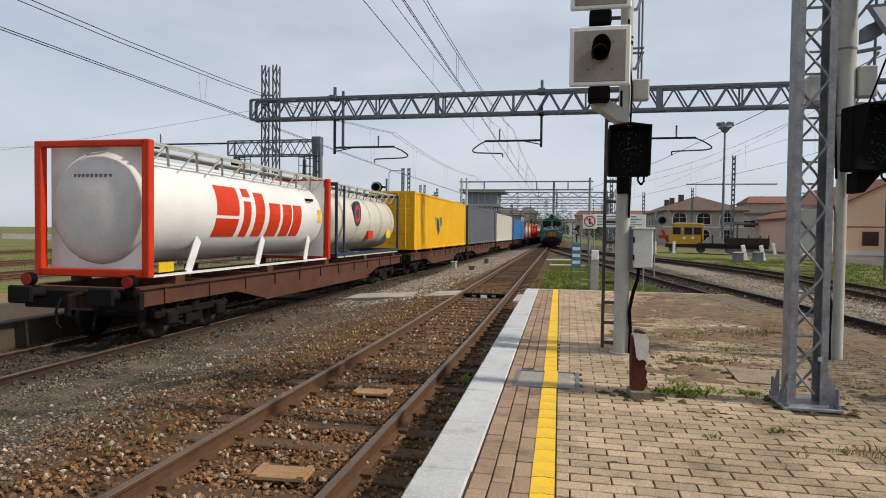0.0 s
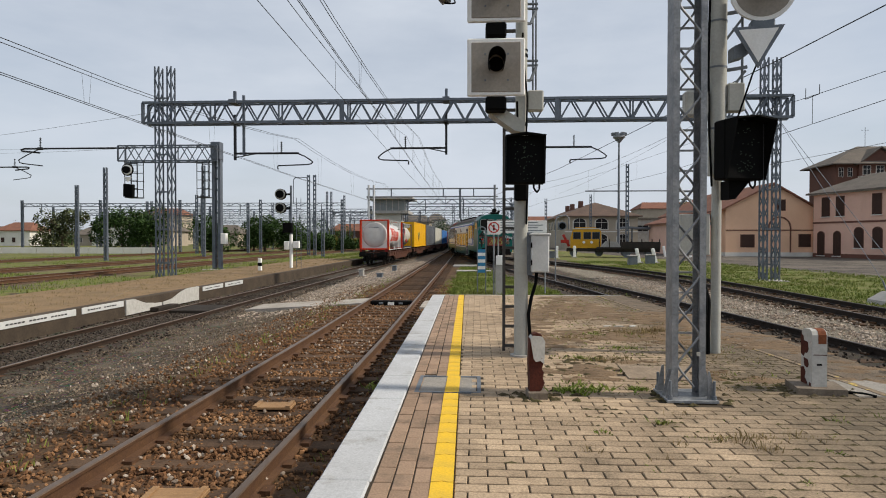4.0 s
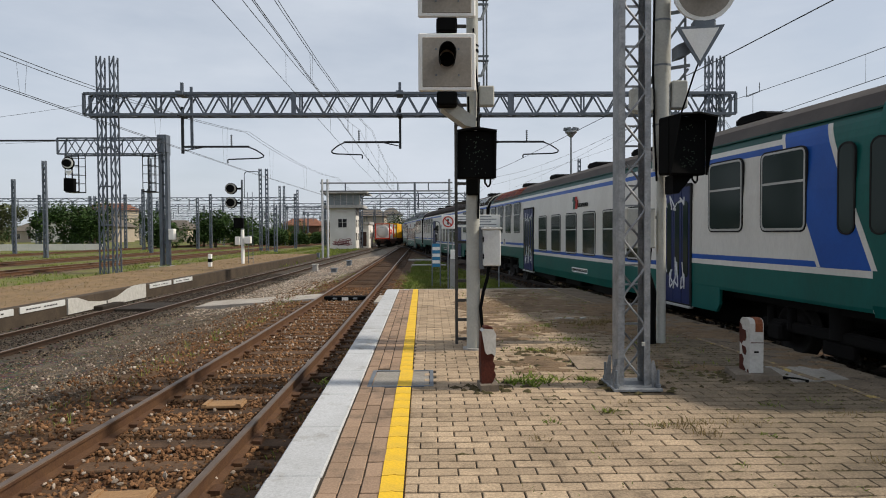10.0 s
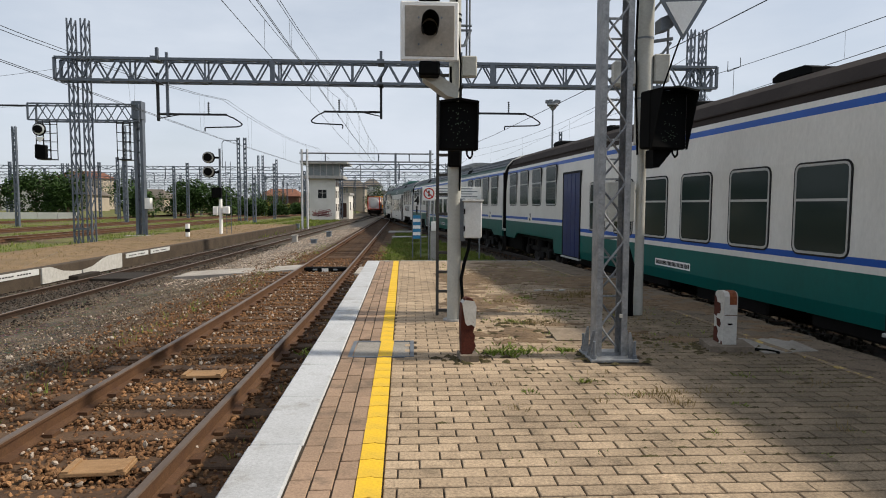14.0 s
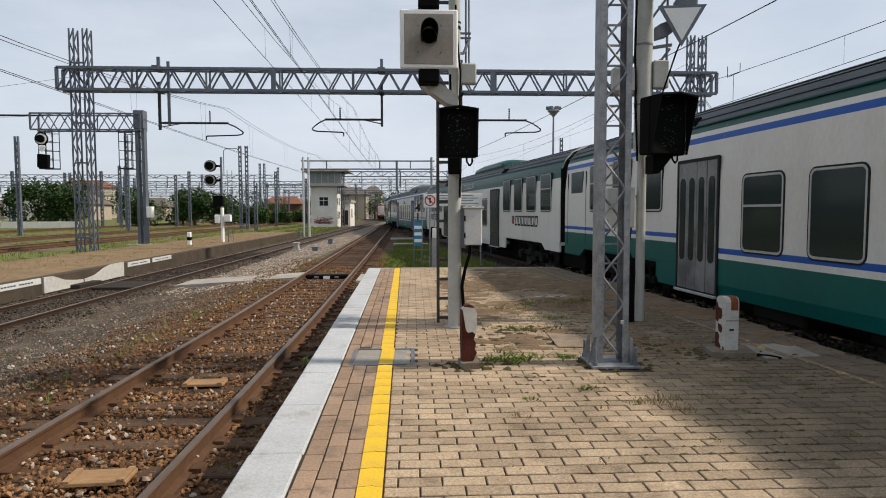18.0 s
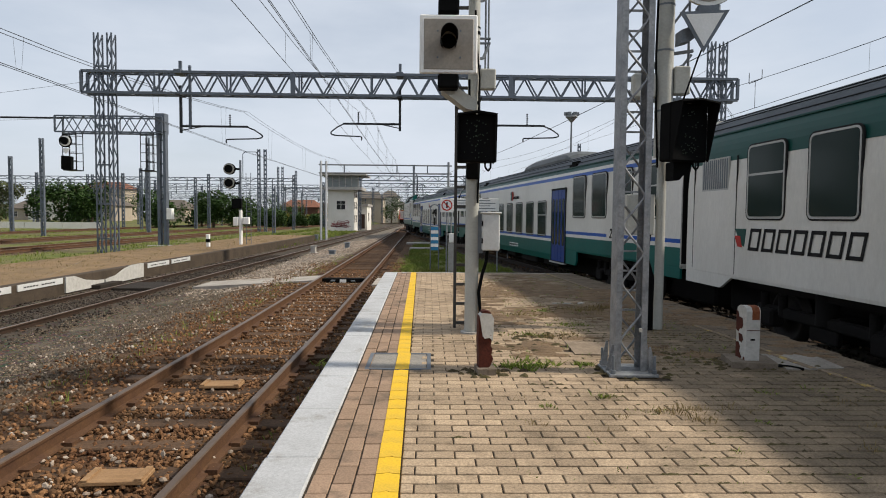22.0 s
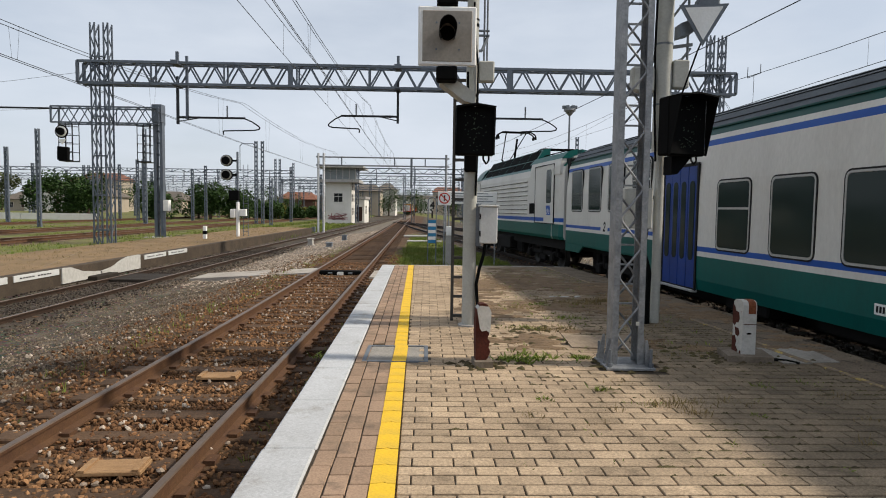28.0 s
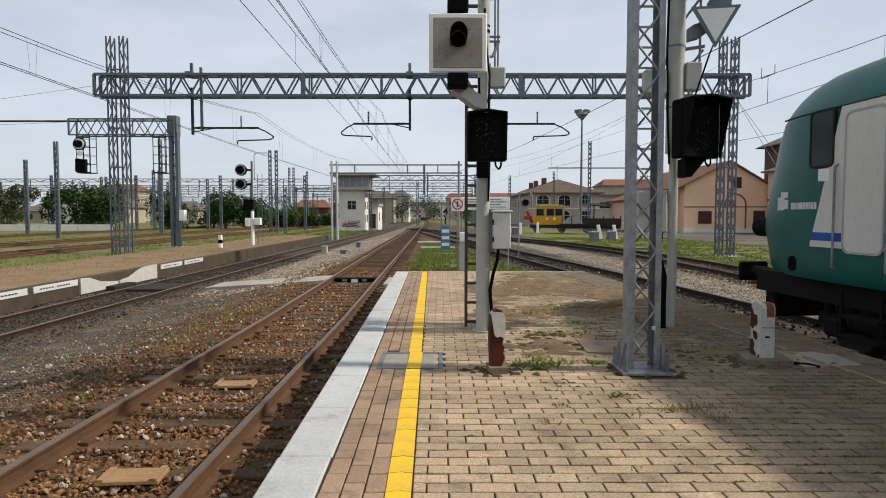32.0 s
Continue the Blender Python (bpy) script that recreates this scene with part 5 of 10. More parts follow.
def build_portals():
    w = thing("overhead_portal", "slender pale portal frame over two tracks", "overhead gantry")
    Y = 60.0
    for x in (-7.8, -7.3, 4.3):
        part("post", Bm().cyl((x, Y, -0.4), (x, Y, 7.1), 0.11, 10), M_WHITESTEEL if x < 0 else M_STEEL, w)
    for z in (6.75, 5.98):
        part("crossbar", Bm().cyl((-8.0, Y, z), (4.6, Y, z), 0.07, 8), M_STEEL, w)
    for x in (-5.6, -0.6, 2.3):
        part("tie", Bm().box(x - 0.05, Y - 0.05, 5.95, x + 0.05, Y + 0.05, 6.8), M_STEEL_DARK, w)
    part("dropper_post", Bm().box(0.9, Y - 0.12, 3.9, 1.1, Y + 0.12, 6.8), M_STEEL_DARK, w)
    shared = []
    for k, (y, x0, x1, z) in enumerate(((98, -8.4, 9.0, 7.4), (124, -14, 10, 7.6), (150, -32, 10, 7.6), (190, -36, 12, 7.6), (240, -40, 14, 7.6), (300, -44, 16, 7.6))):
        g = thing("overhead_portal", "distant lattice portal over the yard tracks", "overhead gantry", group="distant portals")
        for x in (x0, (x0 + x1) / 2, x1):
            lattice_post(g, x, y, -0.3, z + 1.2, 0.4, 0.5, 0.09, 1.0, M_GANTRY)
        truss(g, x0, x1, y, z, z + 0.75, 0.5, 0.12, 1.0, M_GANTRY)
        for i in range(int((x1 - x0) / 6)):
            x = x0 + 3 + i * 6
            part("dropper_post", Bm().box(x - 0.06, y - 0.06, z - 1.6, x + 0.06, y + 0.06, z + 0.6), M_STEEL_DARK, g)
    # the yard on the far side: rows of portals and masts
    for k, (y, x0, x1, z) in enumerate(((86, -62, -16, 6.5), (104, -70, -15, 6.5), (122, -78, -17, 6.6), (142, -86, -18, 6.6), (166, -90, -18, 6.6), (200, -100, -18, 6.8))):
        g = thing("overhead_portal", "yard portal with a thin lattice beam", "overhead gantry", group="yard portals")
        n = 4 + k // 2
        for i in range(n + 1):
            x = x0 + (x1 - x0) * i / n
            slim_post(g, x, y, -0.3, z + 0.9)
        truss(g, x0, x1, y, z, z + 0.42, 0.3, 0.07, 1.0, M_GANTRY)
        for i in range(2 * n):
            x = x0 + (x1 - x0) * (i + 0.5) / (2 * n)
            part("dropper_post", Bm().box(x - 0.05, y - 0.05, z - 1.2, x + 0.05, y + 0.05, z + 0.3), M_STEEL_DARK, g)


def mast(x, y, h, w=0.36, twin=False, z0=-0.25, label="grey lattice line mast", arm=0):
    g = thing("line_mast", label, "line mast", group="line masts")
    for dx in ((-0.38, 0.38) if twin else (0,)):
        slim_post(g, x + dx, y, z0, h)
    part("foundation", Bm().box(x - 0.45, y - 0.45, z0 - 0.2, x + 0.45, y + 0.45, z0 + 0.08, 0, 0.03), M_CONCRETE, g)
    if arm:
        part("arm", Bm().tube([(x, y, h - 1.2), (x + arm, y, h - 1.0)], 0.05, 8).tube([(x, y, h - 2.4), (x + arm * 0.9, y, h - 1.0)], 0.03, 6), M_STEEL_DARK, g)
    return g


def build_masts():
    for x, y, h, w, twin in ((-39.6, 64.2, 7.6, 0.3, False), (-31.6, 56.2, 8.5, 0.3, False), (-34.3, 81.8, 7.8, 0.34, True), (-26.0, 64.4, 9.6, 0.3, False), (-28.9, 85.0, 6.9, 0.34, False), (-34.3, 111.8, 8.5, 0.34, False),
                            (-50.2, 98.7, 8.0, 0.34, True), (-17.4, 75.2, 9.7, 0.34, True), (-23.5, 110, 10.3, 0.34, True), (-21.0, 111, 9.7, 0.34, False), (-16.8, 112, 8.3, 0.34, False), (-13.9, 66.6, 5.0, 0.3, False), (-12.3, 128, 8.6, 0.36, True),
                            (7.5, 74, 8.2, 0.34, True), (8.3, 98, 8.4, 0.34, True), (9.3, 120, 8.6, 0.36, False), (13.0, 95, 8.0, 0.34, False), (19.6, 72, 10.4, 0.28, False), (22, 108, 9.5, 0.3, False)):
        mast(x, y, h, w, twin)
    f = thing("flood_mast", "tall mast with a ring of floodlights", "lamp mast")
    X, Y = 23.8, 95.0
    part("pole", Bm().cyl((X, Y, -0.3), (X, Y, 17.2), 0.22, 12, 0, 0.12), M_STEEL_DARK, f)
    part("crown", Bm().cyl((X, Y, 17.0), (X, Y, 17.3), 0.9, 16).cyl((X, Y, 16.3), (X, Y, 17.0), 0.2, 10, 0, 0.8), M_STEEL, f)
    for i in range(6):
        a = math.pi * 2 * i / 6
        part("floodlight", Bm().box(X + 0.85 * math.cos(a) - 0.28, Y + 0.5 * math.sin(a) - 0.2, 17.3, X + 0.85 * math.cos(a) + 0.28, Y + 0.5 * math.sin(a) + 0.2, 17.8, 0, 0.05), M_STEEL_DARK, f)
    part("crossarm", Bm().cyl((X - 5, Y, 9.1), (X + 7, Y, 9.1), 0.09, 8), M_STEEL_DARK, f)


build_portals()
build_masts()


def wire(g, pts, r=0.009, sag=0.0, n=10):
    """One unbroken wire through the points, sagging between each two."""
    line = [Vector(pts[0])]
    for k, (a, b) in enumerate(zip(pts, pts[1:])):
        a, b = Vector(a), Vector(b)
        s = sag[k] if isinstance(sag, list) else sag
        for i in range(1, n + 1):
            t = i / n
            line.append(a.lerp(b, t) - Vector((0, 0, s * 4 * t * (1 - t))))
    side = (line[-1] - line[0]).cross(Vector((0, 0, 1))).normalized()
    vs = []
    for p in line:
        for i in range(5):
            w = 2 * math.pi * i / 5
            vs.append(p + side * r * math.cos(w) + Vector((0, 0, r * math.sin(w))))
    g.add(vs, [(j * 5 + i, j * 5 + (i + 1) % 5, j * 5 + 5 + (i + 1) % 5, j * 5 + 5 + i) for j in range(len(line) - 1) for i in range(5)], 0, True)


def catenary(label, xs, ys, z_mess, z_cont, r=0.011, twin=0.0):
    t = thing("catenary_wires", label, "overhead wires")
    for k, dx in enumerate((-twin, twin) if twin else (0.0,)):
        m, c = Bm(), Bm()
        for (xa, ya), (xb, yb) in zip(zip(xs, ys), zip(xs[1:], ys[1:])):
            n = max(3, int(abs(yb - ya) / 7))
            for i in range(n):
                q = (i + 0.5) / n
                x, y = xa + (xb - xa) * q, ya + (yb - ya) * q
                part("dropper", Bm().cyl((x + dx, y, z_mess - (z_mess - z_cont) * 0.70 * min(1.0, ((yb - ya) / 51) ** 2) * 4 * q * (1 - q)), (x + dx * 0.5, y, z_cont), 0.0035, 4, cap=False), M_WIRE, t)
        wire(m, [(x + dx, y, z_mess) for x, y in zip(xs, ys)], r, [(z_mess - z_cont) * 0.70 * min(1.0, ((b - a) / 51) ** 2) for a, b in zip(ys, ys[1:])], 12)
        wire(c, [(x + dx * 0.5, y, z_cont) for x, y in zip(xs, ys)], r, 0.0, 2)
        part("messenger_wire", m, M_WIRE, t)
        part("contact_wire", c, M_WIRE, t)


def build_wires():
    catenary("overhead contact wires above the rusty track", (-0.15, -1.13, -1.4, -1.9, -2.0, -2.6, -3.5), (-18, 33.1, 60, 98, 124, 190, 300), 7.35, 5.45, 0.007)
    catenary("second contact wires above the rusty track", (0.35, -0.49, -0.8, -1.3, -1.6), (-18, 33.1, 60, 98, 124), 7.3, 5.5, 0.007, 0.03)
    catenary("overhead contact wires above the freight track", (-6.6, -7.0, -6.4, -6.1, -5.9, -5.6, -5.5), (-18, 33.1, 60, 98, 124, 190, 300), 7.25, 5.2, 0.009, 0.12)
    bay = thing("catenary_wires", "single contact wire above the bay track", "overhead wires")
    g = Bm()
    wire(g, [(10.6, -30, 5.76), (9.25, 10, 5.74), (8.95, 14, 5.74), (6.9, 33.1, 5.62), (2.9, 60, 5.5), (0.0, 98, 5.5)], 0.011, 0.0, 4)
    part("contact_wire", g, M_WIRE, bay)
    catenary("overhead wires above the outer siding", (13.4, 12.6, 8.9, 6.6), (-18, 33.1, 60, 98), 7.3, 5.45, 0.009)
    st = thing("wire_stitch", "small square wire stirrup on the siding wires", "overhead wires")
    part("stirrup", Bm().tube([(12.78, 20.25, 6.62), (12.78, 20.25, 6.28), (12.80, 19.5, 6.28), (12.80, 19.5, 6.56)], 0.012, 6), M_WIRE, st)
    part("dropper", Bm().cyl((12.79, 19.87, 6.28), (12.79, 19.87, 5.45), 0.008, 6), M_WIRE, st)
    f = thing("feeder_wires", "feeder wires between the gantry towers", "overhead wires")
    for pts, sag in (([(-13.9, 33.1, 8.9), (-46, 40, 7.2)], 0.3), ([(-21.0, 41.0, 8.0), (-50, 52, 9.6)], 0.3), ([(16.2, 33.1, 5.5), (18.6, 8, 5.4)], 0.1),
                     ([(-21, 41, 8.0), (-60, 40, 8.3)], 0.2), ([(17.5, 33.1, 10.0), (14, 88, 8.2)], 0.4), ([(9, 88, 8.2), (17.5, 33.1, 8.3)], 0.4)):
        g = Bm()
        wire(g, pts, 0.009, sag, 12)
        part("wire", g, M_WIRE, f)
    s = thing("mast_stay", "pair of stay wires anchored in a concrete block", "stay wires")
    for x, y in ((16.0, 21.6), (16.6, 21.4)):
        part("wire", Bm().cyl((17.8, 33.0, 8.2), (x, y, 0.55), 0.012, 6).cyl((x, y, 0.55), (x + 0.05, y - 0.2, 0.12), 0.03, 6), M_STEEL_DARK, s)
    part("anchor_block", Bm().prism([(15.65, -0.3), (16.95, -0.3), (16.9, -0.1), (16.45, 0.18), (16.15, 0.18), (15.7, -0.08)], 21.0, 21.9, "y"), M_CONCRETE, s, "pale wedge of concrete in grass")


build_wires()

# ---- buildings ----
M_PINK = mat("pink_plaster", (0.73, 0.475, 0.37), 0.9, 0, (0.62, 0.39, 0.30), 0.6, 0.5, 20, 0.1, 0.08)
M_PEACH = mat("peach_plaster", (0.80, 0.52, 0.345), 0.9, 0, (0.70, 0.44, 0.285), 0.6, 0.5, 20, 0.1, 0.08)
M_TAN = mat("tan_plaster", (0.40, 0.345, 0.27), 0.9, 0, (0.31, 0.265, 0.21), 0.6, 0.5, 20, 0.1, 0.1)
M_PALEWALL = mat("pale_plaster", (0.70, 0.68, 0.63), 0.9, 0, (0.55, 0.53, 0.48), 0.6, 0.5, 20, 0.1, 0.08)
M_BRICKWALL = mat("dark_brick_wall", (0.13, 0.065, 0.048), 0.9, 0, (0.09, 0.05, 0.04), 0.6, 0.8, 20, 0.2, 0.15)
M_TILE = mat("old_roof_tiles", (0.145, 0.125, 0.105), 0.9, 0, (0.09, 0.08, 0.07), 0.7, 0.7, 8, 0.4, 0.25, stretch=(1, 1, 1))
M_TILE_RED = mat("red_roof_tiles", (0.21, 0.095, 0.062), 0.9, 0, (0.14, 0.07, 0.05), 0.7, 0.7, 8, 0.4, 0.25)
M_TILE_BROWN = mat("brown_roof_tiles", (0.125, 0.085, 0.066), 0.9, 0, (0.08, 0.06, 0.05), 0.7, 0.7, 8, 0.4, 0.25)
M_TRIM = mat("brown_trim", (0.16, 0.075, 0.055), 0.8, 0, bump=0.05)
M_SHUTTER = mat("dark_shutter", (0.055, 0.030, 0.022), 0.7, 0, (0.035, 0.02, 0.016), 0.5, 3, 30, 0.2, 0.2)
M_ROOMDARK = glass_dark("dim_window", (0.02, 0.02, 0.022))


def wall_frame(origin, along):
    """A frame for things on a wall: x along it, y into it, z up."""
    a = math.degrees(math.atan2(along[1], along[0]))
    return Matrix.Translation(origin) @ pose(0, 0, 0, 0, 0, a)


def arch(w, h, rise, n=8):
    pts = [(-w / 2, 0), (w / 2, 0), (w / 2, h - rise)]
    for i in range(1, n):
        t = math.pi * i / n
        pts.append((w / 2 * math.cos(t), h - rise + rise * math.sin(t)))
    return pts + [(-w / 2, h - rise)]


def add_window(b, m, x, z, w, h, material, rise=0.0, name="window", trim=None, sill=True):
    o = arch(w, h, rise) if rise else [(-w / 2, 0), (w / 2, 0), (w / 2, h), (-w / 2, h)]
    k = 1.14
    fr = part(name, Bm().prism([(u * k, (v - h / 2) * 1.06 + h / 2) for u, v in o], -0.04, 0.10, "y"), trim or M_PALEWALL, b, m=m @ Matrix.Translation((x, 0, z)))
    part("pane" if material is M_ROOMDARK else "shutter", Bm().prism(o, -0.055, 0.0, "y"), material, fr)
    if material is M_ROOMDARK:
        part("glazing_bar", Bm().box(-0.025, -0.07, 0.0, 0.025, -0.03, h - 0.02).box(-w / 2, -0.07, h * 0.6, w / 2, -0.03, h * 0.6 + 0.05), trim or M_PALEWALL, fr)
    if sill:
        part("sill", Bm().box(-w / 2 - 0.12, -0.14, -0.10, w / 2 + 0.12, 0.02, 0.0), M_PALEWALL, fr)


def slab_roof(b, pts, material, name="roof", thick=0.18):
    n = len(pts)
    g = Bm()
    vs = [tuple(p) for p in pts] + [(p[0], p[1], p[2] - thick) for p in pts]
    g.add(vs, [tuple(range(n)), tuple(range(2 * n - 1, n - 1, -1))] + [(i, (i + 1) % n, n + (i + 1) % n, n + i) for i in range(n)])
    return part(name, g, material, b)


def build_pink_house():
    b = thing("house", "pink two storey railway house with arched openings", "house")
    A, B = Vector((46.3, 63.4, 0)), Vector((43.0, 77.6, 0))
    d = (A - B).normalized()
    n = Vector((d.y, -d.x, 0))
    n = -n if n.x < 0 else n
    L, D, z0, H = (A - B).length, 11.0, -0.25, 7.25
    m = wall_frame(B, d)
    # m: x from the far corner towards the near one; the house lies to +y of it
    part("wall", Bm().box(0, 0, z0, L, D, H), M_PINK, b, m=m)
    part("plinth", Bm().box(-0.04, -0.05, z0, L + 0.05, D + 0.04, 0.25), M_TRIM, b, m=m)
    part("string_course", Bm().box(-0.04, -0.06, 3.75, L + 0.06, D + 0.04, 3.95), M_TRIM, b, m=m)
    part("cornice", Bm().box(-0.25, -0.35, H - 0.12, L + 0.35, D + 0.3, H + 0.03), M_PALEWALL, b, m=m)
    for i, x in enumerate((1.2, 3.6, 6.6, 9.0, 12.2)):
        add_window(b, m, x, 0.95 if i > 1 else 0.0, 1.15 if i > 1 else 1.0, 2.25 if i > 1 else 2.8, M_SHUTTER, 0.45, trim=M_TRIM)
    for x in (1.9, 4.0, 8.9, 11.7):
        add_window(b, m, x, 4.55, 1.1, 2.2, M_SHUTTER, trim=M_TRIM)
    part("blind_window", Bm().box(5.9, -0.03, 4.9, 6.9, 0.0, 5.9), M_PINK, b, m=m)
    part("downpipe", Bm().cyl((L - 0.35, -0.08, 0), (L - 0.35, -0.08, H), 0.06, 8), M_TRIM, b, m=m)
    R = H + 2.3
    e = 0.6
    roofs = ([(-e, -e, H), (L + e, -e, H), (L - 2.5, D / 2, R), (2.5, D / 2, R)], [(-e, D + e, H), (L + e, D + e, H), (L - 2.5, D / 2, R), (2.5, D / 2, R)], [(L + e, -e, H), (L + e, D + e, H), (L - 2.5, D / 2, R)], [(-e, -e, H), (-e, D + e, H), (2.5, D / 2, R)])
    for pts in roofs:
        r = slab_roof(b, [(x, y, z + 0.1) for x, y, z in pts], M_TILE)
        r.matrix_basis = m
    part("chimney", Bm().box(L - 3.2, 3.2, R - 1.0, L - 2.4, 4.0, R + 0.9, 0, 0.04).box(L - 3.3, 3.1, R + 0.9, L - 2.3, 4.1, R + 1.0), M_BRICKWALL, b, m=m)
    part("porch_roof", Bm().prism([(L + 0.0, 3.1), (L + 1.6, 2.6), (L + 1.6, 2.5), (L + 0.0, 2.9)], 2.0, 5.0, "y"), M_TILE_RED, b, m=m)


def build_peach_hall():
    b = thing("hall", "peach gabled hall with a blind arch", "building")
    x0, x1, y0, y1, z0, H, P = 33.0, 43.4, 78.4, 104.0, -0.25, 5.9, 8.6
    g = Bm().prism([(x0, z0), (x1, z0), (x1, H), ((x0 + x1) / 2 + 0.4, P), (x0, H)], y0, y1, "y")
    part("wall", g, M_PEACH, b)
    part("plinth", Bm().box(x0 - 0.05, y0 - 0.06, z0, x1 + 0.05, y1, 0.3), M_PALEWALL, b)
    m = wall_frame((0, y0, 0), (1, 0))
    for x, z, w, h in ((35.6, 0.95, 1.5, 1.5), (42.4, 1.0, 1.3, 1.5), (39.6, 5.4, 0.9, 1.3)):
        add_window(b, m, x, z, w, h, M_SHUTTER, sill=False, trim=M_TRIM)
    av = Bm()
    n = 12
    for i in range(n):
        a, c = math.pi * i / n, math.pi * (i + 1) / n
        av.bar((39.4 + 1.3 * math.cos(a), y0 - 0.04, 3.3 + 1.3 * math.sin(a)), (39.4 + 1.3 * math.cos(c), y0 - 0.04, 3.3 + 1.3 * math.sin(c)), 0.16, 0.1, 0, (0, 1, 0))
    av.box(40.62, y0 - 0.08, 0.3, 40.78, y0, 3.3).box(38.02, y0 - 0.08, 2.9, 38.18, y0, 3.3)
    part("blind_arch", av, M_TRIM, b)
    part("string_course", Bm().box(x0, y0 - 0.05, 2.95, x1, y0 - 0.0, 3.07), M_TRIM, b)
    c = (x0 + x1) / 2 + 0.4
    slab_roof(b, [(x0 - 0.9, y0 - 0.5, H - 0.45), (c, y0 - 0.5, P + 0.2), (c, y1, P + 0.2), (x0 - 0.9, y1, H - 0.45)], M_TILE_RED)
    slab_roof(b, [(x1 + 0.6, y0 - 0.5, H - 0.3), (c, y0 - 0.5, P + 0.2), (c, y1, P + 0.2), (x1 + 0.6, y1, H - 0.3)], M_TILE_RED)
    a = thing("shed", "low pink side annex with tiled lean-to roof", "building")
    part("wall", Bm().box(29.6, 80.5, z0, 32.9, 100, 4.2), M_PINK, a)
    slab_roof(a, [(29.0, 80.0, 4.2), (32.96, 80.0, 5.6), (32.96, 100.5, 5.6), (29.0, 100.5, 4.2)], M_TILE_RED)


def build_brick_house():
    b = thing("apartment_house", "dark brick apartment house with hipped roofs", "building")
    x0, x1, y0, y1, H = 64.6, 83.0, 112.0, 120.5, 14.9
    part("wall", Bm().box(x0, y0, -0.3, x1, y1, H), M_BRICKWALL, b)
    e = 1.2
    c = (y0 + y1) / 2
    for pts in ([(x0 - e, y0 - e, H), (x1 + e, y0 - e, H), (x1 - 6, c, H + 3.6), (x0 + 6, c, H + 3.6)], [(x0 - e, y0 - e, H), (x0 - e, y1 + e, H), (x0 + 6, c, H + 3.6)], [(x1 + e, y0 - e, H), (x1 + e, y1 + e, H), (x1 - 6, c, H + 3.6)], [(x0 - e, y1 + e, H), (x1 + e, y1 + e, H), (x1 - 6, c, H + 3.6), (x0 + 6, c, H + 3.6)]):
        slab_roof(b, pts, M_TILE)
    d = part("dormer", Bm().prism([(68.2, H - 3), (75.2, H - 3), (75.2, H), (71.7, H + 2.6), (68.2, H)], y0 - 0.5, c, "y"), M_BRICKWALL, b)
    slab_roof(b, [(67.6, y0 - 1.0, H - 0.2), (71.7, y0 - 1.0, H + 2.9), (71.7, c, H + 2.9), (67.6, c, H - 0.2)], M_TILE, "dormer_roof")
    slab_roof(b, [(75.8, y0 - 1.0, H - 0.2), (71.7, y0 - 1.0, H + 2.9), (71.7, c, H + 2.9), (75.8, c, H - 0.2)], M_TILE, "dormer_roof")
    m = wall_frame((0, y0, 0), (1, 0))
    for x in (65.5, 67.0, 77.5, 80.0):
        add_window(b, m, x, H - 2.2, 0.7, 1.5, M_ROOMDARK, sill=False)
    m2 = wall_frame((0, y0 - 0.5, 0), (1, 0))
    for x in (69.5, 71.7, 73.9):
        add_window(b, m2, x, H - 1.9, 1.2, 1.5, M_ROOMDARK, sill=False)
    part("balcony", Bm().box(68.0, y0 - 1.6, H - 3.2, 75.4, y0 - 0.5, H - 2.2), M_PALEWALL, b)
    part("aerial", Bm().cyl((72, c, H + 3), (72, c, H + 7), 0.05, 6).bar((71.3, c, H + 6.5), (72.7, c, H + 6.5), 0.05, 0.05), M_STEEL_DARK, b)


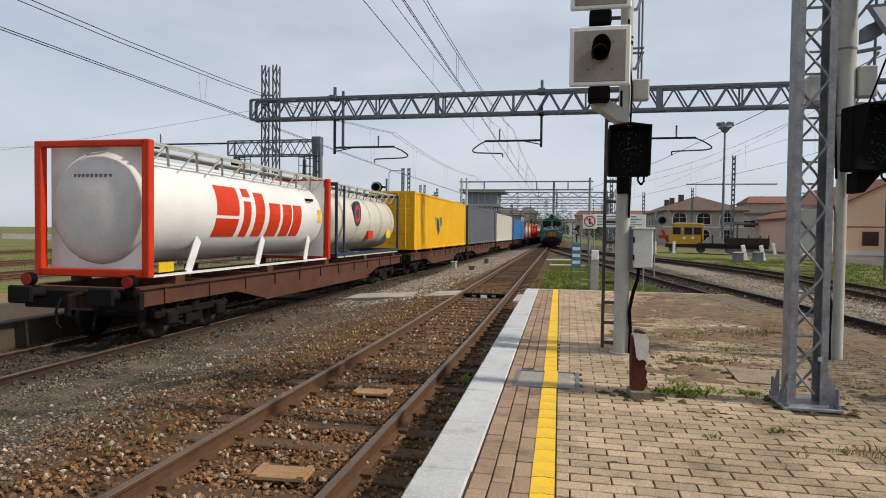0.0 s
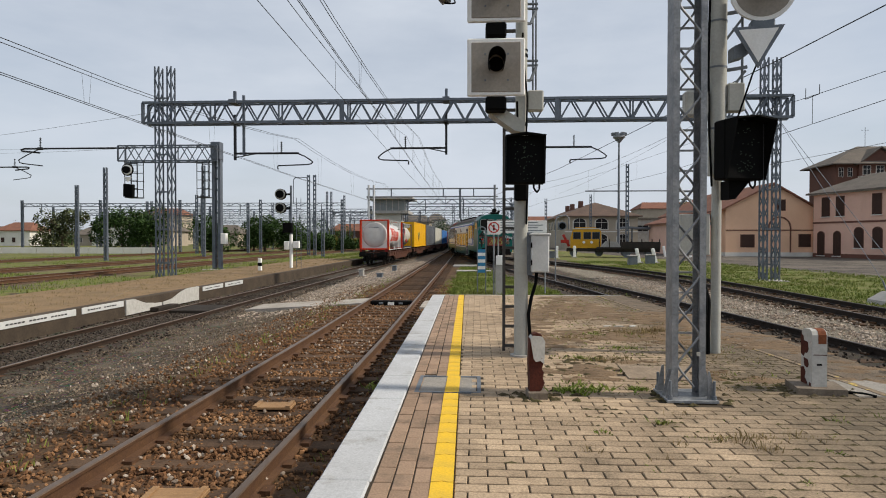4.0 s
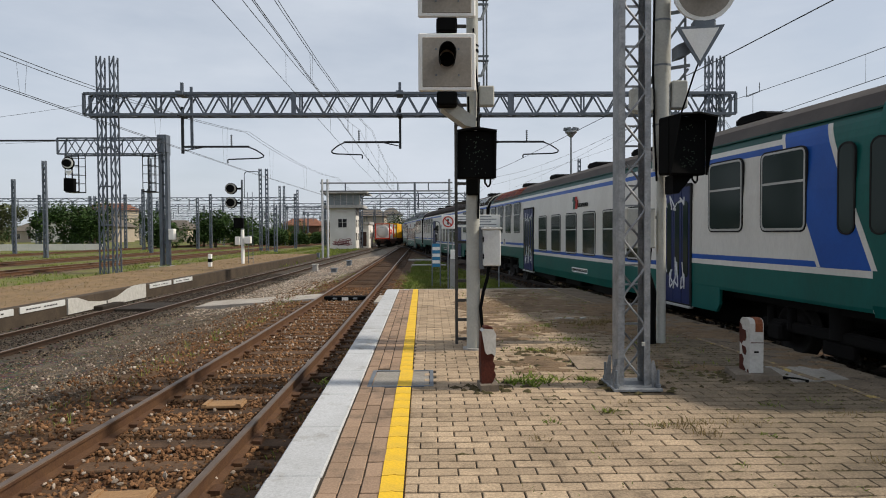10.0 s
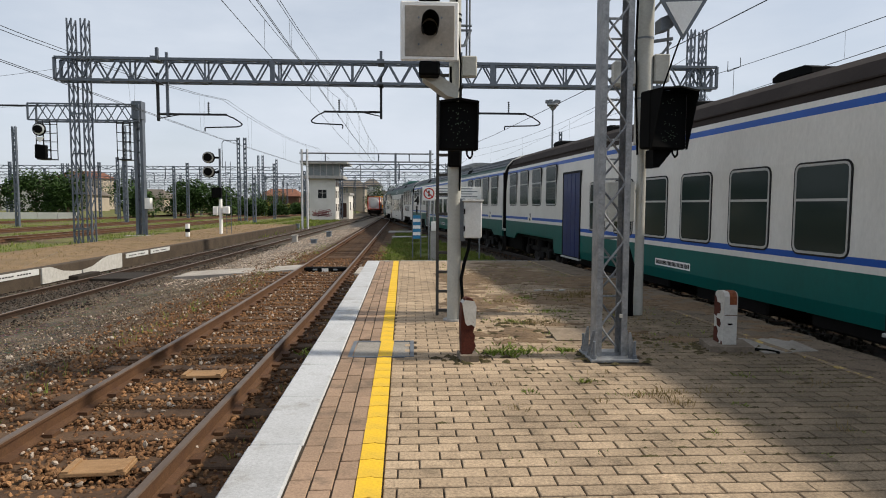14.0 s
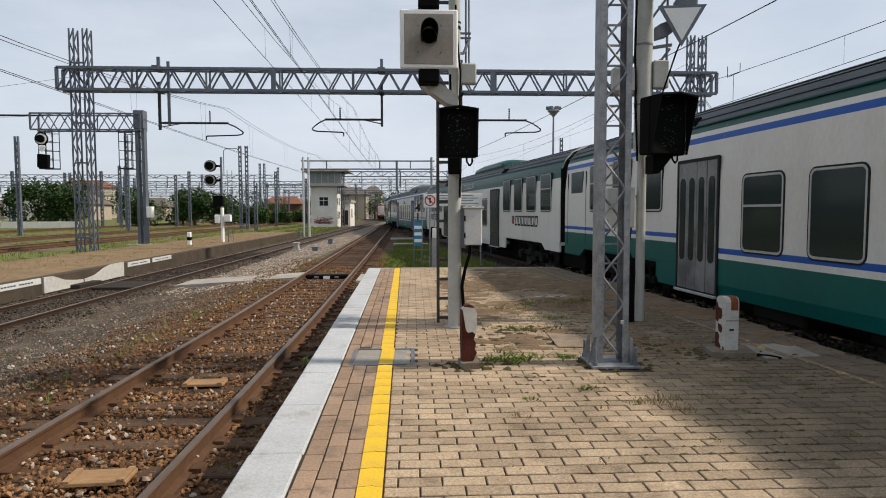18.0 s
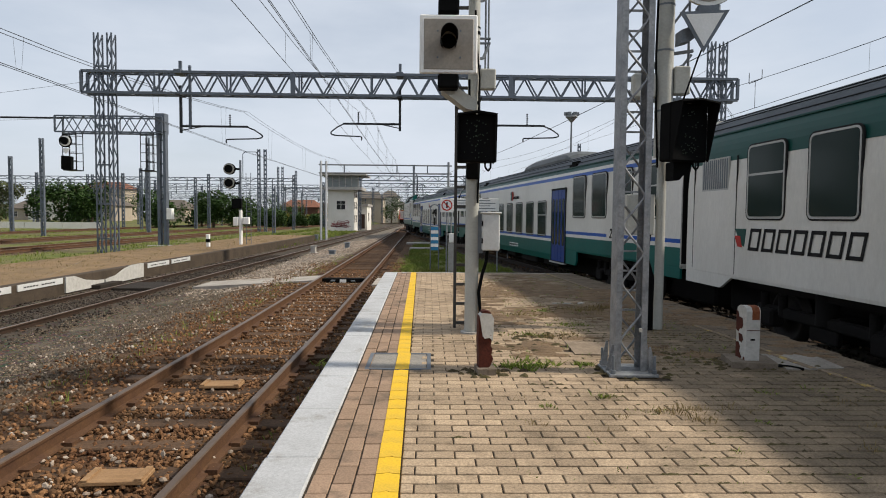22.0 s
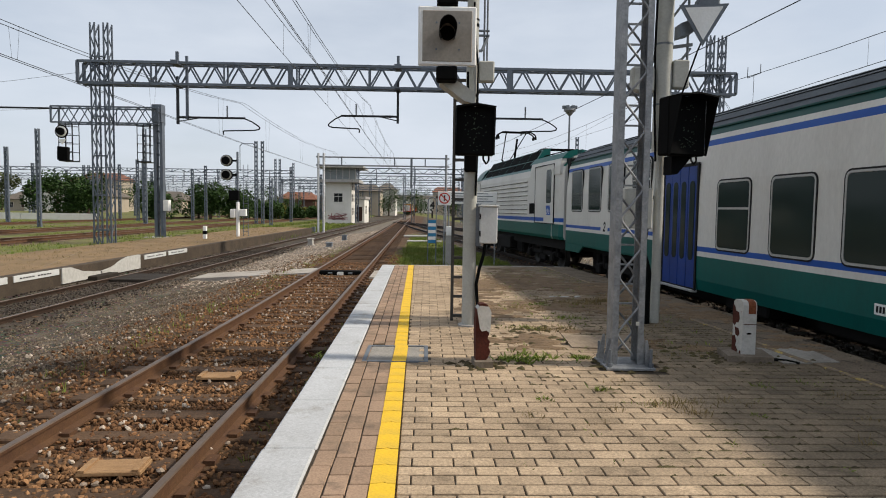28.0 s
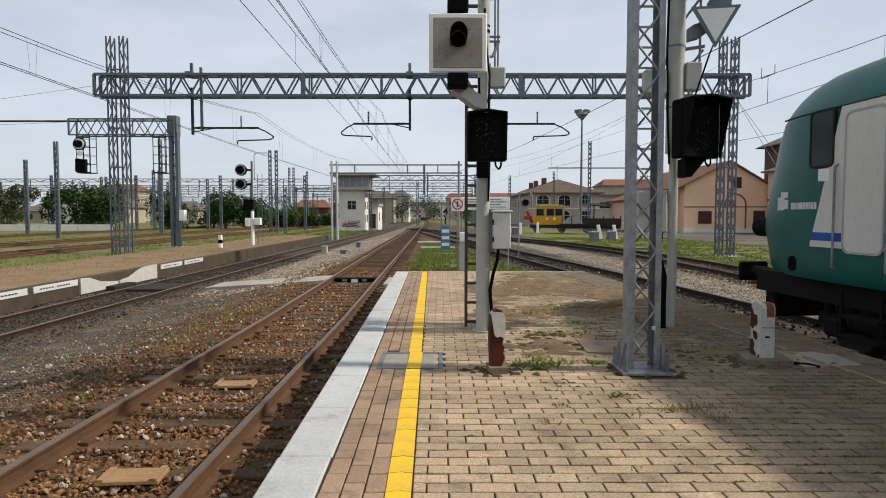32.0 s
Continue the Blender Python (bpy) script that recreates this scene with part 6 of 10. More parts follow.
def build_station_block():
    b = thing("station_building", "tan two storey building with arched windows", "building")
    x0, x1, y0, y1, H, R = 20.5, 35.0, 128.0, 178.0, 6.6, 9.7
    part("wall", Bm().box(x0, y0, -0.3, x1, y1, H), M_TAN, b)
    e = 0.8
    c = (x0 + x1) / 2
    for pts in ([(x0 - e, y0 - e, H), (x1 + e, y0 - e, H), (c, y0 + 7, R)], [(x0 - e, y0 - e, H), (x0 - e, y1, H), (c, y1, R), (c, y0 + 7, R)], [(x1 + e, y0 - e, H), (x1 + e, y1, H), (c, y1, R), (c, y0 + 7, R)]):
        slab_roof(b, pts, M_TILE_BROWN)
    m = wall_frame((0, y0, 0), (1, 0))
    for x in (23.4, 27.8, 32.0):
        add_window(b, m, x, 3.9, 2.4, 2.2, M_ROOMDARK, 0.8)
        add_window(b, m, x, 0.4, 2.2, 2.5, M_ROOMDARK, 0.7)
    m2 = wall_frame((x0, y1, 0), (0, -1))
    for i in range(8):
        add_window(b, m2, 6 + i * 5.6, 3.9, 1.6, 2.0, M_ROOMDARK, 0.6)
    part("string_course", Bm().box(x0 - 0.05, y0 - 0.08, 3.3, x1 + 0.05, y0, 3.5), M_PALEWALL, b)
    for y in (140, 152, 160):
        part("chimney", Bm().box(c - 2.6, y, R - 1.8, c - 1.6, y + 1, R + 0.6, 0, 0.03), M_BRICKWALL, b)
    part("aerial", Bm().cyl((c, y0 + 8, R), (c, y0 + 8, R + 3), 0.05, 6), M_STEEL_DARK, b)
    s = thing("warehouse", "low grey warehouse with a flat roof", "building")
    part("wall", Bm().box(36.5, 140, -0.3, 56, 165, 6.2), M_CONCRETE, s)
    part("roof", Bm().box(36.2, 139.6, 6.2, 56.4, 165.4, 6.6), M_TILE, s)
    mw = wall_frame((0, 140, 0), (1, 0))
    for i in range(5):
        add_window(s, mw, 39 + i * 3.6, 3.6, 2.6, 1.3, M_ROOMDARK, sill=False)
    cpy = thing("canopy", "open steel canopy beside the sidings", "canopy")
    for x in (27.0, 31.0, 35.0, 39.0):
        for y in (100, 104):
            part("post", Bm().box(x - 0.1, y - 0.1, -0.3, x + 0.1, y + 0.1, 3.6), M_STEEL_DARK, cpy)
    part("roof", Bm().prism([(26.2, 3.6), (40.5, 3.0), (40.5, 3.25), (26.2, 3.9)], 99, 105, "y"), M_STEEL_DARK, cpy)


def build_control_tower():
    b = thing("signal_cabin", "pale signal cabin tower with an overhanging top", "building")
    x0, x1, y0, y1 = -13.3, -9.3, 98.0, 103.0
    part("wall", Bm().box(x0, y0, -0.6, x1, y1, 5.9), M_PALEWALL, b)
    part("balcony", Bm().box(x0 - 0.7, y0 - 0.9, 5.9, x1 + 1.3, y1 + 0.7, 6.35), M_CONCRETE, b)
    gl = part("glazed_cabin", Bm().box(x0 - 0.2, y0 - 0.3, 6.35, x1 + 0.7, y1 + 0.3, 8.1), M_GREYGLASS, b)
    for i in range(6):
        x = x0 - 0.2 + (x1 - x0 + 0.9) * i / 5
        part("mullion", Bm().box(x - 0.06, y0 - 0.36, 6.35, x + 0.06, y0 - 0.28, 8.1), M_CONCRETE, gl)
    part("roof", Bm().box(x0 - 1.1, y0 - 1.3, 8.1, x1 + 2.0, y1 + 0.9, 8.45, 0, 0.05), M_CONCRETE, b)
    m = wall_frame((0, y0, 0), (1, 0))
    add_window(b, m, -11.3, 2.9, 1.3, 1.3, M_ROOMDARK, sill=False)
    m2 = wall_frame((x1, y0, 0), (0, 1))
    for z in (0.9, 3.0, 4.8):
        add_window(b, m2, 1.2, z, 0.9, 1.1, M_ROOMDARK, sill=False)
        add_window(b, m2, 3.4, z, 0.9, 1.1, M_ROOMDARK, sill=False)
    gr = Bm()
    r = random.Random(4)
    for i in range(26):
        gr.bar((x0 + 0.3 + r.random() * 3.2, y0 - 0.006, r.uniform(0.0, 1.2)), (x0 + 0.3 + r.random() * 3.2, y0 - 0.006, r.uniform(0.0, 1.2)), 0.08, 0.01, 0, (0, 1, 0))
    part("graffiti", gr, M_SPRAY_RED_2, b)
    a = thing("shed", "small pale annex beside the signal cabin", "building")
    part("wall", Bm().box(-10.4, 104.5, -0.6, -7.9, 112, 3.5), M_PALEWALL, a)
    part("roof", Bm().box(-10.6, 104.1, 3.5, -7.7, 112.3, 3.9), M_CONCRETE, a)
    add_window(a, wall_frame((0, 104.5, 0), (1, 0)), -8.7, -0.2, 0.9, 2.4, M_SHUTTER, sill=False, name="door")
    add_window(a, wall_frame((-7.9, 104.5, 0), (0, 1)), 2.5, 1.0, 1.2, 1.4, M_ROOMDARK, sill=False)


M_GREYGLASS = glass_dark("grey_cabin_glass", (0.22, 0.24, 0.24))
M_SPRAY_RED_2 = mat("old_wall_spray", (0.30, 0.12, 0.12), 0.8, 0, bump=0)


def build_far_houses():
    r = random.Random(21)
    for x, y, w, d, h, wall, roof in ((-88, 170, 12, 10, 4.2, M_TAN, M_TILE), (-70, 176, 9, 9, 3.6, M_TAN, M_TILE), (-104, 178, 12, 10, 6, M_PALEWALL, M_TILE), (-40, 205, 12, 10, 4.6, M_BRICKWALL, M_TILE_RED), (-33, 230, 20, 12, 4.2, M_PEACH, M_TILE_RED),
                                      (-109, 215, 14, 12, 10.5, M_TAN, M_TILE_RED), (-24, 240, 16, 10, 5.5, M_PALEWALL, M_TILE), (-17, 200, 9, 12, 7.5, M_TAN, M_TILE), (-11.5, 215, 6, 14, 8.5, M_PALEWALL, M_TILE), (12, 290, 14, 12, 10, M_TAN, M_TILE_RED),
                                      (28, 260, 18, 12, 9, M_PALEWALL, M_TILE_RED), (-5, 420, 30, 12, 9, M_PALEWALL, M_TILE), (-131, 174, 10, 9, 4.4, M_PALEWALL, M_TILE_RED), (-150, 190, 14, 10, 3.6, M_TAN, M_TILE), (-112, 182, 12, 9, 3.2, M_TAN, M_TILE), (70, 210, 26, 14, 12, M_TAN, M_TILE_RED)):
        b = thing("house", "distant plastered house with a tiled roof", "house", group="distant houses")
        part("wall", Bm().box(x - w / 2, y, -0.4, x + w / 2, y + d, h), wall, b)
        slab_roof(b, [(x - w / 2 - 0.6, y - 0.6, h), (x + w / 2 + 0.6, y - 0.6, h), (x + w / 2 - 2, y + d / 2, h + 2.4), (x - w / 2 + 2, y + d / 2, h + 2.4)], roof)
        slab_roof(b, [(x - w / 2 - 0.6, y + d + 0.6, h), (x + w / 2 + 0.6, y + d + 0.6, h), (x + w / 2 - 2, y + d / 2, h + 2.4), (x - w / 2 + 2, y + d / 2, h + 2.4)], roof)
        slab_roof(b, [(x - w / 2 - 0.6, y - 0.6, h), (x - w / 2 - 0.6, y + d + 0.6, h), (x - w / 2 + 2, y + d / 2, h + 2.4)], roof)
        slab_roof(b, [(x + w / 2 + 0.6, y - 0.6, h), (x + w / 2 + 0.6, y + d + 0.6, h), (x + w / 2 - 2, y + d / 2, h + 2.4)], roof)
        m = wall_frame((0, y, 0), (1, 0))
        for k in range(int(h / 3.2)):
            for i in range(int(w / 3.4)):
                add_window(b, m, x - w / 2 + 1.9 + i * 3.3, 0.9 + k * 3.0, 1.0, 1.4, M_SHUTTER if r.random() < 0.6 else M_ROOMDARK, sill=False)
    wl = thing("boundary_wall", "low pale concrete boundary wall", "wall", kind="structure")
    for i in range(18):
        part("wall_panel", Bm().box(-86 + i * 2.5, 84, -0.2, -86 + i * 2.5 + 2.44, 84.15, 0.75), M_PALEWALL, wl)


build_pink_house()
build_peach_hall()
build_brick_house()
build_station_block()
build_control_tower()
build_far_houses()


# ---- works vehicle and wagon on the sidings ----
M_WORKS = mat("works_yellow", (0.62, 0.33, 0.02), 0.5, 0, (0.5, 0.26, 0.02), 0.5, 2, 30, 0.02, 0.1)


M_WORKDARK = mat("grimy_dark_steel", (0.028, 0.025, 0.023), 0.8, 0, (0.05, 0.035, 0.028), 0.6, 2, 30, 0.1, 0.2)


def build_works_vehicle():
    v = thing("works_vehicle", "yellow railway works vehicle with crew cab", "rail vehicle", pose(15.6, 76.0, -0.15, 0, 0, -8))
    part("chassis", Bm().box(-2.2, -1.2, 0.6, 3.2, 1.2, 1.0, 0, 0.05), M_WORKDARK, v)
    part("cab", Bm().prism([(-1.75, 1.0), (1.8, 1.0), (1.8, 2.9), (1.5, 3.3), (-1.4, 3.3), (-1.75, 2.2)], -1.25, 1.25, "y"), M_WORKS, v)
    for x in (-1.0, 0.2, 1.2):
        w = part("window", Bm().box(x - 0.45, -1.28, 2.05, x + 0.45, -1.22, 2.9), M_STEEL_DARK, v)
        part("pane", Bm().box(x - 0.4, -1.30, 2.1, x + 0.4, -1.27, 2.85), M_ROOMDARK, w)
    part("cab_roof", Bm().box(-1.55, -1.32, 3.22, 1.75, 1.32, 3.36, 0, 0.04), M_CREAM, v, "dirty cream cab roof")
    part("roof_rack", Bm().box(-1.2, -1.0, 3.4, 1.2, 1.0, 3.46).box(-1.2, -1.0, 3.3, -1.1, 1.0, 3.4).box(1.1, -1.0, 3.3, 1.2, 1.0, 3.4), M_WORKS, v)
    for x in (-1.4, 1.6):
        for s in (-1, 1):
            part("wheel", Bm().cyl((x, s * 0.68, 0.46), (x, s * 0.82, 0.46), 0.44, 18), M_STEEL_DARK, v)
    part("crane_jib", Bm().bar((-1.9, 0, 1.2), (-2.6, 0, 2.6), 0.3, 0.3).box(-2.9, -0.4, 1.6, -1.9, 0.4, 2.0, 0, 0.05), M_RED_SIGN, v, "red folded crane arm")
    part("headlamp", Bm().cyl((-0.2, -1.32, 1.7), (-0.2, -1.26, 1.7), 0.16, 14).cyl((0.7, -1.32, 1.7), (0.7, -1.26, 1.7), 0.16, 14), M_WHITE, v)
    w = thing("flat_wagon", "dark low sided works wagon", "freight wagon", pose(20.6, 72.5, -0.15, 0, 0, -8))
    part("deck", Bm().box(-4.2, -1.3, 0.95, 2.6, 1.3, 1.15), M_WORKDARK, w)
    for s in (-1, 1):
        part("side_board", Bm().box(-1.4, s * 1.3 - 0.04, 1.15, 2.6, s * 1.3 + 0.04, 1.75), M_WORKDARK, w)
    for x in (-1.0, 1.6):
        for s in (-1, 1):
            part("wheel", Bm().cyl((x, s * 0.68, 0.48), (x, s * 0.82, 0.48), 0.46, 18), M_STEEL_DARK, w)
    part("underframe", Bm().box(-4.2, -0.9, 0.6, 2.6, 0.9, 0.95), M_WORKDARK, w)
    for x in (-4.0, -2.9, -1.6, -0.5, 0.6, 1.7, 2.5):
        part("stake", Bm().box(x - 0.05, -1.36, 0.9, x + 0.05, -1.28, 2.05), M_WORKDARK, w)
    part("load", Bm().prism([(-3.8, 1.15), (-1.6, 1.15), (-2.0, 1.75), (-3.2, 1.85)], -0.9, 0.9, "y"), M_CONCRETE, w, "pale tarpaulin covered load")
    for x, y in ((11.4, 69.5), (13.9, 73.2), (16.9, 56.0), (18.3, 56.0), (24.5, 74), (27, 73)):
        p = thing("marker_post", "white leaning concrete marker post", "marker post", pose(x, y, -0.22, 0, -12 if x > 15 else 0, 0))
        part("post", Bm().box(-0.14, -0.1, 0, 0.14, 0.1, 1.35, 0, 0.03), M_WHITE, p)
        part("foot", Bm().box(-0.3, -0.2, -0.1, 0.3, 0.2, 0.1, 0, 0.03), M_CONCRETE, p)
    for x, y in ((11.0, 71.0), (15.3, 52.0), (17.4, 54.5)):
        p = thing("cable_box", "dark grey trackside box on gravel", "cable box", pose(x, y, -0.22))
        part("box", Bm().box(-0.35, -0.3, 0, 0.35, 0.3, 0.75, 0, 0.03), M_STEEL_DARK, p)
        part("lid", Bm().box(-0.4, -0.35, 0.75, 0.4, 0.35, 0.82, 0, 0.02), M_CONCRETE, p)


build_works_vehicle()

# ---- trees and bushes ----
def leaf_material(name, a, b):
    return mat(name, a, 0.75, 0, b, 0.7, 0.6, 6, 0.0, 0.25, island=0.45, spec=0.25)


M_LEAF = leaf_material("green_leaves", (0.036, 0.074, 0.016), (0.022, 0.045, 0.011))
M_LEAF_GREY = leaf_material("grey_green_leaves", (0.085, 0.10, 0.045), (0.06, 0.07, 0.03))
M_LEAF_YELLOW = leaf_material("yellow_green_leaves", (0.16, 0.155, 0.03), (0.10, 0.11, 0.025))
M_BARK = mat("bark", (0.10, 0.075, 0.055), 0.9, 0, bump=0.4)


def tree(x, y, h, w, leaves, seed, n=900, label="leafy green tree at the yard edge"):
    r = random.Random(seed)
    t = thing("tree", label, "tree", pose(x, y, -0.3), group="trees along the yard")
    g = Bm().cyl((0, 0, 0), (0, 0, h * 0.45), 0.18 + h * 0.012, 8, 0, 0.10)
    for i in range(6):
        a = r.uniform(0, 6.28)
        g.cyl((0, 0, h * r.uniform(0.25, 0.45)), (math.cos(a) * w * 0.35, math.sin(a) * w * 0.35, h * r.uniform(0.55, 0.8)), 0.09, 6, 0, 0.03)
    part("trunk", g, M_BARK, t)
    lobes = [(r.uniform(-0.34, 0.34) * w, r.uniform(-0.34, 0.34) * w, h * r.uniform(0.20, 0.80), w * r.uniform(0.15, 0.28)) for _ in range(15)]
    vs, fs = [], []
    for _ in range(int(n * 4.5)):
        cx, cy, cz, rr = r.choice(lobes)
        d = Vector((r.gauss(0, 1), r.gauss(0, 1), r.gauss(0, 0.8)))
        d.normalize()
        p = Vector((cx, cy, cz)) + d * rr * r.uniform(0.72, 1.08)
        if p.z < 0.2:
            continue
        s = r.uniform(0.08, 0.19)
        q = Euler((r.uniform(-0.9, 0.9), r.uniform(-0.9, 0.9), r.uniform(0, 6.28))).to_matrix()
        o = len(vs)
        for u, v, wz in ((-1, -0.4, 0), (0.1, -0.8, 0.25), (1, -0.2, 0), (0.3, 0.9, -0.2), (-0.7, 0.7, 0.15)):
            vs.append(tuple(p + q @ Vector((u * s, v * s, wz * s))))
        fs += [(o, o + 1, o + 2), (o, o + 2, o + 3), (o, o + 3, o + 4)]
    me = bpy.data.meshes.new("crown")
    me.from_pydata(vs, [], fs)
    me.materials.append(leaves)
    part("crown", me, None, t)


def build_trees():
    r = random.Random(77)
    tree(-58.9, 90, 7.6, 6.4, M_LEAF_GREY, 101, 1000, "grey green flowering tree by the wall")
    tree(-79.0, 96, 5.2, 5.0, M_LEAF_GREY, 103, 700, "grey green flowering tree by the wall")
    for x, y, h, w in ((-48.5, 88, 7.6, 7.0), (-44.3, 88, 7.2, 6.0), (-37.2, 93, 5.6, 5.5), (-31, 98, 6.4, 6.5), (-27.5, 100, 5.0, 6), (-24.5, 108, 3.2, 5), (-21, 112, 2.4, 4), (-35, 104, 5, 7), (-18.5, 120, 2.2, 4)):
        tree(x, y, h, w, M_LEAF, int(200 + x * 3 + y), 1100, "dense dark green tree behind the yard")
    for x, y, h, w in ((-26, 118, 2.8, 4.5), (-22.6, 124, 2.4, 4)):
        tree(x, y, h, w, M_LEAF_YELLOW, int(300 + x * 3 + y), 700, "yellow green shrub behind yard masts")
    for i in range(16):
        tree(-95 + i * 9.5 + r.uniform(-2, 2), 188 + r.uniform(-8, 20), r.uniform(6, 9.5), 9, M_LEAF, 400 + i, 500, "distant hazy green tree")
    for i in range(12):
        tree(-190 + i * 8.0 + r.uniform(-2, 2), 200 + r.uniform(-8, 14), r.uniform(4.0, 7.5), 9, M_LEAF, 430 + i, 450, "distant hazy green tree")
    for x, y, h, w in ((60.0, 122, 12.5, 7), (57, 124, 11.5, 6), (46, 106, 9.5, 7), (50, 108, 10, 7), (54, 106, 9, 6.5), (44, 120, 11, 7), (13, 230, 9, 9), (24, 240, 8, 9), (-1, 330, 8, 10), (-14, 330, 9, 10), (9, 340, 9, 10)):
        tree(x, y, h, w, M_LEAF, int(500 + x * 3 + y), 600, "green tree behind the houses")


build_trees()


# ---- grass, weeds, stones ----
def blades(name, label, spots, material, seed, parent=None, lo=0.05, hi=0.16, per=7, spread=0.09, wide=0.006, flop=1.0):
    r = random.Random(seed)
    vs, fs = [], []
    for x, y, z, k in spots:
        for _ in range(per):
            a = r.uniform(0, 6.28)
            d = r.uniform(0, spread)
            bx, by = x + d * math.cos(a), y + d * math.sin(a)
            h = r.uniform(lo, hi) * k
            lean = r.uniform(0.1, 0.6) * h * flop
            t = r.uniform(0, 6.28)
            wx, wy = wide * k * math.cos(t), wide * k * math.sin(t)
            o = len(vs)
            vs += [(bx - wx, by - wy, z), (bx + wx, by + wy, z), (bx + wx * 0.8 + lean * 0.4 * math.cos(a), by + wy * 0.8 + lean * 0.4 * math.sin(a), z + h * 0.6), (bx + lean * math.cos(a), by + lean * math.sin(a), z + h)]
            fs += [(o, o + 1, o + 2), (o, o + 2, o + 3)]
    me = bpy.data.meshes.new(name)
    me.from_pydata(vs, [], fs)
    me.materials.append(material)
    ob = new(name, me)
    return tagged(ob, label, "grass", kind="stuff")


M_GRASS = mat("grass_blades", (0.125, 0.175, 0.030), 0.8, 0, (0.190, 0.180, 0.052), 0.7, 0.8, 8, 0, 0.2, island=0.4, spec=0.2)
M_WEED = mat("weed_leaves", (0.155, 0.215, 0.035), 0.75, 0, (0.20, 0.19, 0.055), 0.7, 2.0, 8, 0, 0.2, island=0.4, spec=0.2)
M_DRY = mat("dry_grass", (0.25, 0.19, 0.085), 0.85, 0, (0.16, 0.115, 0.055), 0.7, 1.5, 8, 0, 0.2, island=0.3, spec=0.2)


def build_grass():
    r = random.Random(31)
    spots = []
    for _ in range(9000):
        y = r.uniform(10, 60)
        x = 15.2 - 0.085 * (y - 12) + r.random() ** 1.3 * (12.5 - 0.0 * y)
        if noise.noise((x * 0.35, y * 0.35, 3)) > -0.25:
            spots.append((x, y, -0.2, r.uniform(0.4, 1.0)))
    blades("grass_verge", "uneven green grass verge with dry tufts", spots, M_GRASS, 32, per=9, spread=0.20, wide=0.014, flop=1.6)
    spots = []
    for _ in range(5200):
        y = r.uniform(17.3, 46)
        x0, x1 = 1.5, 9.35 - 0.130 * (y - 10) - 1.7
        if x1 <= x0:
            continue
        x = r.uniform(x0, x1)
        if noise.noise((x * 0.5, y * 0.5, 7)) > -0.2:
            spots.append((x, y, -0.18, r.uniform(0.4, 1.0)))
    blades("grass_wedge", "green and dry grass between the tracks", spots, M_GRASS, 33, per=9, spread=0.18, wide=0.013, flop=1.6)
    spots = []
    for _ in range(9000):
        x, y = r.uniform(-46, -13.3), r.uniform(22, 82)
        if noise.noise((x * 0.22, y * 0.12, 9)) > -0.15 and min(abs(x - a) for a in (-19, -26, -38)) > 1.4:
            spots.append((x, y, -0.12, r.uniform(0.6, 1.5)))
    for _ in range(2500):
        x, y = r.uniform(-14, -8.3), r.uniform(44, 96)
        spots.append((x, y, -0.5 if x > -13 else -0.15, r.uniform(1.2, 2.4)))
    blades("yard_weeds", "patches of tall green yard weeds", spots, M_GRASS, 34, per=6, spread=0.22, wide=0.014)
    spots = [(r.uniform(-13, -8.9), r.uniform(14, 58), 0.03, r.uniform(0.3, 0.7)) for _ in range(1700)]
    blades("dry_platform_grass", "thin dry grass on the far platform", spots, M_DRY, 35, per=5, spread=0.12, wide=0.007)
    spots = []
    for _ in range(900):
        y = r.uniform(5, 34)
        spots.append((r.choice((r.uniform(1.05, 1.5), r.uniform(-2.2, -1.4), r.uniform(7.3, 8.2))), y, -0.2, r.uniform(0.3, 0.9)))
    blades("track_weeds", "small weeds beside the rails", spots, M_WEED, 36, per=5, spread=0.07, wide=0.007)
    # weeds in the paving joints
    spots = []
    for cx, cy, s, n, k in ((3.62, 6.45, 0.20, 46, 0.8), (3.42, 6.40, 0.05, 16, 0.7), (3.55, 5.05, 0.03, 9, 0.45), (4.05, 5.35, 0.03, 9, 0.5), (4.35, 4.95, 0.08, 10, 0.3), (5.55, 5.5, 0.04, 9, 0.4), (5.1, 4.7, 0.03, 6, 0.35), (4.6, 4.1, 0.03, 5, 0.35),
                            (6.1, 5.6, 0.08, 9, 0.4), (4.2, 6.5, 0.06, 20, 0.6), (4.6, 8.9, 0.16, 40, 0.5), (3.9, 8.1, 0.12, 30, 0.5), (4.4, 10.2, 0.3, 60, 0.45), (1.25, 8.8, 0.12, 40, 0.9)):
        for _ in range(n):
            spots.append((r.gauss(cx, s), r.gauss(cy, s * 0.5), PLAT - 0.01 if cx > 1.5 else -0.16, r.uniform(0.5, 1.1) * k))
    for _ in range(420):
        y = r.uniform(6.5, 16.5)
        spots.append((r.uniform(3.2, line_right(y)), y, PLAT - 0.01, r.uniform(0.15, 0.55)))
    for _ in range(120):
        spots.append((r.uniform(3.0, 6.2), r.uniform(3.4, 6.5), PLAT - 0.012, r.uniform(0.1, 0.3)))
    blades("paving_weeds", "green weeds growing from paving joints", spots, M_WEED, 37, per=6, spread=0.05, wide=0.013, lo=0.03, hi=0.11, flop=2.6)
    spots = []
    for _ in range(900):
        y = r.uniform(7.2, 16)
        x = r.uniform(3.3, line_right(y))
        if noise.noise((x * 0.9, y * 0.9, 2)) > 0.05:
            spots.append((x, y, PLAT - 0.01, r.uniform(0.2, 0.5)))
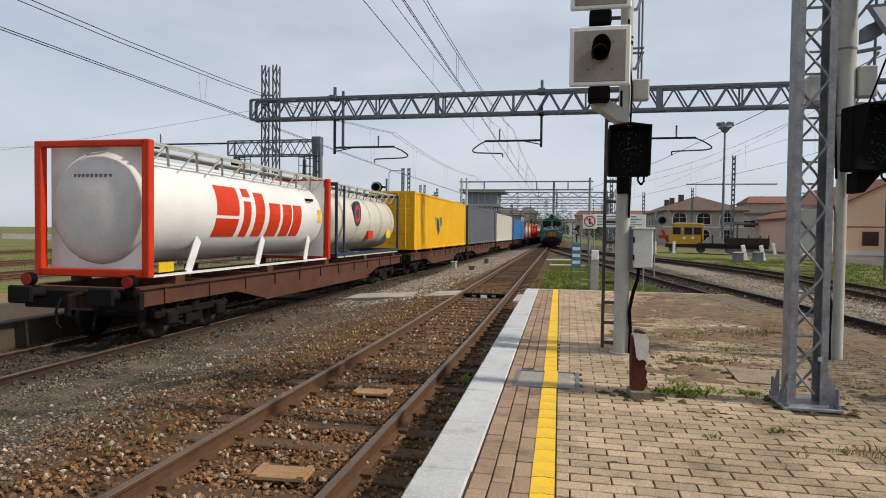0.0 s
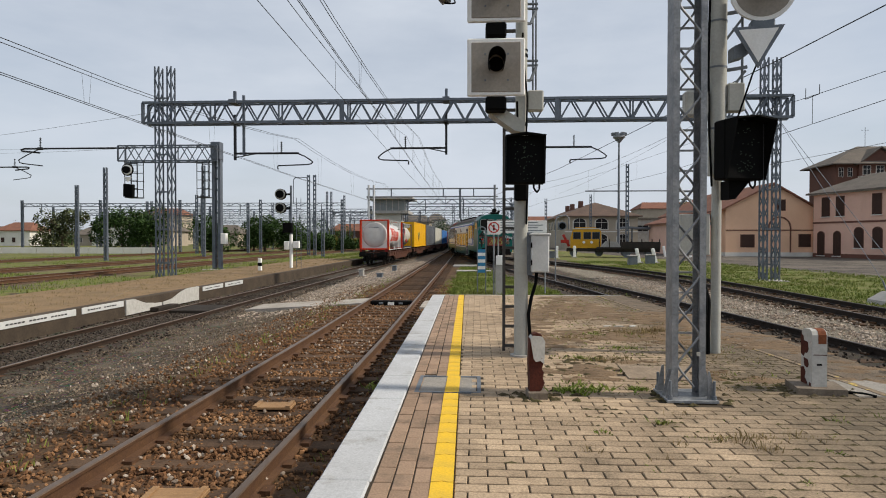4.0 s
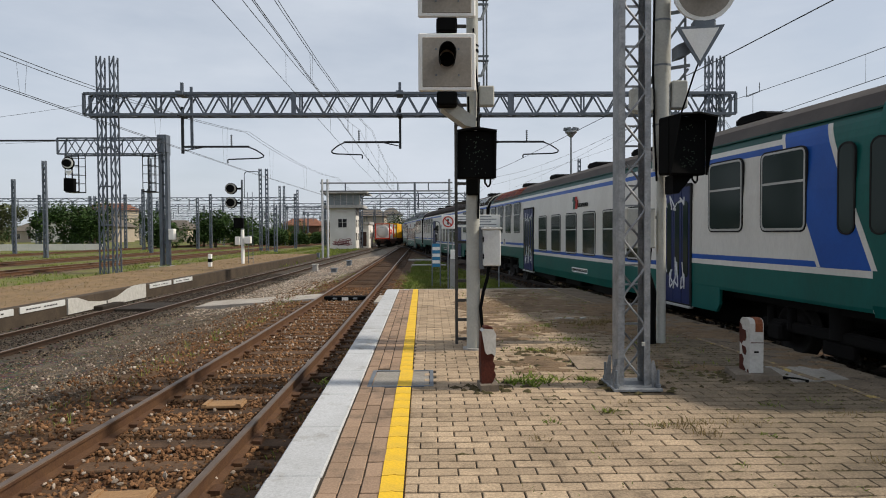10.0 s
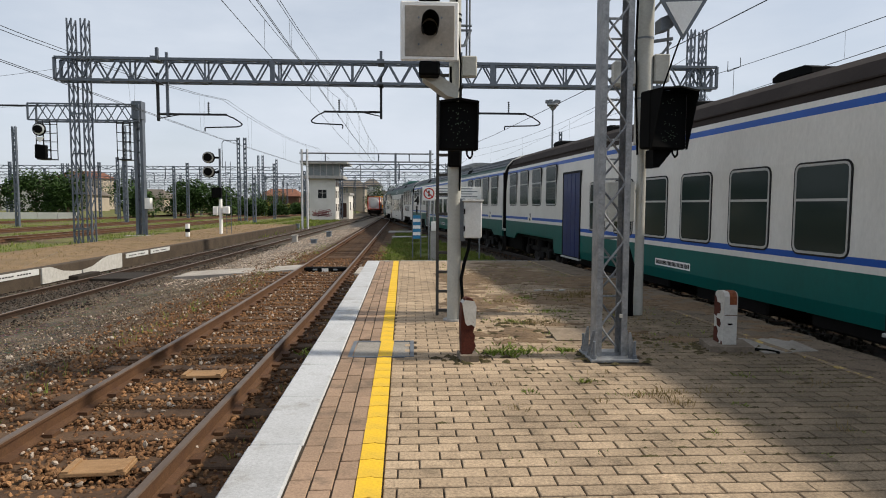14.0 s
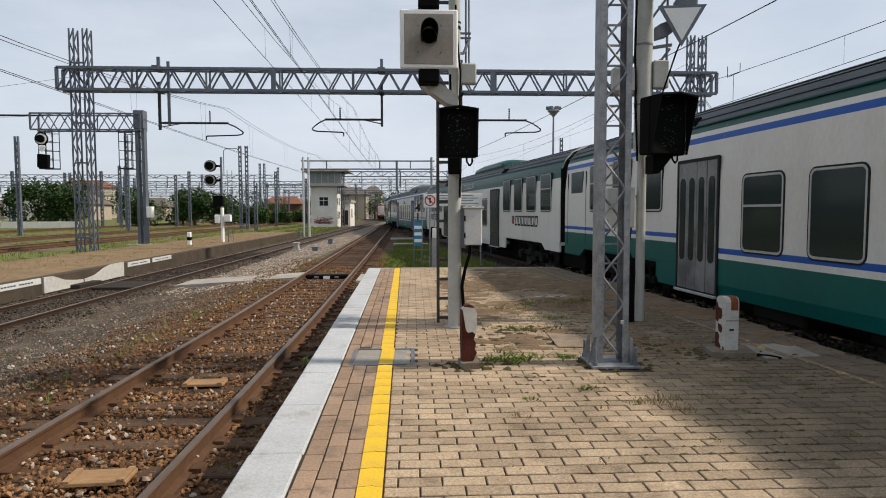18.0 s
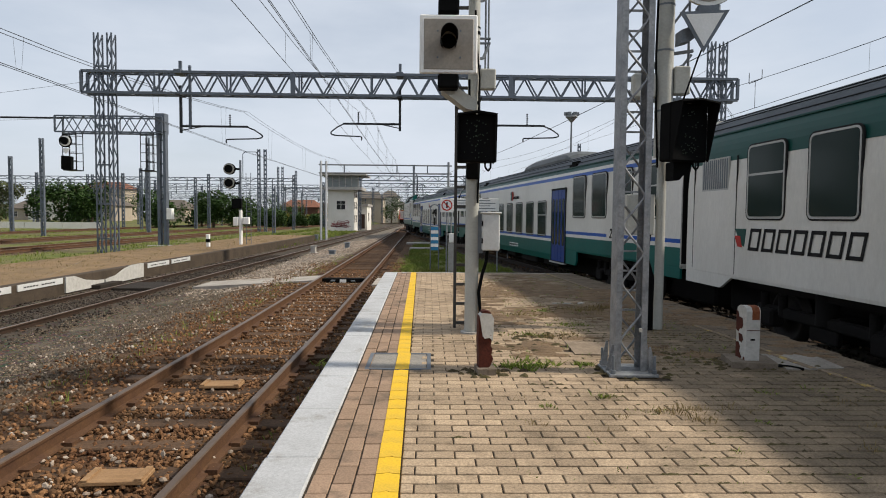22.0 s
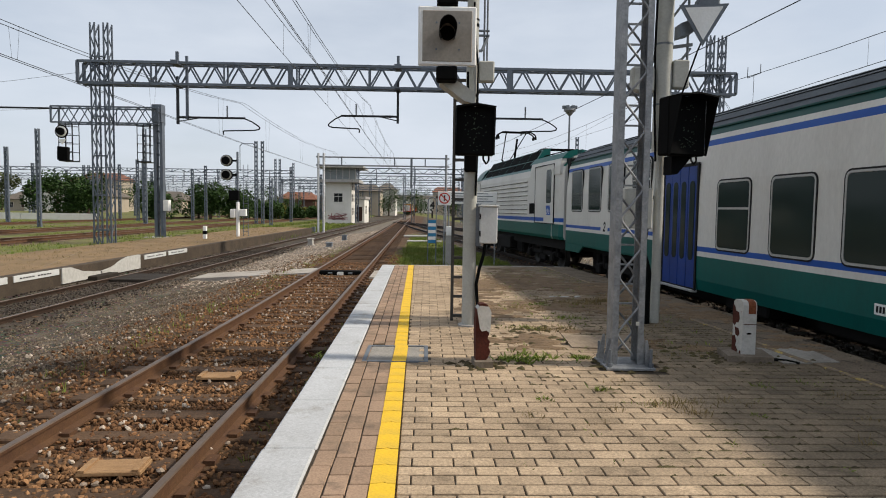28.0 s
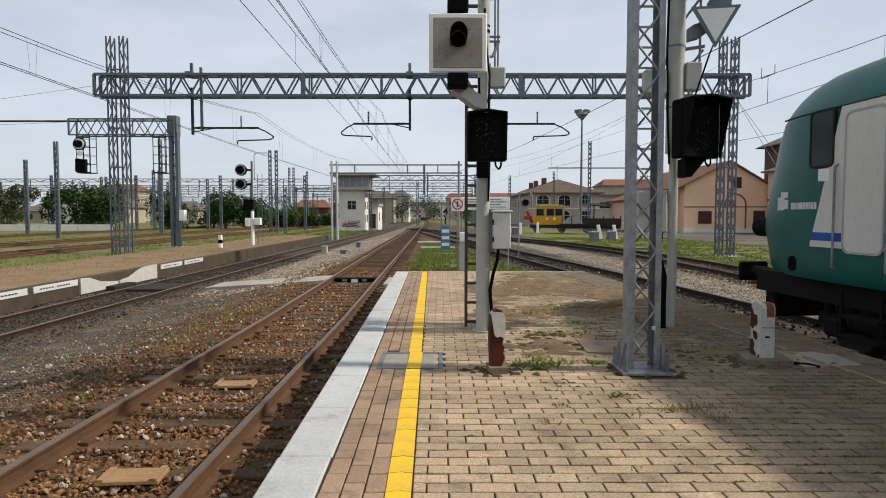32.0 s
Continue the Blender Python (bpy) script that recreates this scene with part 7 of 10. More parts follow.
    for cx, cy, s, n, k in ((5.05, 5.0, 0.10, 10, 0.45), (4.75, 5.0, 0.07, 7, 0.4), (5.9, 4.6, 0.05, 6, 0.4), (5.45, 4.15, 0.06, 6, 0.4), (3.9, 4.5, 0.05, 5, 0.35), (4.3, 5.6, 0.05, 5, 0.4), (3.35, 5.3, 0.05, 5, 0.3), (5.0, 6.6, 0.12, 10, 0.4), (4.5, 4.92, 0.07, 14, 0.5), (4.69, 4.99, 0.07, 14, 0.5), (4.62, 4.72, 0.06, 12, 0.5), (4.05, 4.8, 0.03, 6, 0.4), (5.27, 7.2, 0.1, 14, 0.5), (5.6, 7.05, 0.08, 12, 0.5), (4.05, 8.03, 0.22, 60, 0.5), (5.0, 10.25, 0.2, 50, 0.7), (5.5, 10.5, 0.15, 40, 0.7), (4.0, 9.7, 0.15, 30, 0.6), (3.4, 4.63, 0.02, 5, 0.4), (5.5, 6.7, 0.1, 10, 0.4), (6.0, 5.2, 0.08, 7, 0.4), (3.4, 4.7, 0.04, 4, 0.3)):
        for _ in range(n):
            spots.append((r.gauss(cx, s), r.gauss(cy, s * 0.4), PLAT - 0.012, r.uniform(0.5, 1.1) * k))
    blades("dry_paving_weeds", "flattened dry weeds over old paving", spots, M_DRY, 38, per=7, spread=0.09, wide=0.006)


def pebbles(name, label, spots, material, seed, rounded_off=False):
    """Angular stones: skewed boxes with a clipped look, one mesh."""
    r = np.random.RandomState(seed)
    n = len(spots)
    c = np.array([s[:3] for s in spots])
    k = np.array([s[3] for s in spots])
    base = np.array([(-1, -1, -1), (1, -1, -1), (1, 1, -1), (-1, 1, -1), (-0.7, -0.7, 1), (0.7, -0.7, 1), (0.7, 0.7, 1), (-0.7, 0.7, 1)], float)
    f = np.array([(0, 3, 2, 1), (4, 5, 6, 7), (0, 1, 5, 4), (1, 2, 6, 5), (2, 3, 7, 6), (3, 0, 4, 7)])
    if rounded_off:
        g = 1.618
        base = np.array([(-1, g, 0), (1, g, 0), (-1, -g, 0), (1, -g, 0), (0, -1, g), (0, 1, g), (0, -1, -g), (0, 1, -g), (g, 0, -1), (g, 0, 1), (-g, 0, -1), (-g, 0, 1)]) * 0.68
        f = np.array([(0, 11, 5), (0, 5, 1), (0, 1, 7), (0, 7, 10), (0, 10, 11), (1, 5, 9), (5, 11, 4), (11, 10, 2), (10, 7, 6), (7, 1, 8), (3, 9, 4), (3, 4, 2), (3, 2, 6), (3, 6, 8), (3, 8, 9), (4, 9, 5), (2, 4, 11), (6, 2, 10), (8, 6, 7), (9, 8, 1)])
    k_v, k_f = len(base), len(f[0])
    v = base[None] * (1 + r.uniform(-0.32, 0.32, (n, k_v, 3)))
    ax = r.normal(size=(n, 3))
    ax /= np.linalg.norm(ax, axis=1)[:, None]
    an = r.uniform(0, 6.28, n)
    K = np.zeros((n, 3, 3))
    K[:, 0, 1], K[:, 0, 2], K[:, 1, 0], K[:, 1, 2], K[:, 2, 0], K[:, 2, 1] = -ax[:, 2], ax[:, 1], ax[:, 2], -ax[:, 0], -ax[:, 1], ax[:, 0]
    R = np.eye(3)[None] + np.sin(an)[:, None, None] * K + (1 - np.cos(an))[:, None, None] * (K @ K)
    v = v * (k[:, None, None] * np.array([1.0, 0.8, 0.6])[None, None])
    v = np.einsum("nij,nkj->nki", R, v) + c[:, None]
    faces = (f[None] + (np.arange(n) * k_v)[:, None, None]).reshape(-1, k_f)
    me = bpy.data.meshes.new(name)
    me.from_pydata(v.reshape(-1, 3).tolist(), [], faces.tolist())
    me.materials.append(material)
    ob = new(name, me)
    return tagged(ob, label, "ballast", kind="stuff")


M_BALLAST_OILY = mat("oily_ballast_stone", (0.062, 0.049, 0.038), 0.85, 0, (0.028, 0.022, 0.018), 0.8, 1.0, 30, 0.4, 0.3, island=0.5)
M_STONE_PALE = mat("pale_ballast", (0.40, 0.34, 0.28), 0.9, 0, (0.22, 0.15, 0.10), 0.7, 2, 30, 0.2, 0.2, island=0.35)


def build_stones():
    r = random.Random(41)

    def z_at(x, y):
        return ground_height(x, y) + 0.035 * noise.noise((x * 0.7, y * 0.7, 0)) + 0.03 * noise.noise((x * 2.1, y * 2.1, 5))
    inner, grey, pale, oily = [], [], [], []
    for _ in range(17000):
        y = 2.6 + 22 * r.random() ** 1.7
        x = track_main(y) + r.uniform(-0.70, 0.68)
        on_sleeper = abs((y + 8.0 + 0.3) % 0.6 - 0.3) < 0.12
        if on_sleeper and r.random() > 0.7:
            continue
        inner.append((x, y, -0.205 + r.uniform(0, 0.045) + 0.02 * noise.noise((x * 3, y * 3, 1)), r.uniform(0.011, 0.027)))
    for _ in range(9000):
        y = 2.6 + 26 * r.random() ** 1.6
        x = r.choice((r.uniform(-1.9, -0.82), r.uniform(0.82, 1.50), r.uniform(-3.0, -0.82)))
        inner.append((x, y, z_at(x, y) + r.uniform(0.0, 0.035), r.uniform(0.011, 0.028)))
    for _ in range(26000):
        y = 3.5 + 28 * r.random() ** 1.4
        x = r.uniform(-5.6, -2.0)
        grey.append((x, y, z_at(x, y) + r.uniform(-0.008, 0.012), r.uniform(0.008, 0.019)))
    for _ in range(9000):
        y = 5 + 30 * r.random() ** 1.2
        where = r.randrange(4)
        x = (r.gauss(11.95 - 0.062 * y, 0.6), r.gauss(11.95 - 0.062 * y, 0.6), track_far(y) + r.uniform(-1.5, 1.3), track_bay(y) + r.uniform(-1.5, 1.0))[where]
        (pale if where < 2 else grey if where == 2 else oily).append((x, y, z_at(x, y) + 0.05, r.uniform(0.016, 0.036)))
    for _ in range(1600):
        y = 2.8 + 20 * r.random() ** 1.6
        x = r.choice((r.uniform(-0.68, 0.66), r.uniform(-2.2, 1.45), r.uniform(-4.5, -1.0)))
        if -0.7 < x < 0.7 and abs((y + 8.0 + 0.3) % 0.6 - 0.3) < 0.12 and r.random() > 0.3:
            continue
        pale.append((x, y, (-0.16 if -0.7 < x < 0.7 else z_at(x, y) + 0.02) + r.uniform(0, 0.02), r.uniform(0.010, 0.027)))
    for _ in range(9000):
        y = 8 + 30 * r.random() ** 1.3
        x = track_left(y) + r.choice((r.uniform(-0.70, 0.70), r.uniform(-1.6, 1.6)))
        oily.append((x, y, z_at(x, y) + r.uniform(-0.005, 0.02), r.uniform(0.014, 0.032)))
    for _ in range(6000):
        y = r.uniform(19, 60)
        x = r.uniform(-5.0, -1.9)
        pale.append((x, y, z_at(x, y) + r.uniform(0.0, 0.02), r.uniform(0.018, 0.04)))
    pebbles("oily_ballast", "dark oily ballast along the used tracks", oily, M_BALLAST_OILY, 4)
    pebbles("rusty_ballast", "rust brown angular ballast along the rails", inner, M_BALLAST_RUST, 1, True)
    pebbles("grey_ballast", "grey angular ballast between the tracks", grey, M_BALLAST, 2)
    pebbles("pale_ballast", "scattered pale clean ballast stones", pale, M_STONE_PALE, 3, True)


M_DIRT = mat("dark_platform_dirt", (0.185, 0.126, 0.076), 0.95, 0, (0.105, 0.072, 0.044), 0.8, 2.5, 40, 0.6, 0.4)


M_MOSS = mat("dry_dark_moss", (0.062, 0.048, 0.026), 0.95, 0, (0.095, 0.085, 0.032), 0.7, 2.0, 40, 0.5, 0.3)


def build_dirt():
    r = random.Random(51)
    g, clods = Bm(), Bm()
    for k in range(2200):
        y = 6.9 + 9.6 * r.random() ** 1.25
        x = r.uniform(3.15, edge_right(y) - 0.1)
        thick = noise.noise((x * 0.55, y * 0.42, 4.0)) + 0.25 - 0.22 * abs(y - 9.5) / 3.0 + (0.15 if x > line_right(y) else 0.0)
        if thick < r.uniform(-0.15, 0.35) or 4.05 < x < 5.15 and 6.8 < y < 7.85:
            continue
        R = 0.03 + 0.17 * r.random() ** 2
        n = 16
        ph = r.uniform(0, 99)
        vs = [(x, y, PLAT + 0.015 + 0.006 * r.random())]
        for f, zz in ((0.7, 0.011), (1.0, -0.002)):
            for i in range(n):
                a = 2 * math.pi * i / n
                q = R * f * (0.8 + 0.7 * noise.noise((math.cos(a) * 1.6 + ph, math.sin(a) * 1.6, ph)))
                vs.append((x + 1.7 * q * math.cos(a), y + q * math.sin(a), PLAT + zz + r.uniform(-0.002, 0.002)))
        g.add(vs, [(0, 1 + i, 1 + (i + 1) % n) for i in range(n)] + [(1 + i, 1 + n + i, 1 + n + (i + 1) % n, 1 + (i + 1) % n) for i in range(n)], 0, True)
    for cx, cy, spread, count in ((3.13, 6.16, 0.15, 26), (5.92, 6.52, 0.24, 40), (4.55, 6.2, 0.30, 26), (5.3, 7.0, 0.22, 16), (4.05, 8.0, 0.30, 22), (3.75, 7.35, 0.25, 16)):
        for _ in range(count):
            x, y, R = r.gauss(cx, spread), r.gauss(cy, spread * 0.55), r.uniform(0.015, 0.05)
            vs, n, ph = [(x, y, PLAT + 0.018 + 0.012 * r.random())], 10, r.uniform(0, 99)
            for f, zz in ((0.6, 0.012), (1.0, -0.002)):
                for i in range(n):
                    a = 2 * math.pi * i / n
                    q = R * f * (0.8 + 0.8 * noise.noise((math.cos(a) * 1.8 + ph, math.sin(a) * 1.8, ph)))
                    vs.append((x + 1.5 * q * math.cos(a), y + q * math.sin(a), PLAT + zz))
            clods.add(vs, [(0, 1 + i, 1 + (i + 1) % n) for i in range(n)] + [(1 + i, 1 + n + i, 1 + n + (i + 1) % n, 1 + (i + 1) % n) for i in range(n)], 0, True)
    solid("soil_clods", clods, M_MOSS, "dark clods of soil round the bollards", "soil", kind="stuff")
    moss = Bm()
    for k in range(2600):
        y = 2.6 + 7.0 * r.random()
        x = r.uniform(2.7, edge_right(y) - 0.1)
        if noise.noise((x * 0.8, y * 0.8, 8.0)) + 0.10 * (x - 5.0) < r.uniform(-0.1, 0.5):
            continue
        row = round((y - PLAT_Y0) / 0.125)
        y = PLAT_Y0 + row * 0.125
        R = 0.010 + 0.022 * r.random() ** 2
        n = 7
        vs = [(x, y, PLAT + 0.010)]
        for i in range(n):
            a = 2 * math.pi * i / n
            q = R * r.uniform(0.5, 1.2)
            vs.append((x + 2.2 * q * math.cos(a), y + 0.7 * q * math.sin(a), PLAT - 0.004))
        moss.add(vs, [(0, 1 + i, 1 + (i + 1) % n) for i in range(n)], 0, True)
    solid("joint_moss", moss, M_MOSS, "dark dry moss in the paving joints", "moss", kind="stuff")
    solid("soil_patches", g, M_DIRT, "drifts of dry soil over the paving", "soil", kind="stuff")


build_grass()
build_stones()
build_dirt()

# ---- track details ----
M_WOOD = mat("weathered_board", (0.33, 0.20, 0.10), 0.85, 0, (0.22, 0.125, 0.06), 0.6, 3, 40, 0.3, 0.25, stretch=(1, 6, 1))
M_TIMBER = mat("black_oiled_timber", (0.035, 0.028, 0.022), 0.9, 0, (0.02, 0.016, 0.013), 0.7, 2, 30, 0.4, 0.3)
M_PATH = mat("old_concrete_path", (0.40, 0.365, 0.32), 0.9, 0, (0.27, 0.24, 0.20), 0.7, 1.2, 30, 0.3, 0.2)


def build_track_details():
    for x, y, a in ((0.14, 5.0, 4), (0.06, 7.72, 2)):
        b = thing("track_board", "weathered wooden board between rails", "board", pose(x, y, -0.145, 0, 0, a))
        part("board", Bm().box(-0.24, -0.13, 0, 0.24, 0.13, 0.035, 0, 0.006), M_WOOD, b)
        for s in (-1, 1):
            part("batten", Bm().box(s * 0.20 - 0.025, -0.13, 0.036, s * 0.20 + 0.025, 0.13, 0.05), M_WOOD, b)
    x = thing("track_magnet", "black beam between the rails with pale plate", "track equipment", pose(track_main(19.9), 19.9, -0.06))
    part("beam", Bm().box(-0.66, -0.16, -0.12, 0.66, 0.16, 0.03, 0, 0.02), M_BLACK, x)
    part("plate", Bm().box(-0.10, -0.175, -0.10, 0.10, -0.155, -0.0), M_WHITE, x)
    for s in (-1, 1):
        part("clamp", Bm().cyl((s * 0.38, -0.18, -0.04), (s * 0.25, -0.18, -0.04), 0.03, 8), M_STEEL_DARK, x)
    p = thing("track_crossing", "worn concrete foot crossing over ballast", "path", kind="structure")
    part("slab", Bm().add([(-5.2, 20.7, -0.44), (-5.2, 22.5, -0.44), (-1.0, 21.3, -0.08), (-0.9, 19.7, -0.08), (-5.2, 20.7, -0.75), (-5.2, 22.5, -0.75), (-1.0, 21.3, -0.4), (-0.9, 19.7, -0.4)], [(0, 3, 2, 1), (4, 5, 6, 7), (0, 1, 5, 4), (1, 2, 6, 5), (2, 3, 7, 6), (3, 0, 4, 7)]), M_PATH, p)
    part("slab", Bm().box(0.85, 18.7, -0.2, 1.7, 20.6, -0.09, 0, 0.02), M_PATH, p)
    part("timber", Bm().box(-7.45, 20.0, -0.55, -6.05, 21.8, LOW - 0.02, 0, 0.02), M_TIMBER, p)
    # labels and ramp on the far platform's edge
    for a, b_ in ((13.0, 16.6), (16.85, 18.9), (24.5, 26.5), (26.75, 28.8)):
        s = thing("edge_sign", "white warning strip on platform edge", "sign", group="platform edge signs")
        part("strip", Bm().box(-8.36, a, -0.155, -8.325, b_, 0.02, 0, 0.004), M_CABINET, s)
        t = Bm()
        n = int((b_ - a - 0.5) / 0.13)
        for i in range(n):
            if i % 6 != 5:
                t.box(-8.327, a + 0.25 + i * 0.13, -0.085, -8.319, a + 0.25 + i * 0.13 + 0.09, -0.05)
        part("text_line", t, M_SEAL_SIGN, s)
    r = thing("platform_ramp", "white painted crossing ramp in platform edge", "ramp")
    part("flank", Bm().prism([(19.0, 0.03), (19.5, 0.01), (20.1, -0.16), (20.8, -0.24), (21.2, -0.26), (21.2, -0.45), (19.0, -0.45)], -8.40, -8.30, "x"), M_PEEL2, r)
    part("flank", Bm().prism([(21.3, -0.27), (22.0, -0.20), (22.7, 0.0), (23.3, 0.06), (24.1, 0.07), (24.1, -0.45), (21.3, -0.45)], -8.40, -8.30, "x"), M_PEEL2, r)
    part("ramp_slab", Bm().box(-8.95, 20.4, -0.5, -8.0, 21.8, -0.36, 0, 0.02), M_TIMBER, r)
    part("painted_line", Bm().add([(-9.0, 19.2, 0.04), (-9.0, 19.35, 0.04), (-11.5, 26.0, 0.04), (-11.5, 25.8, 0.04), (-9.0, 19.2, 0.034), (-9.0, 19.35, 0.034), (-11.5, 26.0, 0.034), (-11.5, 25.8, 0.034)], [(0, 1, 2, 3), (7, 6, 5, 4), (0, 3, 7, 4), (1, 5, 6, 2), (0, 4, 5, 1), (3, 2, 6, 7)]), M_YELLOW_OLD, r, "faded yellow line")
    # small equipment by the tracks
    for x, y, h, m_, nm, lab in ((-3.2, 44.0, 0.35, M_STEEL_DARK, "point_machine", "dark point motor beside the rails"), (-3.0, 36.0, 0.22, M_STEEL_DARK, "track_box", "small dark trackside box"), (-5.0, 41.0, 0.42, M_CONCRETE, "track_post", "short concrete marker post in ballast"),
                              (3.0, 52.0, 0.5, M_STEEL_DARK, "point_machine", "dark point motor beside the turnout"), (-8.6, 62.0, 0.5, M_STEEL_DARK, "track_box", "small dark trackside box")):
        t = thing(nm, lab, "track equipment", pose(x, y, ground_height(x, y)))
        part("body", Bm().box(-0.16, -0.2, 0.0, 0.16, 0.2, h, 0, 0.03), m_, t)
        part("cap", Bm().box(-0.2, -0.24, h, 0.2, 0.24, h + 0.06, 0, 0.02), m_, t)
        part("base", Bm().box(-0.25, -0.3, -0.08, 0.25, 0.3, 0.03, 0, 0.02), M_CONCRETE, t)
    # scraps of paper on the paving
    for k, (x, y, a) in enumerate(((4.82, 11.09, 20), (5.02, 11.05, -15), (5.25, 11.07, 40))):
        q = thing("litter", "crumpled white paper scrap on paving", "litter", pose(x, y, PLAT, 0, 0, a))
        part("scrap", Bm().prism([(-0.09, -0.02), (-0.02, -0.035), (0.08, -0.015), (0.06, 0.03), (-0.05, 0.035)], 0.004, 0.012 + 0.004 * k, "z"), M_PEEL2, q)
    # pale slabs by the turnout
    for x, y, w, d in ((2.0, 48, 2.4, 1.2), (2.4, 40, 2.2, 0.9)):
        c = thing("cable_cover", "pale concrete cable trough cover", "cable cover", pose(x, y, -0.2))
        part("cover", Bm().box(-w / 2, -d / 2, 0.0, w / 2, d / 2, 0.14, 0, 0.02), M_CONCRETE, c)


build_track_details()

# ---- passenger train ----
M_TR_WHITE = mat("coach_white", (0.635, 0.622, 0.58), 0.42, 0, (0.51, 0.495, 0.455), 0.6, 0.9, 25, 0.02, 0.06, stretch=(1, 1, 0.35))
M_TR_TEAL = mat("coach_teal", (0.004, 0.098, 0.085), 0.38, 0, (0.005, 0.066, 0.058), 0.6, 0.9, 25, 0.02, 0.08, stretch=(1, 1, 0.35))
M_TR_BLUE = mat("coach_blue", (0.012, 0.083, 0.37), 0.4, 0, (0.012, 0.060, 0.26), 0.5, 1.5, 25, 0.02, 0.06)
M_TR_ROOF = mat("coach_roof", (0.085, 0.073, 0.065), 0.8, 0, (0.05, 0.042, 0.04), 0.6, 1.0, 30, 0.1, 0.15)
M_TR_ROOF2 = mat("coach_roof_grey", (0.075, 0.088, 0.10), 0.55, 0, (0.045, 0.05, 0.058), 0.6, 1.0, 30, 0.05, 0.12)
M_TR_DARKGREEN = mat("coach_dark_green", (0.006, 0.062, 0.052), 0.4, 0, (0.02, 0.06, 0.052), 0.6, 1.2, 25, 0.02, 0.08)
# dirty underframe; its near-black also serves the filler and shade plates
M_UNDER = mat("dirty_underframe_and_shade", (0.0055, 0.0048, 0.0045), 0.9, 0, (0.010, 0.008, 0.0065), 0.5, 3, 30, 0.2, 0.3)
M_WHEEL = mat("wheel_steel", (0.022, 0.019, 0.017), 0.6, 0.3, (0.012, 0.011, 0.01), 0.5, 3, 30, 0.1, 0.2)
M_GLASS = glass_dark("coach_glass", (0.019, 0.031, 0.028))
M_RIM = mat("window_rim", (0.42, 0.42, 0.405), 0.4, 0.2, (0.33, 0.33, 0.31), 0.5, 3, 30, 0, 0.1)
M_SCREEN = glass_dark("windscreen_glass", (0.012, 0.012, 0.010))
M_SCREEN.node_tree.nodes["Principled BSDF"].inputs["Specular IOR Level"].default_value = 0.06
M_SEAL = mat("black_seal", (0.012, 0.012, 0.012), 0.7, 0, bump=0)
M_DOOR_BLUE = mat("door_dark_blue", (0.012, 0.024, 0.10), 0.4, 0, (0.01, 0.015, 0.05), 0.5, 2, 25, 0.03, 0.1)
M_DOOR_BLUE2 = mat("door_bright_blue", (0.012, 0.045, 0.22), 0.4, 0, (0.01, 0.025, 0.12), 0.5, 2, 25, 0.03, 0.1)
M_TR_AC = mat("grey_roof_unit", (0.135, 0.147, 0.152), 0.5, 0, (0.065, 0.072, 0.076), 0.7, 1.4, 25, 0.05, 0.12)
# roof seams, and the painted shade lines under the engine's ribs
M_TR_SEAM_SHADE = mat("roof_seam_and_rib_shade", (0.03, 0.035, 0.04), 0.7, 0, bump=0)
M_DOOR_GREY = mat("door_dirty_grey", (0.21, 0.21, 0.21), 0.5, 0, (0.06, 0.06, 0.06), 0.8, 1.5, 20, 0.05, 0.15)
M_DOOR_BLACK = mat("door_charcoal", (0.03, 0.032, 0.033), 0.4, 0, (0.015, 0.015, 0.015), 0.5, 2, 25, 0.03, 0.1)
M_SPRAY = mat("pale_spray_paint", (0.62, 0.64, 0.66), 0.6, 0, (0.45, 0.47, 0.5), 0.5, 8, 60, 0, 0.1)
M_SPRAY_RED = mat("red_spray_paint", (0.22, 0.032, 0.026), 0.6, 0, (0.10, 0.028, 0.026), 0.7, 2.5, 40, 0, 0.2)
M_SPRAY_GREEN = mat("green_spray_paint", (0.28, 0.42, 0.10), 0.6, 0, (0.35, 0.30, 0.08), 0.7, 6, 40, 0, 0.2)
M_RED = mat("red_paint", (0.45, 0.03, 0.025), 0.5, 0, (0.3, 0.03, 0.02), 0.5, 3, 30, 0.02, 0.1)
PITCH, HALF, MID = 26.4, 1.42, 13.2


def coach_outline(mid):
    """(x, z, band) from the skirt's foot up to the roof's crown; band colours the strip that begins there."""
    if mid:
        low = [(HALF - 0.05, 0.60, 0), (HALF, 0.80, 0), (HALF, 1.23, 1), (HALF, 1.32, 2), (HALF, 1.41, 1)]
    else:
        low = [(HALF - 0.01, 1.00, 0), (HALF, 1.05, 0), (HALF, 1.43, 1), (HALF, 1.52, 2), (HALF, 1.605, 1)]
    return low + [(HALF - 0.005, 2.6, 1), (HALF - 0.05, 3.215, 2), (HALF - 0.07, 3.32, 1), (HALF - 0.095, 3.41, 3), (HALF - 0.15, 3.54, 4), (1.04, 3.80, 4), (0.70, 3.97, 4), (0.32, 4.06, 4), (0.0, 4.08, 4)]


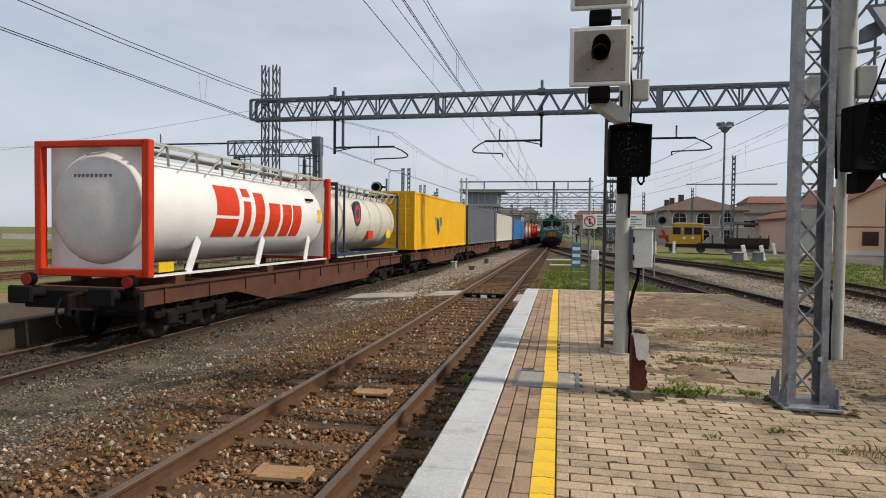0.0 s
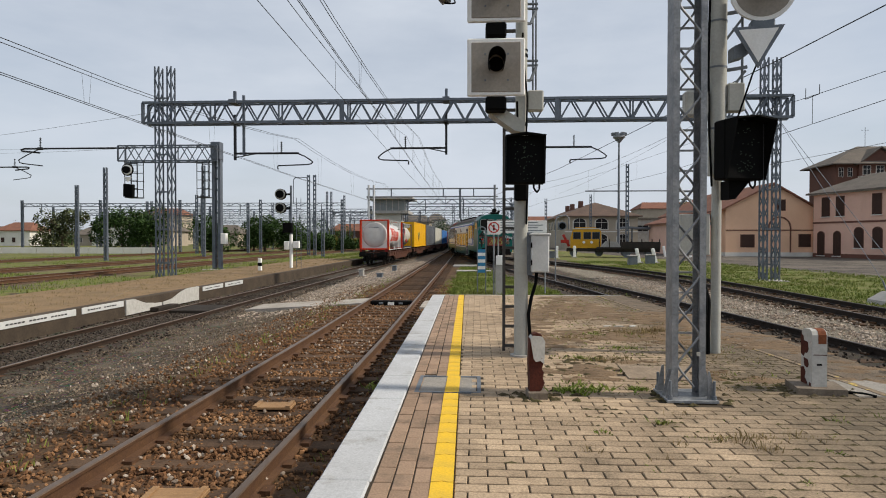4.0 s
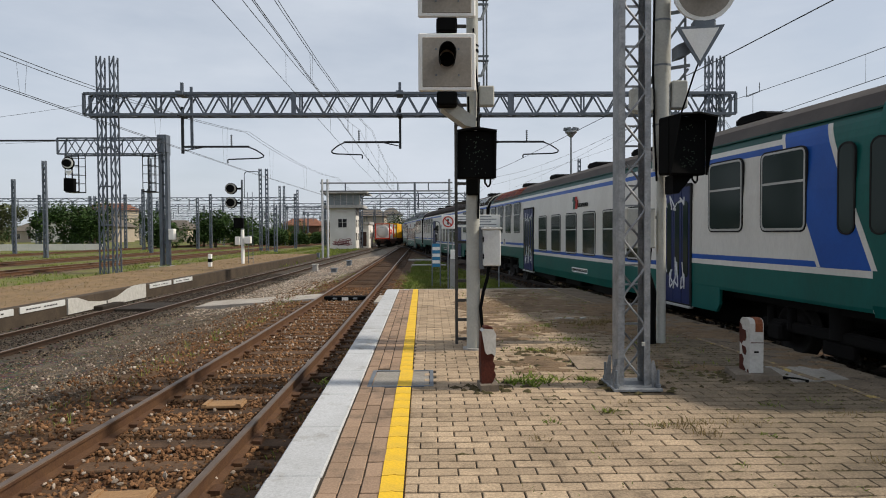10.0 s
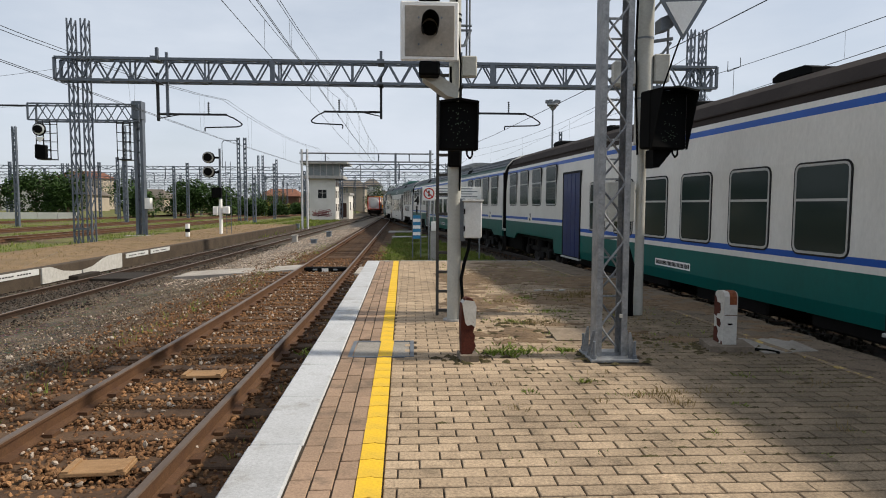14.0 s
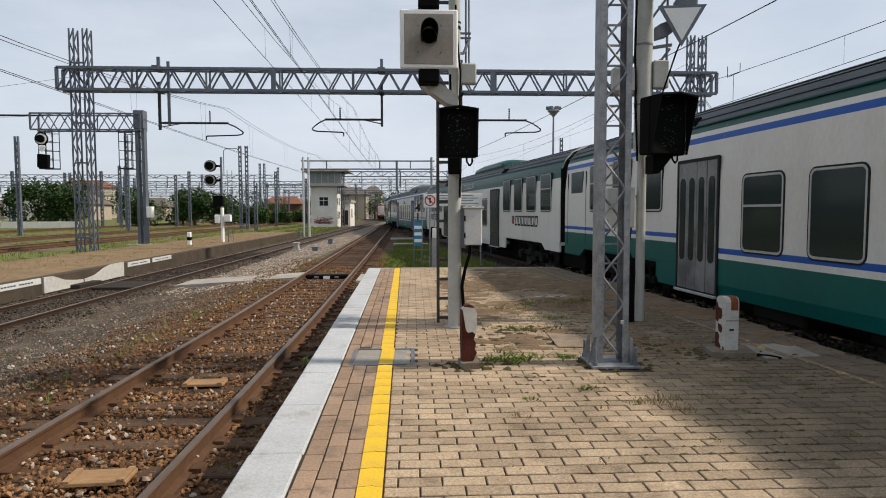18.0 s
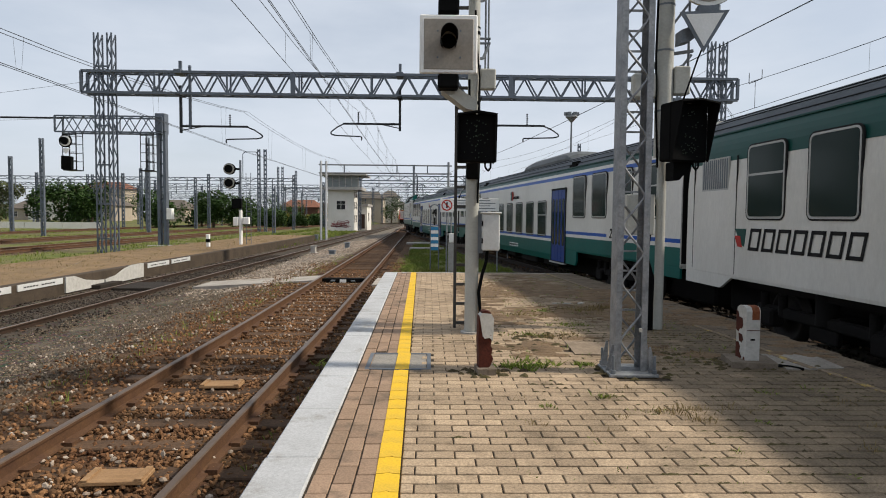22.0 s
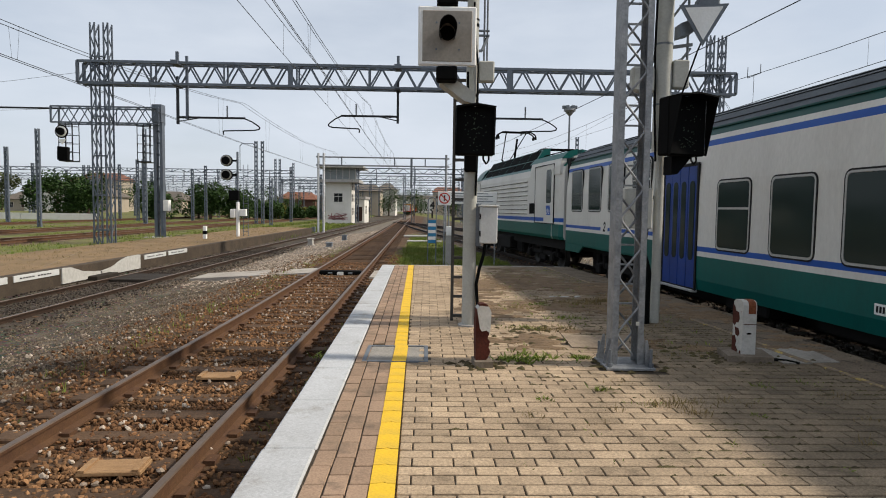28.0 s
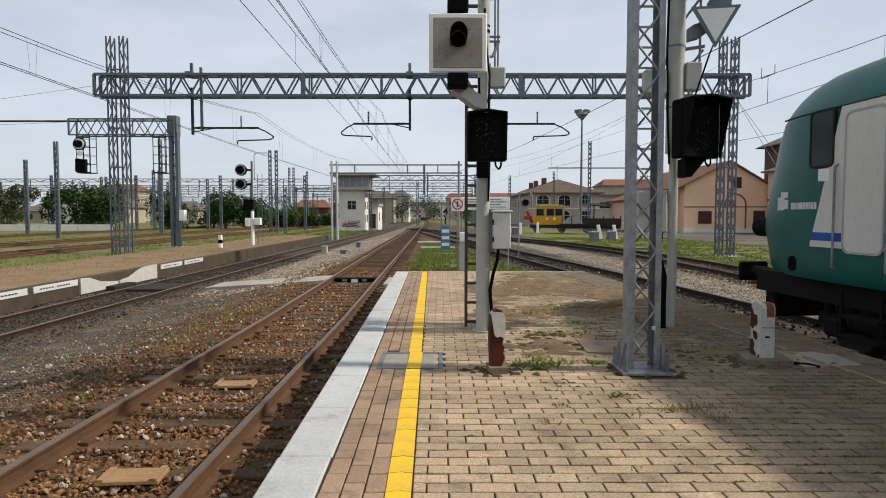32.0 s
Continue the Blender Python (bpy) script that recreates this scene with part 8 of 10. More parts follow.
def loft(g, sections, close_ends=True):
    """sections: (y, outline of the +x half); a shell mirrored at x = 0."""
    rings = []
    for y, o in sections:
        full = [(x, z, b) for x, z, b in o] + [(-x, z, b) for x, z, b in reversed(o) if x > 1e-6]
        rings.append((y, full))
    for (y0, a), (y1, c) in zip(rings, rings[1:]):
        n = len(a)
        for i in range(n - 1):
            k = a[i][2] if i < len(sections[0][1]) - 1 else a[i + 1][2]
            g.add([(a[i][0], y0, a[i][1]), (a[i + 1][0], y0, a[i + 1][1]), (c[i + 1][0], y1, c[i + 1][1]), (c[i][0], y1, c[i][1])], [(0, 1, 2, 3)], k, True)
    if close_ends:
        for y, r in (rings[0], rings[-1]):
            g.add([(x, y, z) for x, z, _ in r], [tuple(range(len(r)))], 1)
    return g


def rounded(w, h, r, seg=4):
    pts = []
    for cx, cy, a0 in ((w / 2 - r, h / 2 - r, 0), (-w / 2 + r, h / 2 - r, 90), (-w / 2 + r, -h / 2 + r, 180), (w / 2 - r, -h / 2 + r, 270)):
        for i in range(seg + 1):
            a = radians(a0 + 90 * i / seg)
            pts.append((cx + r * math.cos(a), cy + r * math.sin(a)))
    return pts


def plate(g, s, x, yc, zc, w, h, r, d, mi=0):
    """A rounded plate on the side s, its face d proud of x."""
    o = [(yc + u, zc + v) for u, v in rounded(w, h, r)]
    a, b = sorted((s * (x - 0.02), s * (x + d)))
    return g.prism(o, a, b, "x", mi)


def ring(g, s, x, yc, zc, w, h, r, t, d, mi=0):
    """A rounded frame, t wide, standing d proud of the side."""
    outer, inner = rounded(w, h, r), rounded(w - 2 * t, h - 2 * t, max(0.01, r - t))
    n = len(outer)
    vs = []
    for o, dd in ((outer, -0.02), (outer, d), (inner, d), (inner, -0.02)):
        vs += [(s * (x + dd), yc + u, zc + v) for u, v in o]
    for k in range(3):
        g.add(vs, [(k * n + i, k * n + (i + 1) % n, (k + 1) * n + (i + 1) % n, (k + 1) * n + i) for i in range(n)], mi)
    return g


SHARED = {}


def coach_window(car, s, yc, z0, z1, w, split, rim):
    key = (round(z1 - z0, 2), round(w, 2), split, rim.name, s)
    if key not in SHARED:
        h = z1 - z0
        rg = ring(Bm(), s, 0, 0, 0, w, h, 0.10, 0.030, 0.012)
        if split:
            rg.box(min(s * -0.01, s * 0.016), -w / 2 + 0.03, 0.10, max(s * -0.01, s * 0.016), w / 2 - 0.03, 0.135)
        seal = ring(Bm(), s, 0, 0, 0, w + 0.05, h + 0.05, 0.125, 0.03, 0.008)
        SHARED[key] = (rg.data("window", rim), plate(Bm(), s, 0, 0, 0, w - 0.07, h - 0.07, 0.08, 0.010).data("pane", M_GLASS), seal.data("seal", M_SEAL))
    a, b, c = SHARED[key]
    win = part("window", a, None, car, m=pose(s * HALF, yc, (z0 + z1) / 2))
    part("pane", b, None, win, "dark glazed pane")
    part("seal", c, None, win)


def coach_door(car, s, y0, y1, z0, z1, material, glazed=True):
    key = ("door", round(y1 - y0, 2), material.name, s, glazed)
    w, h = y1 - y0, z1 - z0
    if key not in SHARED:
        body, glass, leaves = Bm(), Bm(), []
        n = 4
        for i in range(n):
            a = -w / 2 + 0.05 + (w - 0.1) * i / n
            b = a + (w - 0.1) / n - 0.012
            x0, x1 = sorted((s * -0.035, s * (0.011 if i in (1, 2) else 0.006)))
            leaves.append(Bm().box(x0, a, -h / 2 + 0.06, x1, b, h / 2 - 0.06, 0, 0.006).data("leaf", material))
            if glazed:
                o = [((a + b) / 2 + u, 0.12 + v) for u, v in rounded((b - a) * 0.58, h * 0.62, (b - a) * 0.28)]
                g0, g1 = sorted((s * -0.01, s * 0.015))
                glass.prism(o, g0, g1, "x")
        frame = ring(Bm(), s, 0, 0, 0, w, h, 0.02, 0.05, 0.012)
        x0, x1 = sorted((s * -0.05, s * 0.05))
        step = Bm().box(x0, -w / 2, -h / 2 - 0.01, x1, w / 2, -h / 2 + 0.035, 0, 0.006)
        back0, back1 = sorted((s * -0.06, s * 0.002))
        body.box(back0, -w / 2 + 0.03, -h / 2 + 0.03, back1, w / 2 - 0.03, h / 2 - 0.03)
        SHARED[key] = (body.data("door", M_SEAL), leaves, frame.data("door_frame", M_SEAL), step.data("step_edge", M_RIM), glass.data("pane", M_GLASS) if glazed else None)
    a, leaves, b, c, d = SHARED[key]
    door = part("door", a, None, car, material.name.replace("_", " ") + " folding leaves", pose(s * (HALF + 0.012), (y0 + y1) / 2, (z0 + z1) / 2))
    for leaf in leaves:
        part("leaf", leaf, None, door)
    part("door_frame", b, None, door)
    part("step_edge", c, None, door, "worn metal step edge")
    if d:
        part("pane", d, None, door)


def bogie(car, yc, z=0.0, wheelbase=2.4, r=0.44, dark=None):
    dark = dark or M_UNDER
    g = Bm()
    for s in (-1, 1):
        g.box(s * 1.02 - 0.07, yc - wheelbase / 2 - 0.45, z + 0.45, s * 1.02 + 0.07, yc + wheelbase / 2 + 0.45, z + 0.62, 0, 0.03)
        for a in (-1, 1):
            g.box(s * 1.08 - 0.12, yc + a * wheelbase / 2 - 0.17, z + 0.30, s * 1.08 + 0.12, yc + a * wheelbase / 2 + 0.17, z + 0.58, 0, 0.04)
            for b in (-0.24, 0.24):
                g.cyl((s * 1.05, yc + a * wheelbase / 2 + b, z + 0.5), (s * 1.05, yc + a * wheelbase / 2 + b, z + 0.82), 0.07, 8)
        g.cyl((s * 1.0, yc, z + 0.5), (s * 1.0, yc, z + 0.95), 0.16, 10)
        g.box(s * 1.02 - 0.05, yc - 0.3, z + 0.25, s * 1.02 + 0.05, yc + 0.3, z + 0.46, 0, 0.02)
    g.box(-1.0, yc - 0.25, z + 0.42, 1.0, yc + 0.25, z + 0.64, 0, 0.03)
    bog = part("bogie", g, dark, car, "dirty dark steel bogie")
    for a in (-1, 1):
        y = yc + a * wheelbase / 2
        part("axle", Bm().cyl((-0.78, y, z + r), (0.78, y, z + r), 0.08, 10), M_WHEEL, bog)
        for s in (-1, 1):
            m = Matrix.Translation((0, y, z + r)) @ pose(0, 0, 0, 0, 90 * s, 0)
            part("wheel", Bm().lathe([(0.0, 0.68), (r + 0.025, 0.68), (r + 0.022, 0.705), (r, 0.71), (r - 0.008, 0.82), (r - 0.07, 0.825), (r - 0.09, 0.80), (0.12, 0.79), (0.10, 0.83), (0.0, 0.83)], 24, 0, m), M_WHEEL, bog)


def buffers(car, y, sgn, z=1.03, dark=None):
    for s in (-1, 1):
        g = Bm()
        g.cyl((s * 0.875, y, z), (s * 0.875, y + sgn * 0.48, z), 0.10, 12)
        g.box(s * 0.875 - 0.27, min(y + sgn * 0.46, y + sgn * 0.54), z - 0.17, s * 0.875 + 0.27, max(y + sgn * 0.46, y + sgn * 0.54), z + 0.17, 0, 0.03)
        part("buffer", g, dark or M_UNDER, car)
    h = Bm().cyl((0, y, z), (0, y + sgn * 0.35, z - 0.05), 0.045, 8).box(-0.06, min(y + sgn * 0.28, y + sgn * 0.36), z - 0.42, 0.06, max(y + sgn * 0.28, y + sgn * 0.36), z - 0.02, 0, 0.02)
    for s in (-0.45, 0.45):
        h.tube([(s, y, z - 0.1), (s, y + sgn * 0.12, z - 0.35), (s * 0.9, y + sgn * 0.15, z - 0.6), (s * 0.8, y + sgn * 0.1, z - 0.68)], 0.025, 6)
    part("coupling", h, M_UNDER, car, "greasy screw coupling and hoses")


def digits(car, words, s, y, z, size, material, italic=0.15, bold=0.0, name="lettering", x=HALF):
    m = Matrix.Translation((s * (x + 0.006), y, z)) @ pose(0, 0, 0, 90, 0, -90 if s < 0 else 90)
    return lettering(name, words, size, material, car, m, 0.001, italic, bold)


def name_bars(car, n, s, y, z, size, material, italic=0.15, x=HALF):
    m = Matrix.Translation((s * (x + 0.006), y, z)) @ pose(0, 0, 0, 90, 0, -90 if s < 0 else 90)
    return word_bars("lettering", n, size, material, car, m, 0.002, italic)


def open_bars(car, n, s, y, z, w, h, material, x=HALF):
    """A wide word as a row of plain leaning frames."""
    m = Matrix.Translation((s * (x + 0.006), y, z)) @ pose(0, 0, 0, 90, 0, -90 if s < 0 else 90)
    k, t, lean = w / n, h * 0.15, h * 0.22
    g = Bm()
    for i in range(n):
        u, v = -w / 2 + i * k, -w / 2 + (i + 0.80) * k
        for za, zb, xa, xb in ((-h / 2, h / 2, u, u + t), (-h / 2, h / 2, v - t, v), (h / 2 - t, h / 2, u, v), (-h / 2, -h / 2 + t, u, v)):
            g.prism([(xa + lean * (za / h), za), (xb + lean * (za / h), za), (xb + lean * (zb / h), zb), (xa + lean * (zb / h), zb)], 0, 0.002, "z")
    return part("lettering", g, material, car, "row of plain leaning frames", m)


def scrawl(g, s, y, z, w, h, n, thick, seed, x=HALF, slope=0.0):
    """Loose spray strokes of no meaning: n loops across w."""
    r = random.Random(seed)
    px = s * (x + 0.006)
    for i in range(n):
        c = y + w * (i + 0.5) / n - w / 2
        pts = []
        for k in range(7):
            pts.append((px + s * slope * 0, c + r.uniform(-0.5, 0.5) * w / n, z + r.uniform(-0.5, 0.5) * h))
        for a, b in zip(pts, pts[1:]):
            g.bar(a, b, thick, 0.003, 0, (1, 0, 0))
    return g


def plate_bars(car, s, y, z, n, size, name="number_plate"):
    """A pale plate whose characters are plain bars."""
    w = n * size * 0.62 + size * 0.6
    b = Bm()
    plate(b, s, 0, 0, 0, w, size * 1.7, 0.01, 0.004)
    ob = part(name, b, M_WHITE, car, "small pale number plate", pose(s * HALF, y, z))
    c = Bm()
    for i in range(n):
        yy = -w / 2 + size * 0.6 + i * size * 0.62
        x0, x1 = sorted((s * 0.002, s * 0.007))
        c.box(x0, yy - size * 0.2, -size * 0.5, x1, yy + size * 0.2, size * 0.5)
    part("characters", c, M_SEAL, ob)


def coach_shell(car, bands, cab=False, vents=(), ac=False):
    """Skirted middle, raised ends over the bogies."""
    d0, d1 = -MID + 0.16, MID - 0.16
    a, b = -4.86, 4.86
    if cab:
        d0 = -MID + 2.7
    part("body", loft(Bm(), [(a + 0.002, coach_outline(True)), (b - 0.002, coach_outline(True))]), bands, car)
    for y0, y1 in ((d0, a), (b, d1)):
        part("end_section", loft(Bm(), [(y0, coach_outline(False)), (y1, coach_outline(False))]), bands, car)
    for y0, y1, lo in ((a - 2.3, a, 0.60), (b, b + 2.25, 0.60), (d0, d0 + 1.75, 0.80), (d1 - 1.75, d1, 0.80)):
        if cab and y0 == d0:
            continue
        for s in (-1, 1):
            sk = Bm()
            x0, x1 = sorted((s * (HALF - 0.06), s * (HALF - 0.004)))
            o = [(y0, 1.06), (y1, 1.06), (y1, lo), (y0 + 0.10, lo), (y0, lo + 0.14)] if y0 < 0 else [(y0, 1.06), (y1, 1.06), (y1, lo + 0.14), (y1 - 0.10, lo), (y0, lo)]
            if lo > 0.7:
                o = [(y0, 1.06), (y1, 1.06), (y1 - 0.45, lo), (y0, lo)] if y0 < 0 else [(y0, 1.06), (y1, 1.06), (y1, lo), (y0 + 0.45, lo)]
            sk.prism(o, x0, x1, "x")
            part("skirt", sk, bands[0], car)
    for e in (1,) if cab else (-1, 1):
        gw = Bm()
        gw.box(-1.1, min(e * (MID - 0.22), e * MID), 1.0, 1.1, max(e * (MID - 0.22), e * MID), 3.72, 0, 0.04)
        part("gangway_bellows", gw, M_SEAL, car)
        # near-black plate over the pale end paints the shade between coaches
        lo, hi = sorted((e * (MID - 0.19), e * (MID - 0.15)))
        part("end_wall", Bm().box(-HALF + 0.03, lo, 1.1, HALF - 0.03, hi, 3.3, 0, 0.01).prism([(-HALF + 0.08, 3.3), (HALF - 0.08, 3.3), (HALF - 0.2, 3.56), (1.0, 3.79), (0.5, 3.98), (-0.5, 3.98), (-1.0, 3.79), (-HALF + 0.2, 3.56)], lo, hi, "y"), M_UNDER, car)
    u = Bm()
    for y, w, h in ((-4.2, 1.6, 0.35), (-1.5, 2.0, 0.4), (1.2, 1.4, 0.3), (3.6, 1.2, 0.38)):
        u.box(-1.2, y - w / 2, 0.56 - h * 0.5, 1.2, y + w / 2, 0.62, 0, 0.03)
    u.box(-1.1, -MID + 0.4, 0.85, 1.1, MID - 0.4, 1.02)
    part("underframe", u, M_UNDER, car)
    # added dark filler box: closes off the view and sunlight beneath the coach
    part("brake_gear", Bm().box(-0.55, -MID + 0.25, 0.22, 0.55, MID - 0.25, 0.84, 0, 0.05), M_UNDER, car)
    for y in (-9.5, 9.5):
        bogie(car, y)
    for y in vents:
        part("roof_vent", Bm().prism([(y - 0.46, 4.06), (y + 0.46, 4.06), (y + 0.46, 4.14), (y + 0.30, 4.20), (y - 0.30, 4.20), (y - 0.46, 4.14)], -0.45, 0.45, "x"), M_BLACK, car)
    if ac:
        steps = ((1.12, 0.0, 0.66), (1.06, 0.10, 0.72), (0.85, 0.16, 0.77), (0.1, 0.22, 0.80), (-0.4, 0.25, 0.82), (-3.9, 0.25, 0.82), (-4.25, 0.21, 0.80), (-4.42, 0.12, 0.76), (-4.5, 0.0, 0.70))
        v = loft(Bm(), [(y, [(0.97 * k, 3.86, 0), (k, 3.93 + 0.35 * h, 0), (0.93 * k, 3.98 + 0.75 * h, 0), (0.72 * k, 4.02 + 0.95 * h, 0), (0.4, 4.05 + h, 0), (0.0, 4.07 + h, 0)]) for y, h, k in steps])
        v.mi = [0] * len(v.mi)
        part("air_conditioning_unit", v, ac, car, "streamlined roof air conditioning housing")
        for y in (-6.6, 6.0):
            gr = Bm()
            for s in (-1, 1):
                for k in range(2):
                    for i in range(2):
                        x0, x1 = sorted((s * 1.12, s * (1.26 - 0.075 * k)))
                        gr.box(x0, y + i * 0.32, 3.56 + k * 0.10, x1, y + i * 0.32 + 0.27, 3.64 + k * 0.10)
            part("air_grille", gr, M_BLACK, car)
    ga = Bm()
    for s in (-1, 1):
        ga.bar((s * (HALF - 0.135), d0, 3.545), (s * (HALF - 0.135), d1, 3.545), 0.035, 0.025)
    part("gutter", ga, bands[3], car)
    if ac:
        for s in (-1, 1):
            for x, z in ((1.16, 3.675), (1.02, 3.82), (0.84, 3.91)):
                part("roof_seam", Bm().bar((s * x, d0 + 0.2, z), (s * x, d1 - 0.2, z), 0.014, 0.016, 0, (s * 0.7, 0, 0.7)), M_TR_SEAM_SHADE, car)


def coach(label, bands, door, split, rim, vents=(), ac=None, skip_front=False, closet="", number_two=(-3.53, -22.8), glazed=True):
    """Places along the side count back from the far end: four high windows, a door, six low windows, a door, four high windows."""
    car = thing("passenger_coach", label, "train coach", group="coaches of the passing train")
    coach_shell(car, bands, skip_front, vents, ac)
    far = [-1.22 - 1.5275 * i for i in range(4)]
    near = [-20.51 - 1.492 * i for i in range(2 if skip_front else 4)]
    lows = [-9.48 - 1.4945 * i for i in range(6)]
    for s in (-1, 1):
        for i, v in enumerate(far):
            if closet and i == 0:
                if closet == "grille":
                    g = part("toilet_grille", plate(Bm(), s, HALF - 0.008, MID - 1.18, 2.82, 0.94, 0.58, 0.02, 0.004), M_RIM, car, "ribbed grey ventilation grille")
                    for k in range(12):
                        part("slat", Bm().box(min(s * 1.40, s * 1.422), MID - 1.61 + k * 0.074, 2.56, max(s * 1.40, s * 1.422), MID - 1.575 + k * 0.074, 3.08), M_STEEL_DARK, g)
                else:
                    part("toilet_window", plate(Bm(), s, HALF - 0.008, MID - 1.18, 2.82, 0.94, 0.58, 0.02, 0.006), M_GLASS, car, "dark blank toilet window")
                for yy in (MID - 0.42, MID - 1.92):
                    part("panel_seam", Bm().box(min(s * 1.40, s * 1.4235), yy - 0.008, 1.08, max(s * 1.40, s * 1.4235), yy + 0.008, 3.1), M_SEAL, car)
                continue
            coach_window(car, s, MID + v, 2.03, 3.215, 0.985, split or i == (1 if closet else 3), rim)
        for i, v in enumerate(near):
            coach_window(car, s, MID + v, 2.03, 3.215, 0.985, split or i == 3, rim)
        for i, v in enumerate(lows):
            coach_window(car, s, MID + v, 1.395, 2.575, 0.965, split or i in (0, 5), rim)
        for y0, y1 in ((-8.35, -6.95), (-19.43, -18.05)):
            coach_door(car, s, MID + y0, MID + y1, 0.56, 2.95, door, glazed)
        plate_bars(car, s, MID - 13.2, 0.92, 26, 0.078)
        for v in number_two:
            b = Bm()
            x0, x1 = sorted((s * HALF, s * (HALF + 0.004)))
            b.box(x0, MID + v - 0.25, 1.50, x1, MID + v + 0.25, 1.625)
            part("stripe_gap", b, bands[1], car)
            digits(car, "2", s, MID + v, 1.61, 0.34, M_SEAL, 0.25, 0.008, "class_number")
    return car


WHITE_BANDS = [M_TR_TEAL, M_TR_WHITE, M_TR_BLUE, M_TR_DARKGREEN, M_TR_ROOF]
M_TR_BROWN = mat("sooty_brown_roof", (0.045, 0.036, 0.032), 0.85, 0, (0.025, 0.02, 0.018), 0.6, 1.0, 30, 0.1, 0.2, spec=0.1)
BROWN_BANDS = [M_TR_TEAL, M_TR_WHITE, M_TR_BLUE, M_TR_BROWN, M_TR_BROWN]
NEW_BANDS = [M_TR_TEAL, M_TR_WHITE, M_TR_BLUE, M_TR_DARKGREEN, M_TR_ROOF2]
NORTH_BANDS = [M_TR_WHITE, M_TR_WHITE, M_TR_WHITE, M_TR_DARKGREEN, M_TR_ROOF2]
TRAIN = []


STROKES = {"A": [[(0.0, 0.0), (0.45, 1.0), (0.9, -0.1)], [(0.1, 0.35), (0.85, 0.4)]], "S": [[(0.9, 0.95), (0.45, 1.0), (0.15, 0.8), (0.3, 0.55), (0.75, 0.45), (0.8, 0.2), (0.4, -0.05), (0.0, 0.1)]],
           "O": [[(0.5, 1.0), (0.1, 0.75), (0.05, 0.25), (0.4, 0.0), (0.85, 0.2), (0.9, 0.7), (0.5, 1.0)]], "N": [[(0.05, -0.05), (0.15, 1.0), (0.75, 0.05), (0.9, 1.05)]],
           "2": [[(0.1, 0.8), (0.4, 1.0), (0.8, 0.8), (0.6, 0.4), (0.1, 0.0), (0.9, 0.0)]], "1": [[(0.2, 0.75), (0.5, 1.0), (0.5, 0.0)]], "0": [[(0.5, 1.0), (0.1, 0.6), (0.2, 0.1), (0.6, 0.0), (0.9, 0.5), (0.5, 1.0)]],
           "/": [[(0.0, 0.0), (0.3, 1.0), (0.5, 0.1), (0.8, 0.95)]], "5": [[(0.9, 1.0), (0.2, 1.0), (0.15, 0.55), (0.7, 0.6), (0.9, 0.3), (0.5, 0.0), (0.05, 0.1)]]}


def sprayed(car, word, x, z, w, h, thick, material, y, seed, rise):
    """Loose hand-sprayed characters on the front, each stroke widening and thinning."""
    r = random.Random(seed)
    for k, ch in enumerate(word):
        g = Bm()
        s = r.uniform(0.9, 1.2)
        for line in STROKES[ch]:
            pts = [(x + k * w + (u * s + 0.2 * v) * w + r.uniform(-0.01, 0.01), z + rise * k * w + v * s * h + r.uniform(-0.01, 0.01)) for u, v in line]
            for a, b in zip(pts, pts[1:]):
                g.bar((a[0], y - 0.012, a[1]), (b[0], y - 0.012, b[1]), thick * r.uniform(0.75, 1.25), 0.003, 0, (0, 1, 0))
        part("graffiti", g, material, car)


def roof_sprayed(car, word, y0, w, thick, material, seed, out):
    """Fat sprayed shapes over the roof edge on the platform side, read from +y to -y."""
    r = random.Random(seed)
    curve = [(HALF - 0.11, 3.44), (HALF - 0.15, 3.54), (1.04, 3.80), (0.87, 3.885)]

    def at(v):
        v = min(0.999, max(0.0, v)) * 3
        i = int(v)
        (xa, za), (xb, zb) = curve[i], curve[i + 1]
        return -(xa + (xb - xa) * (v - i)) - out, za + (zb - za) * (v - i) + out * 0.6
    for k, ch in enumerate(word):
        g = Bm()
        s = r.uniform(0.85, 1.1)
        for line in STROKES[ch]:
            pts = []
            for (u0, v0), (u1, v1) in zip(line, line[1:]):
                for q in (0, 1, 2):
                    pts.append((u0 + (u1 - u0) * q / 3, v0 + (v1 - v0) * q / 3))
            pts.append(line[-1])
            for a, b in zip(pts, pts[1:]):
                xa, za = at(0.12 + a[1] * 0.75)
                xb, zb = at(0.12 + b[1] * 0.75)
                g.bar((xa, y0 - k * w - a[0] * s * w, za), (xb, y0 - k * w - b[0] * s * w, zb), thick, 0.006, 0, (-0.8, 0, 0.6))
        part("roof_graffiti", g, material, car, "red sprayed roof graffiti" if thick < 0.15 else "orange graffiti outline")


M_SPRAY_ORANGE = mat("orange_spray_paint", (0.42, 0.13, 0.04), 0.6, 0, (0.2, 0.05, 0.03), 0.6, 3, 40, 0, 0.2)
M_TAILGLASS = mat("dull_red_glass", (0.26, 0.022, 0.018), 0.25, 0, (0.14, 0.016, 0.012), 0.5, 6, 30, 0, 0.1)


